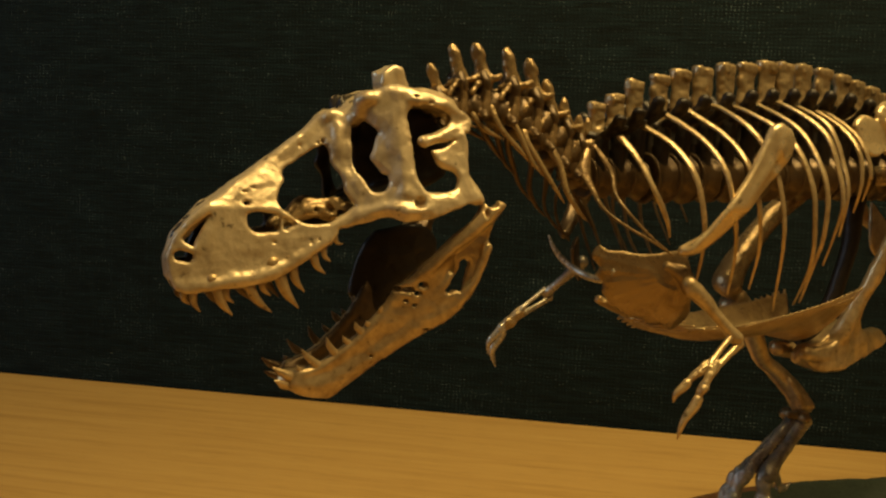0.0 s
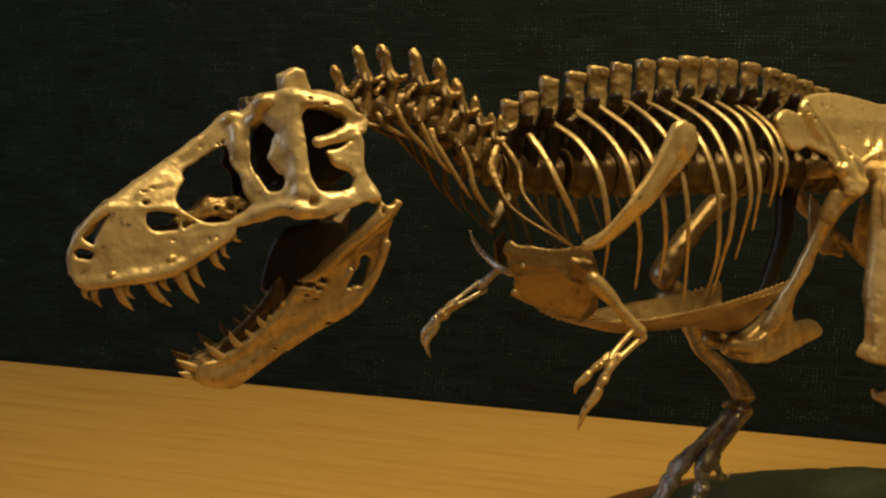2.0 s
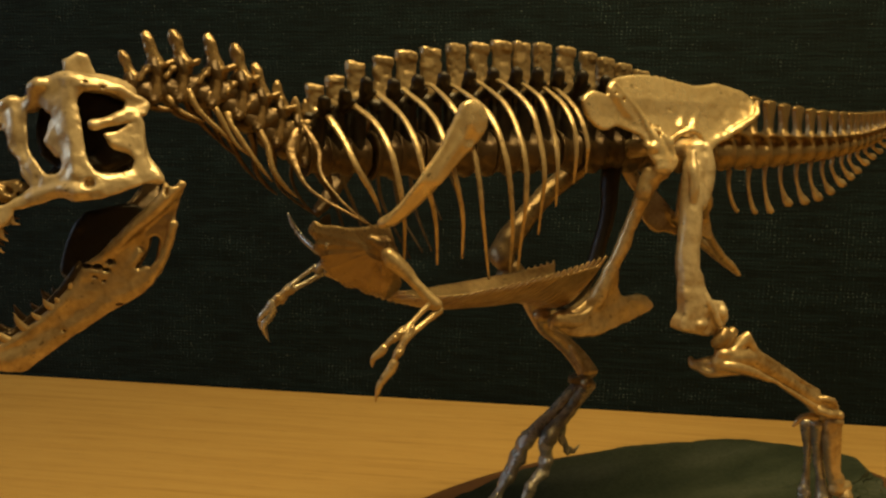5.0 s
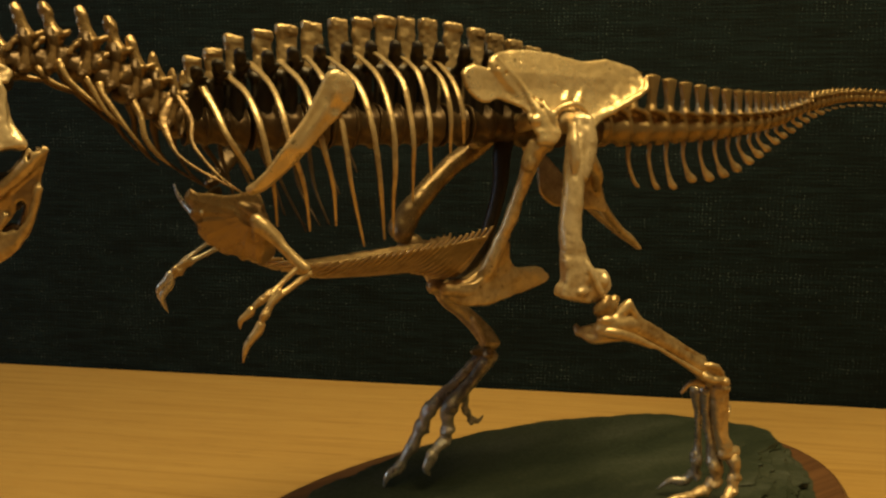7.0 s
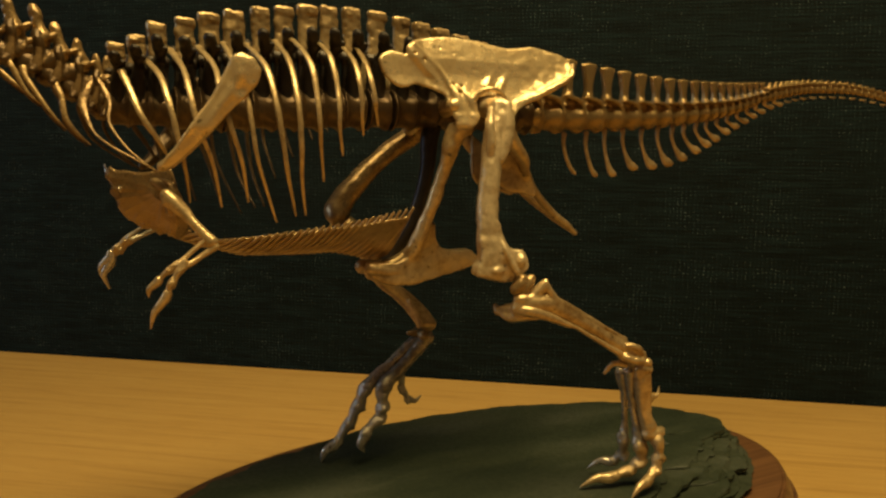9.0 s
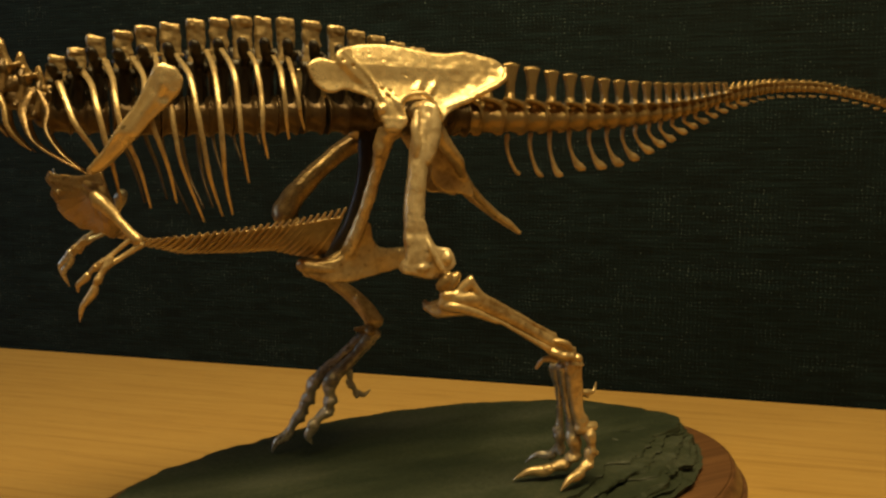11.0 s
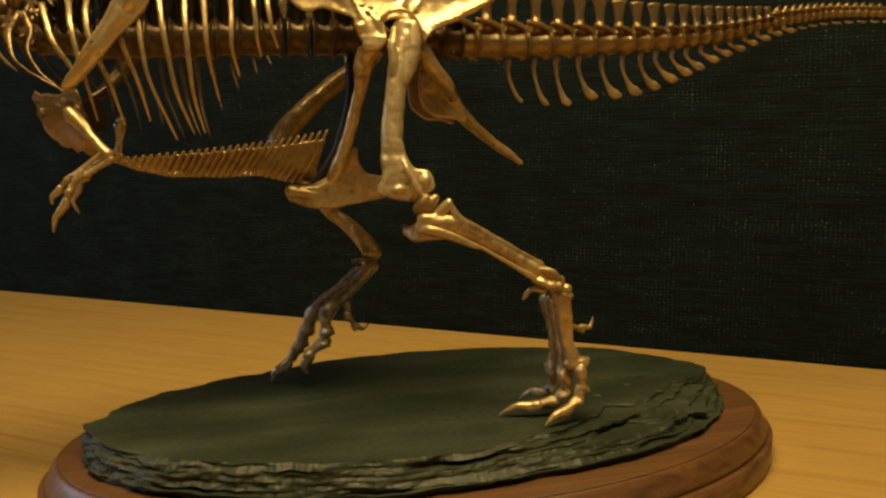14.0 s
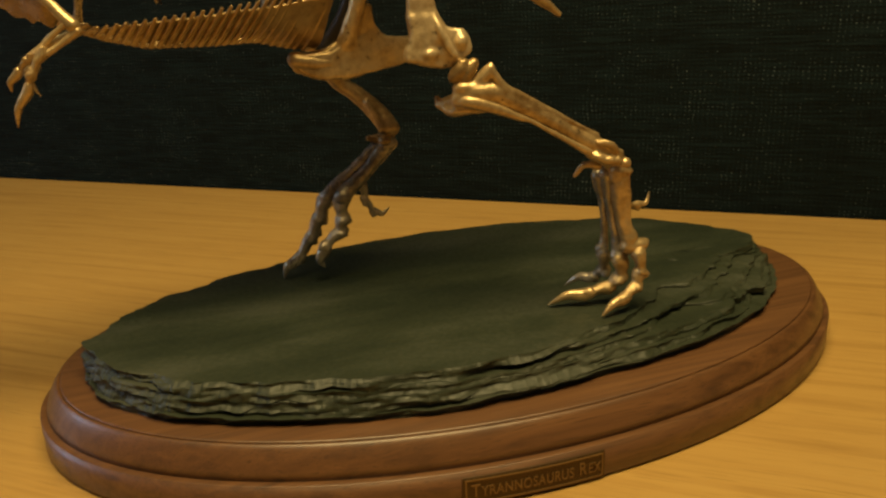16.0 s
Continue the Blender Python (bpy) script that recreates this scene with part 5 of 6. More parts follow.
# ---- ribs ----
RIBS = [
    [(-0.207, -0.012, 0.266), (-0.204, -0.020, 0.257), (-0.200, -0.026, 0.245), (-0.193, -0.026, 0.234), (-0.189, -0.024, 0.227)],
    [(-0.196, -0.012, 0.271), (-0.192, -0.026, 0.263), (-0.190, -0.036, 0.252), (-0.187, -0.039, 0.237), (-0.184, -0.037, 0.224), (-0.181, -0.031, 0.207)],
    [(-0.186, -0.012, 0.277), (-0.183, -0.030, 0.267), (-0.182, -0.042, 0.256), (-0.180, -0.046, 0.243), (-0.173, -0.043, 0.225), (-0.168, -0.036, 0.205)],
    [(-0.173, -0.012, 0.279), (-0.169, -0.030, 0.268), (-0.169, -0.042, 0.257), (-0.166, -0.046, 0.243), (-0.160, -0.043, 0.225), (-0.156, -0.036, 0.207)],
    [(-0.1605, -0.010, 0.2815), (-0.1630, -0.021, 0.2798), (-0.1622, -0.038, 0.2695), (-0.1585, -0.046, 0.2554), (-0.1570, -0.050, 0.2412), (-0.1540, -0.049, 0.2248), (-0.1435, -0.038, 0.1976)],
    [(-0.1500, -0.010, 0.2822), (-0.1529, -0.025, 0.2792), (-0.1490, -0.044, 0.2677), (-0.1470, -0.054, 0.2507), (-0.1442, -0.055, 0.2320), (-0.1413, -0.052, 0.2175), (-0.1350, -0.041, 0.2005)],
    [(-0.1360, -0.010, 0.2845), (-0.1378, -0.0185, 0.2830), (-0.1372, -0.040, 0.2710), (-0.1367, -0.0525, 0.2512), (-0.1356, -0.053, 0.2320), (-0.1340, -0.048, 0.2171), (-0.1300, -0.040, 0.2010)],
    [(-0.1290, -0.010, 0.2855), (-0.1313, -0.026, 0.2832), (-0.1286, -0.044, 0.2713), (-0.1278, -0.0512, 0.2563), (-0.1274, -0.0540, 0.2441), (-0.1262, -0.0518, 0.2344), (-0.1225, -0.044, 0.2170)],
    [(-0.1150, -0.010, 0.2865), (-0.1170, -0.0185, 0.2850), (-0.1164, -0.0365, 0.2751), (-0.1154, -0.0440, 0.2596), (-0.1157, -0.0475, 0.2495), (-0.1155, -0.0472, 0.2408), (-0.1125, -0.043, 0.2290)],
    [(-0.1030, -0.010, 0.2858), (-0.1050, -0.0185, 0.2842), (-0.1040, -0.034, 0.2749), (-0.1045, -0.0430, 0.2651), (-0.1038, -0.0450, 0.2550), (-0.1033, -0.0443, 0.2474), (-0.1015, -0.041, 0.2390)],
    [(-0.0950, -0.010, 0.2855), (-0.0970, -0.0180, 0.2840), (-0.0980, -0.0343, 0.2744), (-0.0978, -0.0415, 0.2656), (-0.0967, -0.0440, 0.2565), (-0.0958, -0.0430, 0.2515), (-0.0930, -0.039, 0.2440)],
]
for rib in RIBS:
    n = len(rib)

    def rib_mesh(side, rib=rib, n=n):
        w = np.interp(np.linspace(0, 1, n), [0, 0.12, 0.3, 0.7, 1], [0.0019, 0.0013, 0.0015, 0.00115, 0.0005])
        # far ribs lie in shade, which is put into a darker bronze
        return sweep("rib", [(x, -side * y if side > 0 else y, z, r, r * 0.55) for (x, y, z), r in zip(rib, w)], BRONZE if side < 0 else BRONZE_SHADE, (1, 0, 0), 44, 10, 0.12)
    both("rib", rib_mesh, skeleton)
# the two broad ribs at the root of the neck, with flat heads
for rows in (
    [(-0.2192, -0.008, 0.2606, 0.0018, 0.0008), (-0.2214, -0.010, 0.2562, 0.0030, 0.0008), (-0.2232, -0.012, 0.2511, 0.0030, 0.0008), (-0.2218, -0.016, 0.2440, 0.0019, 0.0008), (-0.2192, -0.020, 0.2373, 0.0011, 0.0008), (-0.2130, -0.025, 0.2317, 0.0009, 0.0007), (-0.2040, -0.030, 0.2262, 0.0008, 0.0006), (-0.1960, -0.032, 0.2215, 0.0005, 0.0005)],
    [(-0.2165, -0.008, 0.2622, 0.0014, 0.0008), (-0.2140, -0.012, 0.2564, 0.0021, 0.0008), (-0.2123, -0.015, 0.2506, 0.0017, 0.0008), (-0.2132, -0.019, 0.2430, 0.0013, 0.0008), (-0.2104, -0.024, 0.2363, 0.0010, 0.0008), (-0.2045, -0.029, 0.2285, 0.0008, 0.0006), (-0.1950, -0.033, 0.2205, 0.0005, 0.0005)]):
    # far copy darkened as if shaded by the chest
    both("shoulder_rib", lambda side, rows=rows: sweep("shoulder_rib", [(x, y * -side, z, a * 0.66, b * 0.7) for x, y, z, a, b in rows], BRONZE_CHESTNUT if side < 0 else BRONZE_SHADE, (1, 0, 0.3), 34, 10, 0.12), skeleton)


# ---- shoulders, arms and belly ----
def mirrored(me, middle=0.0):
    other = me.copy()
    co = np.empty(len(me.vertices) * 3)
    me.vertices.foreach_get("co", co)
    co[1::3] = 2 * middle - co[1::3]
    other.vertices.foreach_set("co", co)
    other.flip_normals()
    other.update()
    return other


def pair(name, me, parent, label="", middle=0.0):
    return part(name, me, parent, label), part(name, mirrored(me, middle), parent, label)


def bone(name, tubes, balls=(), plates=(), h=0.0007, material=None, k=0.002, lump=0.0003, rough=None):
    """One bone from smooth tubes of (x, y, z, radius), balls of (centre, radii) and plates."""
    pts = [(np.array(r[:3]), r[3]) for rows in tubes for r in rows] + [(np.array(c), np.max(r)) for c, r in balls]
    for outline, middle, half in plates:
        o = np.asarray(outline, float)
        for x, z in o:
            pts.append((np.array((x, float(middle(np.array(x), np.array(z))), z)), 0.005 if callable(half) else half))
    pad = max(r for _, r in pts) * 0.3 + 0.005
    c = Clay(np.min([p - r for p, r in pts], 0) - pad, np.max([p + r for p, r in pts], 0) + pad, h)
    for outline, middle, half in plates:
        c.plate(rounded(outline, 90), [], middle, half, 0.001, 0.0014 if callable(half) else min(half * 0.8, 0.0014))
    for rows in tubes:
        c.tube(rows, k)
    for p, r in balls:
        c.ball(p, r, k)
    if lump:
        c.lumps(lump * 0.9, 0.011, 5).lumps(lump * 0.30, 0.0036, 7)
    if rough:
        c.lumps(rough[0], rough[1], 11, rough[2]).lumps(rough[0] * 0.5, rough[1] * 0.5, 12, rough[2])
    return c.mesh(name, material or BRONZE)


SHOULDER = [(-0.1606, 0.2720), (-0.1550, 0.2696), (-0.1526, 0.2639), (-0.1572, 0.2556), (-0.1668, 0.2459), (-0.1762, 0.2351), (-0.1856, 0.2262), (-0.1900, 0.2225), (-0.1945, 0.2235), (-0.1881, 0.2327), (-0.1814, 0.2432), (-0.1745, 0.2526), (-0.1689, 0.2631), (-0.1651, 0.2701)]
CORACOID = [(-0.2128, 0.2225), (-0.2100, 0.2208), (-0.2055, 0.2210), (-0.2010, 0.2202), (-0.1964, 0.2208), (-0.1900, 0.2225), (-0.1880, 0.2173), (-0.1862, 0.2090), (-0.1830, 0.2010), (-0.1810, 0.1960), (-0.1850, 0.1895), (-0.1905, 0.1922), (-0.1930, 0.1912), (-0.1958, 0.1940), (-0.1998, 0.1942), (-0.2035, 0.1975), (-0.2060, 0.1988), (-0.2095, 0.2040), (-0.2100, 0.2075), (-0.2128, 0.2110), (-0.2120, 0.2140), (-0.2146, 0.2185)]


def blade_y(x, z):
    return np.interp(z, [0.215, 0.240, 0.272], [-0.0365, -0.0470, -0.0485]) + 0 * x


def coracoid_y(x, z):
    return np.interp(x, [-0.214, -0.20, -0.187], [-0.0090, -0.0220, -0.0345]) + np.clip(0.217 - z, 0, 0.03) ** 2 * 15


BLADE_TUBES = [[(-0.1935, -0.0365, 0.2230, 0.0022), (-0.1840, -0.0430, 0.2310, 0.0021), (-0.1720, -0.0475, 0.2470, 0.0019), (-0.1620, -0.0485, 0.2620, 0.0019)]]
BLADE_BALLS = [((-0.1600, -0.0488, 0.2655), (0.0050, 0.0024, 0.0062))]
ridges = [[(-0.1960, -0.031, 0.2165, 0.0018), (-0.1905, -0.0345, 0.2130, 0.0028), (-0.1875, -0.0350, 0.2080, 0.0026)]]
for x1, z1 in ((-0.2135, 0.2185), (-0.2120, 0.2130), (-0.2105, 0.2080), (-0.2070, 0.2025), (-0.2030, 0.1990), (-0.1990, 0.1962), (-0.1940, 0.1940), (-0.1885, 0.1925)):
    x0, z0 = -0.1915, 0.2120
    ridges.append([(x0 + (x1 - x0) * f, float(coracoid_y(x0 + (x1 - x0) * f, z0 + (z1 - z0) * f)) - 0.0007, z0 + (z1 - z0) * f, r) for f, r in ((0.25, 0.0009), (0.6, 0.0005), (0.98, 0.0007))])
near_blade = part("shoulder_blade", bone("shoulder_blade", BLADE_TUBES, BLADE_BALLS, [(SHOULDER, blade_y, 0.0016)], 0.0007, BRONZE_BRIGHT, 0.002, 0.0003, (0.0004, 0.005, (-0.178, -0.164))), skeleton, "broad bronze shoulder blade, paler for the light it catches")
part("coracoid", bone("coracoid", ridges, (), [(CORACOID, coracoid_y, 0.0013)], 0.0006, BRONZE_DARK, 0.0006, 0.0005, (0.0006, 0.0030, (-0.1, -0.099))), near_blade, "thin ridged bronze coracoid plate with a ragged edge")
# far blade: its shade is put into a dark brown bronze
far_blade = bone("shoulder_blade", BLADE_TUBES, BLADE_BALLS, [(SHOULDER, blade_y, 0.0016), ([(-0.2010, 0.2180), (-0.1900, 0.2225), (-0.1880, 0.2173), (-0.1862, 0.2090), (-0.1900, 0.2020), (-0.1980, 0.2080)], coracoid_y, 0.0014)], 0.0008, BRONZE_SHADE, 0.002, 0.0004)
part("shoulder_blade", mirrored(far_blade, 0.001), skeleton, "bronze shoulder blade of the far side, browned for shade")
part("wishbone", sweep("wishbone", [(-0.2130, 0.024, 0.2235, 0.0004, 0.0004), (-0.2118, 0.022, 0.2190, 0.0010, 0.0008), (-0.2090, 0.018, 0.2135, 0.0014, 0.0010), (-0.2060, 0.008, 0.2085, 0.0016, 0.0011), (-0.2060, -0.006, 0.2080, 0.0014, 0.0010), (-0.2095, -0.016, 0.2130, 0.0010, 0.0008)], BRONZE_GREY, (0, 0, 1), 30, 8), skeleton, "thin forked bronze wishbone")


def hull_low(x):
    return np.interp(x, [-0.205, -0.190, -0.180, -0.170, -0.152, -0.122, -0.104, -0.090, -0.078, -0.070], [0.1990, 0.1920, 0.1880, 0.1845, 0.1795, 0.1788, 0.1795, 0.1762, 0.1735, 0.1760])


def hull_high(x):
    return np.interp(x, [-0.205, -0.190, -0.180, -0.169, -0.151, -0.123, -0.093, -0.0707, -0.060], [0.2050, 0.2010, 0.1960, 0.1915, 0.1928, 0.1950, 0.1978, 0.2010, 0.2025])


def hull_wide(x):
    return np.interp(x, [-0.205, -0.188, -0.165, -0.150, -0.110, -0.070], [0.007, 0.017, 0.027, 0.031, 0.029, 0.025])


def hull_y(x, z):
    f = np.clip((z - hull_low(x)) / np.maximum(hull_high(x) - hull_low(x), 1e-4), 0, 1)
    return -hull_wide(x) * f**0.62


xs = np.linspace(-0.203, -0.074, 24)
belly_outline = [(x, hull_low(x)) for x in xs] + [(x + 0.006, hull_high(x + 0.006) - 0.0028) for x in xs[::-1]]
clay = Clay((-0.212, -0.0378, 0.166), (-0.058, 0.0378, 0.212), 0.0008)
clay.plate(belly_outline, [], hull_y, 0.0012, 0.001, 0.0010)
clay.tube([(x, 0, float(hull_low(x)) + 0.001, 0.0016) for x in xs[::3]], 0.0015)
clay.mirror().lumps(0.0003, 0.004, 5)


def slack(p):
    """The far flank of the basket hangs lower and closer in."""
    far = np.maximum(p[:, 1], 0)
    p[:, 2] -= 0.16 * far
    p[:, 1] -= 0.35 * far
    return p


belly = part("belly_plate", clay.mesh("belly_plate", BRONZE_BROWN, slack), skeleton, "boat-shaped bronze basket of belly ribs")
for i in range(30):
    x = -0.186 + i * 0.0036
    lean = 0.006 + 0.008 * i / 29
    rows = []
    for f in np.linspace(-1, 1, 13):
        a = abs(f)
        xx = x + lean * a**1.3
        z0, z1 = float(hull_low(x)), float(hull_high(xx)) - 0.0022 + 0.0040 * (i / 29) ** 1.5 - (0.0030 if f > 0 else 0)
        rows.append((xx, float(hull_wide(xx)) * (1.05 if a > 0 else 1) * np.sign(f) * a**0.75 - 0.0006 * np.sign(f), z0 + (z1 - z0) * a**1.35 - 0.0004, 0.00125 - 0.0005 * a**3, 0.0008 - 0.0003 * a**3))
    rows = np.array(rows)
    part("belly_rib", sweep("belly_rib", slack(rows), BRONZE_BROWN, (1, 0, 0), 40, 7), belly)


def claw(name, rows, material=None):
    return sweep(name, rows, material or BRONZE, (0, 1, 0), 18, 10)


def phalanx_mesh(material, name):
    c = Clay((-0.45, -0.62, -0.62), (1.45, 0.62, 0.62), 0.045)
    c.tube([(-0.05, 0, 0, 0.38), (0.18, 0, 0, 0.36), (0.5, 0, 0, 0.30), (0.82, 0, 0, 0.32), (1.0, 0, 0, 0.35)], 0.1)
    c.ball((1.0, -0.16, 0.0), (0.24, 0.2, 0.34), 0.1).ball((1.0, 0.16, 0.0), (0.24, 0.2, 0.34), 0.1).ball((0.0, 0, 0.12), (0.2, 0.36, 0.3), 0.1)
    c.lumps(0.13, 0.42, 4)
    return c.mesh(name, material)


FINGER_BONE, TOE_BONE, TOE_BONE_GREY = phalanx_mesh(BRONZE, "finger_bone"), phalanx_mesh(BRONZE, "toe_bone"), phalanx_mesh(BRONZE_GREY, "toe_bone")


def between(a, b, r):
    """A pose that lays a unit bone from a to b, with that thickness."""
    a, b = Vector(a), Vector(b)
    x = (b - a).normalized()
    y = Vector((0, 0, 1)).cross(x)
    y = y.normalized() if y.length > 1e-4 else Vector((0, 1, 0))
    m = Matrix((x, y, x.cross(y))).transposed().to_4x4()
    m.translation = a
    return m @ Matrix.Diagonal(((b - a).length, r, r, 1))


def digit(name, me, joints, thick, tip, parent, material=None, hook=0.0015, stout=1.0):
    """Bones along the joints, each a little thinner, and a claw at the end; the claw is part of the last bone."""
    for i, (a, b) in enumerate(zip(joints[:-1], joints[1:])):
        last = part(name, me, parent, "", between(a, b, thick * (1 - 0.10 * i)))
    a, b = np.array(joints[-1]), np.array(tip)
    r = thick * 0.29 * stout
    bow = np.array(hook if np.ndim(hook) else (0, 0, hook), float)
    mid = (a + b) / 2 + bow
    start = a - (b - a) * 0.12
    last_claw = claw("claw", [(*start, r * 0.9, r * 1.0), (*(a + (b - a) * 0.12), r, r * 1.1), (*mid, r * 0.72, r * 0.8), (*(a * 0.18 + b * 0.82 + bow * 0.5), r * 0.38, r * 0.42), (*b, r * 0.1, r * 0.1)], material)
    part("claw", last_claw, parent)


def arm(shoulder, elbow, wrist, fingers, material):
    """Upper arm with a crest, two slim forearm bones, wrist, and two fingers that end in stout hooked claws."""
    s, e, w = (np.array(p, float) for p in (shoulder, elbow, wrist))
    along = lambda a, b, f: a + (b - a) * f
    upper = bone("upper_arm", [[(*along(s, e, -0.08), 0.0030), (*along(s, e, 0.10), 0.0032), (*along(s, e, 0.45), 0.0022), (*along(s, e, 0.80), 0.0021), (*along(s, e, 1.0), 0.0026)], [(*(along(s, e, 0.05) + (0.0016, 0, 0.0016)), 0.0012), (*(along(s, e, 0.34) + (0.0014, 0, 0.0012)), 0.0014), (*(along(s, e, 0.55) + (0.0006, 0, 0.0006)), 0.0008)]], [(tuple(along(s, e, 0.02) + (-0.0014, 0, -0.0006)), (0.0024, 0.0020, 0.0026))], (), 0.0005, material, 0.0007, 0.0003)
    part("upper_arm", upper, skeleton)
    off = np.array((0.0016, -0.0004, -0.0020))
    for name, o, r in (("ulna", off, 0.0016), ("radius", -off * 0.75, 0.0013)):
        part(name, sweep(name, [(*(e + o * 1.0), r * 1.35, r * 1.25), (*(e + (w - e) * 0.25 + o), r * 0.9, r * 0.9), (*(e + (w - e) * 0.7 + o * 0.8), r * 0.8, r * 0.8), (*(w + o * 0.5), r * 1.2, r * 1.1)], material, (0, 1, 0), 22, 9, 0.06), skeleton)
    hand = part("wrist", bone("wrist", [[(*(w - (0.0008, 0, 0)), 0.0015), (*(w + (0.0008, 0, -0.0012)), 0.0016)]], (), (), 0.0004, material, 0.0006, 0.0003), skeleton)
    for joints, tip, thick, bow in fingers:
        digit("finger_bone", FINGER_BONE, joints, thick, tip, hand, material, bow, 1.25)


arm((-0.1908, -0.0400, 0.2090), (-0.1750, -0.0480, 0.1905), (-0.1882, -0.0490, 0.1808), (
    ([(-0.1889, -0.0480, 0.1811), (-0.1929, -0.0480, 0.1787), (-0.1972, -0.0460, 0.1742)], (-0.2010, -0.0440, 0.1668), 0.0046, (-0.0016, 0, 0.0002)),
    ([(-0.1876, -0.0500, 0.1801), (-0.1921, -0.0500, 0.1734), (-0.1945, -0.0490, 0.1678)], (-0.2009, -0.0470, 0.1535), 0.0052, (-0.0014, 0, 0.0004))), BRONZE)
arm((-0.1800, 0.0440, 0.2080), (-0.1850, 0.0620, 0.1915), (-0.1990, 0.0620, 0.1834), (
    ([(-0.2000, 0.0625, 0.1826), (-0.2055, 0.0640, 0.1780), (-0.2092, 0.0655, 0.1740)], (-0.2136, 0.0690, 0.1608), 0.0058, (-0.0026, 0, 0.0004)),
    ([(-0.1995, 0.0630, 0.1815), (-0.2040, 0.0640, 0.1768), (-0.2088, 0.0655, 0.1722)], (-0.2097, 0.0680, 0.1545), 0.0060, (-0.0034, 0, 0.0002))), BRONZE_GREY)

# ---- the hip ----
ILIUM = [(-0.0892, 0.2772), (-0.0868, 0.2804), (-0.0822, 0.2825), (-0.0772, 0.2816), (-0.0742, 0.2809), (-0.0737, 0.2843), (-0.0705, 0.2877), (-0.0616, 0.2905), (-0.0490, 0.2921), (-0.0362, 0.2917), (-0.0234, 0.2900), (-0.0136, 0.2887), (0.0035, 0.2905), (0.0171, 0.2887), (0.0244, 0.2858), (0.0278, 0.2818), (0.0275, 0.2770), (0.0242, 0.2728), (0.0161, 0.2692), (0.0056, 0.2635), (-0.0030, 0.2594), (-0.0118, 0.2548), (-0.0167, 0.2498), (-0.0193, 0.2548), (-0.0240, 0.2611), (-0.0319, 0.2616), (-0.0388, 0.2578), (-0.0366, 0.2500), (-0.0424, 0.2437), (-0.0494, 0.2481), (-0.0529, 0.2558), (-0.0532, 0.2605), (-0.0566, 0.2629), (-0.0626, 0.2648), (-0.0690, 0.2659), (-0.0752, 0.2640), (-0.0797, 0.2644), (-0.0847, 0.2680), (-0.0876, 0.2723)]


def ilium_y(x, z):
    flare = np.clip((0.2725 - z) / 0.018, 0, 1.2) * np.clip((x + 0.066) / 0.02, 0, 1)
    hind = np.clip((x + 0.006) / 0.03, 0, 1) * np.clip((0.2800 - (z - 0.25 * (x - 0.01))) / 0.014, 0, 1)
    return -0.0290 + 0.08 * (z - 0.274) - 0.0065 * flare**1.3 - 0.0050 * hind - 0.002 * np.clip((-0.064 - x) / 0.006, 0, 1) + 0.005 * np.clip((z - 0.280) / 0.02, 0, 1)


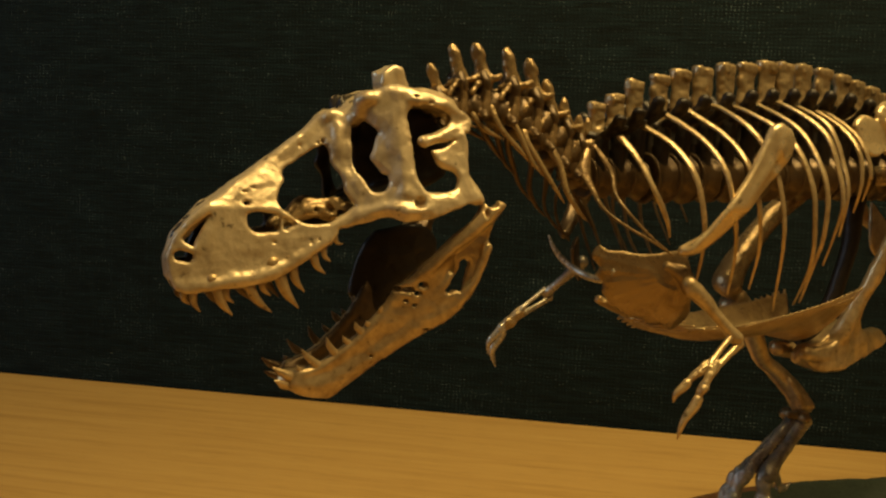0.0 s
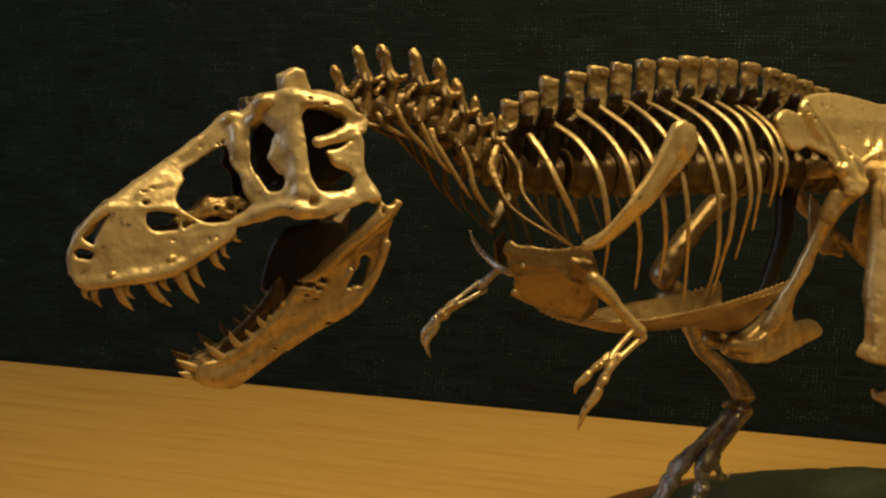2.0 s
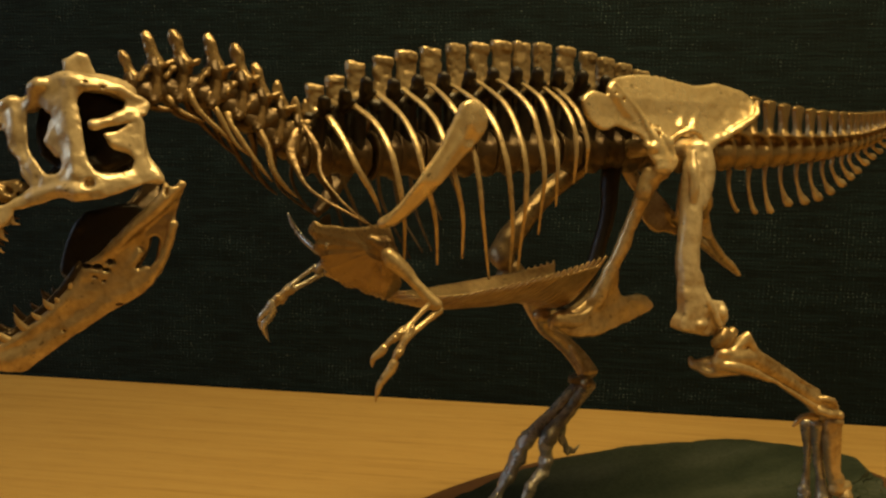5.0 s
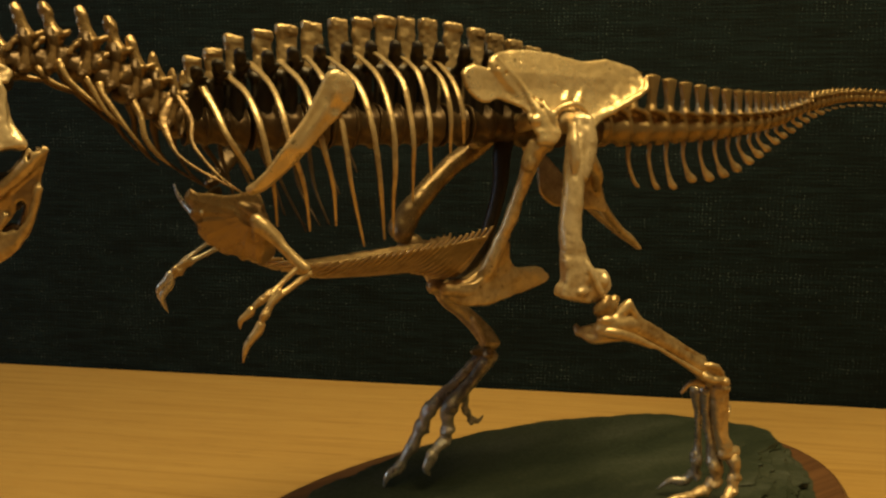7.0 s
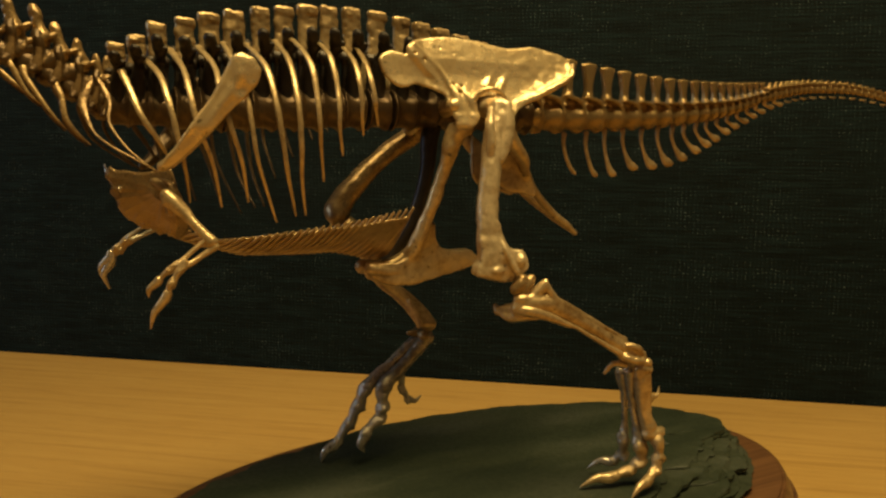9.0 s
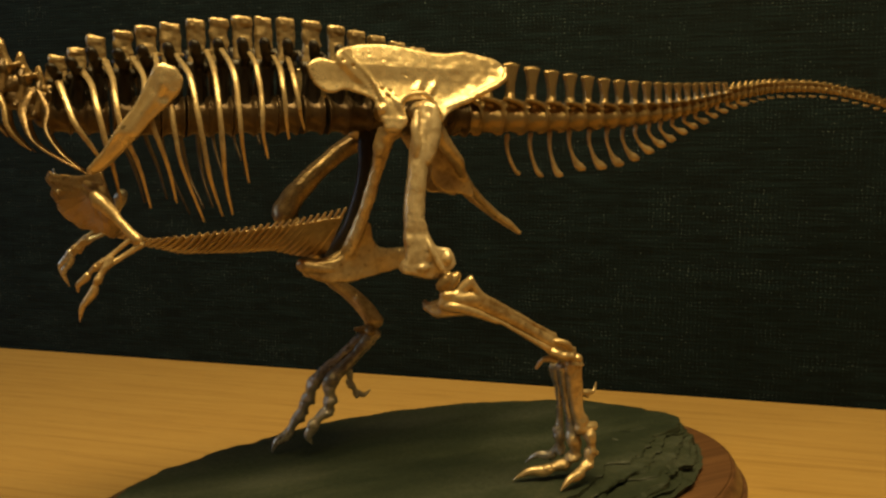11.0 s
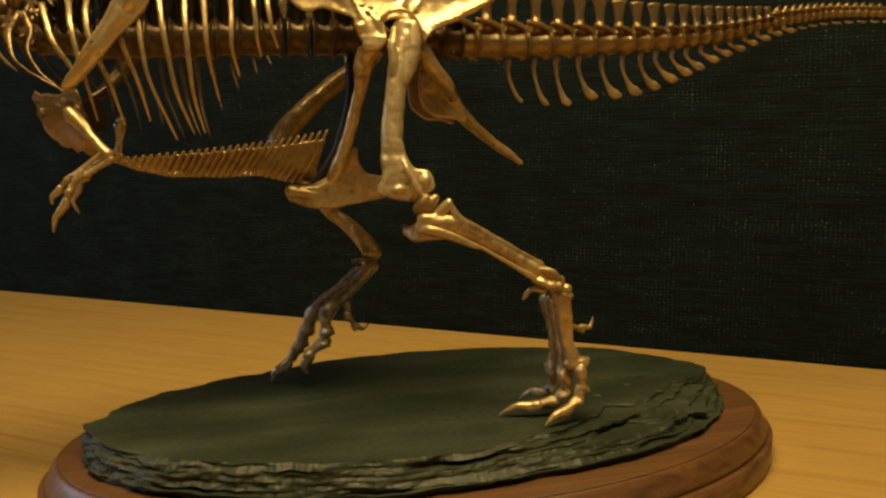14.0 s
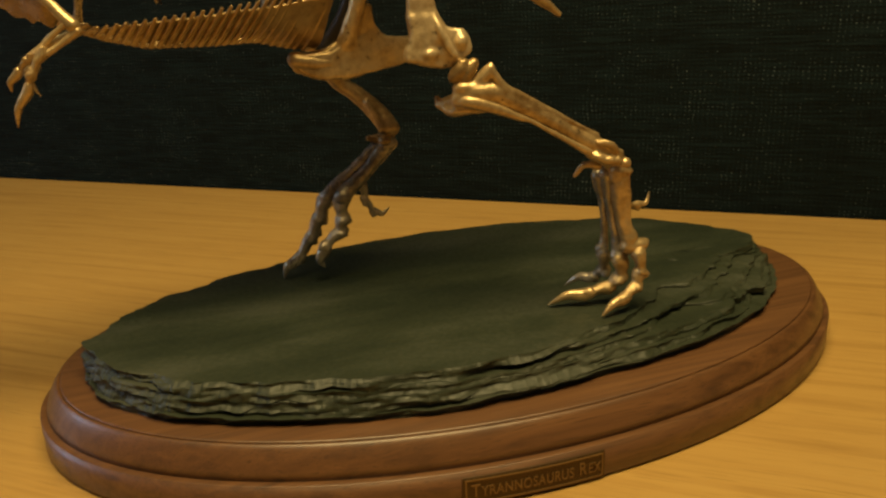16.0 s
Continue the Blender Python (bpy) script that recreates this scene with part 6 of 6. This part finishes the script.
def hip_blade():
    """A thin blade with a step before its middle, a knuckled root in front of the socket and a rough rear half."""
    c = Clay((-0.096, -0.046, 0.236), (0.034, 0.004, 0.298), 0.0007)

    def face(x, z):
        # the front lobe lies lower than the blade behind the slanting step
        step = (x + 0.0720) * 0.66 + (z - 0.2800) * 0.75
        return ilium_y(x, z) + 0.0016 * np.clip(0.5 - step / 0.003, 0, 1) * np.clip((z - 0.262) / 0.008, 0, 1)

    c.plate(rounded(ILIUM, 160), [], face, 0.0015, 0.001, 0.0011)
    for rows, k in (
        ([(-0.0700, -0.0298, 0.2862, 0.0008), (-0.0621, -0.0290, 0.2800, 0.0010), (-0.0556, -0.0302, 0.2742, 0.0012), (-0.0510, -0.0322, 0.2672, 0.0018), (-0.0478, -0.0350, 0.2605, 0.0028), (-0.0455, -0.0365, 0.2540, 0.0034), (-0.0440, -0.0365, 0.2480, 0.0038)], 0.0012),
        ([(-0.0505, -0.0318, 0.2690, 0.0010), (-0.0455, -0.0345, 0.2640, 0.0016), (-0.0415, -0.0365, 0.2590, 0.0028), (-0.0395, -0.0370, 0.2540, 0.0026)], 0.0010),
        ([(-0.0400, -0.0375, 0.2590, 0.0018), (-0.0365, -0.0400, 0.2632, 0.0014), (-0.0318, -0.0415, 0.2648, 0.0014), (-0.0262, -0.0415, 0.2640, 0.0014), (-0.0215, -0.0405, 0.2600, 0.0014), (-0.0180, -0.0390, 0.2545, 0.0018), (-0.0168, -0.0370, 0.2510, 0.0022)], 0.0010),
        ([(-0.0210, -0.0275, 0.2785, 0.0006), (-0.0245, -0.0290, 0.2735, 0.0009), (-0.0290, -0.0325, 0.2672, 0.0012)], 0.0026),
        ([(-0.0155, -0.0290, 0.2740, 0.0006), (-0.0190, -0.0320, 0.2690, 0.0010), (-0.0230, -0.0360, 0.2650, 0.0012)], 0.0026),
        ([(-0.0120, -0.0345, 0.2580, 0.0018), (-0.0030, -0.0345, 0.2615, 0.0014), (0.0070, -0.0350, 0.2660, 0.0014), (0.0170, -0.0355, 0.2712, 0.0014), (0.0240, -0.0345, 0.2755, 0.0016), (0.0262, -0.0325, 0.2815, 0.0014)], 0.0016),
        ([(-0.0450, -0.026, 0.2560, 0.0040), (-0.0430, -0.012, 0.2560, 0.0050)], 0.003),
        ([(-0.0100, -0.026, 0.2640, 0.0040), (-0.0080, -0.010, 0.2600, 0.0050)], 0.003),
    ):
        c.tube(rows, k)
    c.ball((-0.0452, -0.0378, 0.2462), (0.0046, 0.0036, 0.0034), 0.0012).ball((-0.0500, -0.0365, 0.2560), (0.0030, 0.0024, 0.0030), 0.0010)
    for x, z, r in ((-0.0490, 0.2670, 0.0010), (-0.0440, 0.2662, 0.0008), (-0.0462, 0.2630, 0.0009), (-0.0425, 0.2628, 0.0008), (-0.0345, 0.2752, 0.0005), (-0.0550, 0.2855, 0.0005), (-0.0470, 0.2832, 0.0004), (-0.0250, 0.2672, 0.0009), (-0.0700, 0.2815, 0.0008), (-0.0640, 0.2790, 0.0007)):
        c.ball((x, float(ilium_y(x, z)) - 0.0020, z), (r * 1.6, 0.0022, r), 0.0004, True)
    c.lumps(0.00022, 0.0120, 5).lumps(0.00012, 0.0035, 7).lumps(0.00007, 0.0016, 8)
    c.lumps(0.00065, 0.0070, 11, (-0.024, 0.002)).lumps(0.00034, 0.0034, 12, (-0.024, 0.002))
    return c.mesh("hip_blade", BRONZE_BRIGHT)


pair("hip_blade", hip_blade(), skeleton, "broad bronze hip blade, paler for the light it catches", -0.004)

pubis = bone("pubis", [[(-0.0448, -0.0345, 0.2454, 0.0044), (-0.0472, -0.0310, 0.2380, 0.0046), (-0.0490, -0.0265, 0.2262, 0.0036), (-0.0516, -0.0230, 0.2148, 0.0034), (-0.0546, -0.0195, 0.2020, 0.0033), (-0.0580, -0.0155, 0.1890, 0.0036), (-0.0622, -0.0125, 0.1774, 0.0042)], [(-0.0490, -0.0325, 0.2452, 0.0024), (-0.0502, -0.0305, 0.2370, 0.0024), (-0.0505, -0.0275, 0.2280, 0.0014)]], [((-0.0440, -0.0350, 0.2440), (0.0052, 0.0042, 0.0040)), ((-0.0500, -0.0320, 0.2350), (0.0034, 0.0036, 0.0044))], [([(-0.0500, 0.1935), (-0.0484, 0.1861), (-0.0432, 0.1790), (-0.0337, 0.1778), (-0.0233, 0.1773), (-0.0216, 0.1733), (-0.0244, 0.1701), (-0.0334, 0.1656), (-0.0560, 0.1612), (-0.0704, 0.1604), (-0.0787, 0.1610), (-0.0857, 0.1646), (-0.0868, 0.1688), (-0.0828, 0.1726), (-0.0682, 0.1745), (-0.0590, 0.1865), (-0.0555, 0.1940)], lambda x, z: -0.0125 + 0.16 * np.clip(x + 0.058, 0, 0.04) - 0.22 * np.clip(z - 0.180, 0, 0.03), 0.0026)], 0.0007, BRONZE, 0.0014, 0.0007, (0.0003, 0.0045, (-0.1, -0.099)))
part("pubis", pubis, skeleton)
# the far pubis stands in shadow, painted here as near-black bronze
far_pubis = bone("pubis", [[(-0.0460, -0.0040, 0.2500, 0.0056), (-0.0490, -0.0050, 0.2400, 0.0048), (-0.0505, -0.0060, 0.2240, 0.0040), (-0.0540, -0.0050, 0.2075, 0.0038), (-0.0590, -0.0040, 0.1920, 0.0038), (-0.0660, -0.0010, 0.1800, 0.0040), (-0.0720, 0.0010, 0.1710, 0.0044)]], (), (), 0.0007, BRONZE_DEEP_SHADE, 0.002, 0.0004)
part("pubis", far_pubis, skeleton, "pubic bone of the far side, blackened for shade")
BOOT = [(-0.0870, 0.1690), (-0.0823, 0.1730), (-0.0711, 0.1750), (-0.0640, 0.1790), (-0.0580, 0.1840), (-0.0530, 0.1830), (-0.0484, 0.1785), (-0.0404, 0.1755), (-0.0263, 0.1770), (-0.0200, 0.1745), (-0.0195, 0.1700), (-0.0347, 0.1646), (-0.0522, 0.1622), (-0.0692, 0.1612), (-0.0795, 0.1620), (-0.0860, 0.1645)]
boot = bone("pubis_boot", [[(-0.0850, -0.0120, 0.1690, 0.0042), (-0.0724, -0.0110, 0.1680, 0.0046), (-0.0556, -0.0090, 0.1705, 0.0040), (-0.0386, -0.0070, 0.1706, 0.0030), (-0.0235, -0.0050, 0.1726, 0.0022)], [(-0.0848, 0.0040, 0.1690, 0.0042), (-0.0724, 0.0030, 0.1680, 0.0046), (-0.0556, 0.0010, 0.1705, 0.0040), (-0.0386, -0.0010, 0.1706, 0.0030)], [(-0.0860, -0.0095, 0.1660, 0.0024), (-0.0760, -0.0085, 0.1640, 0.0024), (-0.0640, -0.0080, 0.1638, 0.0020)]], [((-0.0870, -0.0130, 0.1700), (0.0030, 0.0026, 0.0034))], [(BOOT, lambda x, z: 0 * x - 0.0060 - 0.05 * np.clip(-0.05 - x, 0, 0.05), 0.0036)], 0.0008, BRONZE, 0.0016, 0.0006, (0.0004, 0.0030, (-0.05, -0.03)))
part("pubis_boot", boot, skeleton, "long bronze boot joining the two pubic bones")
ischium = bone("ischium", [[(-0.0180, -0.0320, 0.2510, 0.0040), (-0.0105, -0.0300, 0.2380, 0.0040), (-0.0005, -0.0255, 0.2285, 0.0036), (0.0055, -0.0190, 0.2208, 0.0028), (0.0179, -0.0122, 0.2088, 0.0025), (0.0328, -0.0082, 0.1969, 0.0024), (0.0440, -0.0070, 0.1897, 0.0022), (0.0505, -0.0066, 0.1848, 0.0016)]], (), [([(-0.0150, 0.2440), (-0.0010, 0.2320), (0.0090, 0.2200), (0.0125, 0.2085), (0.0030, 0.2098), (-0.0060, 0.2108), (-0.0150, 0.2200)], lambda x, z: -0.0210 + (0.24 - z) * 0.08, 0.0011)], 0.0007, None, 0.0012, 0.0004)
pair("ischium", ischium, skeleton, "", -0.0062)


# ---- legs ----
KNEE = [(-0.0420, 0.2000), (-0.0329, 0.1967), (-0.0311, 0.1906), (-0.0289, 0.1855), (-0.0264, 0.1828), (-0.0214, 0.1816), (-0.0185, 0.1811), (-0.0156, 0.1766), (-0.0157, 0.1720), (-0.0204, 0.1692), (-0.0252, 0.1660), (-0.0326, 0.1660), (-0.0399, 0.1678), (-0.0449, 0.1694), (-0.0448, 0.1742), (-0.0422, 0.1781), (-0.0432, 0.1881)]


def leg_near():
    femur = bone("thigh_bone", [
        [(-0.0273, -0.0420, 0.2560, 0.0048), (-0.0298, -0.0440, 0.2453, 0.0054), (-0.0318, -0.0455, 0.2346, 0.0056), (-0.0336, -0.0470, 0.2255, 0.0052), (-0.0354, -0.0480, 0.2149, 0.0056), (-0.0366, -0.0487, 0.2028, 0.0058), (-0.0368, -0.0502, 0.1923, 0.0056), (-0.0340, -0.0520, 0.1833, 0.0056), (-0.0322, -0.0535, 0.1780, 0.0052)],
        [(-0.0244, -0.0450, 0.2560, 0.0030), (-0.0246, -0.0470, 0.2468, 0.0038), (-0.0262, -0.0480, 0.2367, 0.0038), (-0.0292, -0.0490, 0.2285, 0.0026)],
        [(-0.0344, -0.0470, 0.2540, 0.0022), (-0.0358, -0.0490, 0.2463, 0.0026), (-0.0358, -0.0500, 0.2382, 0.0023), (-0.0357, -0.0500, 0.2314, 0.0014)],
        [(-0.0330, -0.0545, 0.1900, 0.0008), (-0.0310, -0.0585, 0.1830, 0.0013), (-0.0282, -0.0600, 0.1765, 0.0016), (-0.0254, -0.0605, 0.1712, 0.0016)],
        [(-0.0425, -0.0530, 0.1900, 0.0008), (-0.0412, -0.0545, 0.1820, 0.0012), (-0.0424, -0.0545, 0.1730, 0.0020)],
        [(-0.0270, -0.0380, 0.2555, 0.0056), (-0.0270, -0.0300, 0.2560, 0.0058)]],
        [((-0.0350, -0.0540, 0.1718), (0.0050, 0.0062, 0.0036)), ((-0.0210, -0.0555, 0.1765), (0.0036, 0.0056, 0.0042))], [(KNEE, lambda x, z: -0.0540 + 0.3 * np.clip(-0.036 - x, 0, 0.01) + 0.10 * np.clip(z - 0.180, 0, 0.03), lambda x, z: 0.0030 + 0.10 * np.clip(0.1900 - z, 0, 0.02))], 0.0006, BRONZE_TAN, 0.0007, 0.0008, (0.00022, 0.0040, (-0.1, -0.099)))
    thigh = part("thigh_bone", femur, skeleton)
    part("cartilage", bone("cartilage", [[(-0.0252, -0.0600, 0.1622, 0.0030), (-0.0228, -0.0605, 0.1648, 0.0034), (-0.0214, -0.0605, 0.1672, 0.0030)], [(-0.0212, -0.0612, 0.1608, 0.0026), (-0.0186, -0.0615, 0.1646, 0.0030), (-0.0168, -0.0615, 0.1674, 0.0026)]], (), (), 0.0006, BRONZE_DARK, 0.0006, 0.0004), thigh, "brown-patinated cartilage of the knee")
    shin = bone("shin_bone", [
        [(-0.0224, -0.0600, 0.1530, 0.0044), (-0.0158, -0.0620, 0.1548, 0.0058), (-0.0071, -0.0630, 0.1532, 0.0054), (0.0042, -0.0650, 0.1474, 0.0040), (0.0184, -0.0670, 0.1396, 0.0035), (0.0311, -0.0690, 0.1322, 0.0040), (0.0392, -0.0700, 0.1270, 0.0048)],
        [(-0.0162, -0.0620, 0.1575, 0.0042), (-0.0124, -0.0640, 0.1630, 0.0032), (-0.0105, -0.0650, 0.1664, 0.0016)],
        [(-0.0106, -0.0660, 0.1652, 0.0014), (-0.0054, -0.0660, 0.1572, 0.0020), (0.0034, -0.0670, 0.1522, 0.0014), (0.0162, -0.0680, 0.1452, 0.0011), (0.0305, -0.0700, 0.1373, 0.0014), (0.0384, -0.0705, 0.1326, 0.0020)],
        [(-0.0301, -0.0480, 0.1518, 0.0016), (-0.0285, -0.0500, 0.1496, 0.0026), (-0.0231, -0.0550, 0.1508, 0.0036), (-0.0154, -0.0610, 0.1520, 0.0042)],
        [(-0.0298, -0.0500, 0.1490, 0.0014), (-0.0262, -0.0560, 0.1468, 0.0018), (-0.0215, -0.0610, 0.1478, 0.0022), (-0.0140, -0.0640, 0.1478, 0.0020)]],
        [((-0.0215, -0.0610, 0.1575), (0.0050, 0.0046, 0.0030))], (), 0.0007, BRONZE, 0.0012, 0.0008, (0.00020, 0.0040, (-0.1, -0.099)))
    part("shin_bone", shin, skeleton)
    part("fibula", sweep("fibula", [(-0.0255, -0.0600, 0.1512, 0.0024, 0.0018), (-0.0205, -0.0660, 0.1512, 0.0028, 0.0018), (-0.0098, -0.0678, 0.1480, 0.0024, 0.0016), (0.0015, -0.0684, 0.1432, 0.0016, 0.0013), (0.0070, -0.0690, 0.1412, 0.0010, 0.0011), (0.0155, -0.0702, 0.1362, 0.0011, 0.0011), (0.0340, -0.0735, 0.1252, 0.0018, 0.0014)], BRONZE, (0, 0, 1), 34, 10, 0.06), skeleton)
    ankle = bone("ankle", [
        [(0.0386, -0.0700, 0.1252, 0.0042), (0.0434, -0.0720, 0.1247, 0.0040), (0.0474, -0.0735, 0.1232, 0.0034)],
        [(0.0340, -0.0725, 0.1242, 0.0018), (0.0404, -0.0750, 0.1218, 0.0026), (0.0467, -0.0760, 0.1210, 0.0023)],
        [(0.0376, -0.0735, 0.1300, 0.0016), (0.0425, -0.0755, 0.1284, 0.0020), (0.0469, -0.0755, 0.1238, 0.0018)],
        [(0.0404, -0.0680, 0.1176, 0.0026), (0.0350, -0.0660, 0.1180, 0.0016), (0.0320, -0.0630, 0.1128, 0.0011)],
        [(0.0470, -0.0680, 0.1192, 0.0034), (0.0500, -0.0715, 0.1182, 0.0034), (0.0515, -0.0745, 0.1190, 0.0026)]],
        (), (), 0.0006, None, 0.0007, 0.0004, (0.0005, 0.0026, (0.02, 0.021)))
    part("ankle", ankle, skeleton)
    meta = []
    # inner and middle bones greyed for the cool shade beside the outer one
    inner = bone("instep_bone", [[(0.0455, -0.0610, 0.1110, 0.0034), (0.0475, -0.0604, 0.1020, 0.0026), (0.0492, -0.0598, 0.0920, 0.0020), (0.0504, -0.0590, 0.0800, 0.0021), (0.0500, -0.0590, 0.0730, 0.0030)]], [((0.0488, -0.0592, 0.0728), (0.0030, 0.0034, 0.0034))], (), 0.0006, BRONZE_GREY, 0.0008, 0.0003, (0.0003, 0.0024, (0.02, 0.021)))
    meta.append(part("instep_bone", inner, skeleton, "bronze inner instep bone, greyed for cool shade"))
    middle = bone("instep_bone", [[(0.0472, -0.0660, 0.1125, 0.0040), (0.0487, -0.0655, 0.1040, 0.0030), (0.0503, -0.0650, 0.0950, 0.0025), (0.0527, -0.0660, 0.0820, 0.0026), (0.0539, -0.0672, 0.0725, 0.0038)]], [((0.0536, -0.0680, 0.0712), (0.0042, 0.0042, 0.0034))], (), 0.0006, BRONZE_GREY, 0.0008, 0.0003, (0.0003, 0.0024, (0.02, 0.021)))
    meta.append(part("instep_bone", middle, skeleton, "bronze middle instep bone, greyed for cool shade"))
    outer = bone("instep_bone", [[(0.0498, -0.0715, 0.1150, 0.0044), (0.0508, -0.0716, 0.1031, 0.0039), (0.0531, -0.0718, 0.0901, 0.0036), (0.0560, -0.0730, 0.0808, 0.0040)], [(0.0515, -0.0742, 0.1160, 0.0020), (0.0538, -0.0744, 0.1019, 0.0015), (0.0552, -0.0744, 0.0889, 0.0013), (0.0575, -0.0750, 0.0830, 0.0018)], [(0.0552, -0.0735, 0.0776, 0.0036), (0.0612, -0.0748, 0.0778, 0.0032), (0.0640, -0.0742, 0.0790, 0.0018)]], [((0.0520, -0.0730, 0.1152), (0.0036, 0.0036, 0.0022))], (), 0.0006, None, 0.0008, 0.0003, (0.0003, 0.0024, (0.02, 0.021)))
    meta.append(part("instep_bone", outer, skeleton, "broad golden outer instep bone"))
    digit("toe_bone", TOE_BONE, [(0.0600, -0.0755, 0.0742), (0.0608, -0.0770, 0.0645), (0.0578, -0.0785, 0.0578), (0.0506, -0.0800, 0.0540)], 0.0100, (0.0366, -0.0835, 0.0480), meta[2], BRONZE, 0.0016)
    digit("toe_bone", TOE_BONE, [(0.0533, -0.0690, 0.0690), (0.0546, -0.0690, 0.0602), (0.0487, -0.0670, 0.0548), (0.0385, -0.0650, 0.0528)], 0.0104, (0.0196, -0.0600, 0.0478), meta[1], BRONZE, 0.0022)
    digit("toe_bone", TOE_BONE_GREY, [(0.0495, -0.0590, 0.0700), (0.0518, -0.0570, 0.0608), (0.0485, -0.0530, 0.0562)], 0.0092, (0.0365, -0.0440, 0.0500), meta[0], BRONZE_GREY, 0.0024)
    digit("toe_bone", TOE_BONE, [(0.0570, -0.0650, 0.0955), (0.0655, -0.0620, 0.0938)], 0.0056, (0.0739, -0.0605, 0.0995), meta[2], BRONZE, (0.0018, 0, -0.0026))


def leg_far():
    # far thigh, fibula and ankle take a darker bronze for far-side shade
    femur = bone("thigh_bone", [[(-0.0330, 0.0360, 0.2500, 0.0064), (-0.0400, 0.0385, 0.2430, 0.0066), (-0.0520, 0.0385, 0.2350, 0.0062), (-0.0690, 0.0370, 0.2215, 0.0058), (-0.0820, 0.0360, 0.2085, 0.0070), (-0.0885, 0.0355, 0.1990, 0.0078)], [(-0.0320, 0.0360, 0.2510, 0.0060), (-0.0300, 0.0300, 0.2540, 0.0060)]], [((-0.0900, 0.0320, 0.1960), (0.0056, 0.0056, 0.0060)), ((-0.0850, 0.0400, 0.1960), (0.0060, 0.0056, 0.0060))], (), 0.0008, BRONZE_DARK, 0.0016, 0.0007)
    part("thigh_bone", femur, skeleton)
    shin = bone("shin_bone", [[(-0.0830, 0.0345, 0.1880, 0.0070), (-0.0740, 0.0330, 0.1780, 0.0060), (-0.0600, 0.0335, 0.1560, 0.0046), (-0.0513, 0.0310, 0.1482, 0.0044), (-0.0428, 0.0285, 0.1399, 0.0050), (-0.0378, 0.0260, 0.1328, 0.0056), (-0.0362, 0.0250, 0.1292, 0.0058)], [(-0.0470, 0.0245, 0.1440, 0.0012), (-0.0425, 0.0225, 0.1360, 0.0018), (-0.0405, 0.0210, 0.1295, 0.0024)]], [((-0.0860, 0.0345, 0.1860), (0.0062, 0.0062, 0.0052)), ((-0.0340, 0.0235, 0.1292), (0.0040, 0.0046, 0.0034))], (), 0.0008, BRONZE, 0.0014, 0.0005)
    part("shin_bone", shin, skeleton)
    part("fibula", sweep("fibula", [(-0.0800, 0.0410, 0.1830, 0.0026, 0.0020), (-0.0600, 0.0385, 0.1570, 0.0018, 0.0014), (-0.0390, 0.0310, 0.1330, 0.0018, 0.0015)], BRONZE_DARK, (0, 0, 1), 26, 9), skeleton)
    part("ankle", bone("ankle", [[(-0.0390, 0.0200, 0.1232, 0.0036), (-0.0370, 0.0260, 0.1226, 0.0046), (-0.0380, 0.0320, 0.1222, 0.0036)], [(-0.0420, 0.0235, 0.1240, 0.0026), (-0.0475, 0.0240, 0.1245, 0.0014)]], (), (), 0.0007, BRONZE_DARK, 0.001, 0.0005), skeleton)
    meta = []
    # far foot in grey: the bluish side light is put into its colour
    for rows in (
        [(-0.0369, 0.0220, 0.1208, 0.0048), (-0.0453, 0.0220, 0.1122, 0.0040), (-0.0539, 0.0220, 0.1036, 0.0039), (-0.0620, 0.0220, 0.0968, 0.0046), (-0.0645, 0.0212, 0.0940, 0.0052)],
        [(-0.0398, 0.0255, 0.1214, 0.0042), (-0.0488, 0.0260, 0.1141, 0.0033), (-0.0594, 0.0270, 0.1054, 0.0032), (-0.0690, 0.0275, 0.0968, 0.0038), (-0.0720, 0.0275, 0.0942, 0.0042)],
        [(-0.0370, 0.0300, 0.1167, 0.0034), (-0.0515, 0.0310, 0.1070, 0.0030), (-0.0657, 0.0325, 0.0959, 0.0032), (-0.0711, 0.0325, 0.0926, 0.0038)]):
        me = bone("instep_bone", [rows], (), (), 0.0007, BRONZE_GREY, 0.0008, 0.0004, (0.0004, 0.0026, (-0.1, -0.099)))
        meta.append(part("instep_bone", me, skeleton, "bronze instep bone, greyed for cool daylight"))
    digit("toe_bone", TOE_BONE_GREY, [(-0.0649, 0.0205, 0.0925), (-0.0650, 0.0205, 0.0820), (-0.0672, 0.0208, 0.0745), (-0.0765, 0.0202, 0.0680)], 0.0118, (-0.0772, 0.0200, 0.0562), meta[0], BRONZE_GREY, (-0.0028, 0, -0.0006))
    digit("toe_bone", TOE_BONE_GREY, [(-0.0735, 0.0285, 0.0915), (-0.0769, 0.0305, 0.0814), (-0.0820, 0.0325, 0.0703), (-0.0889, 0.0350, 0.0592)], 0.0112, (-0.0985, 0.0370, 0.0472), meta[1], BRONZE_GREY, (-0.0022, 0, 0.0012))
    digit("toe_bone", TOE_BONE_GREY, [(-0.0715, 0.0345, 0.0890), (-0.0745, 0.0370, 0.0810), (-0.0780, 0.0390, 0.0720)], 0.0096, (-0.0840, 0.0420, 0.0580), meta[2], BRONZE_GREY, (-0.0012, 0, 0))
    digit("toe_bone", TOE_BONE_GREY, [(-0.0526, 0.0250, 0.0985), (-0.0515, 0.0255, 0.0899), (-0.0471, 0.0258, 0.0829)], 0.0064, (-0.0375, 0.0262, 0.0846), meta[0], BRONZE_GREY, (0, 0, -0.0026))


leg_near()
leg_far()
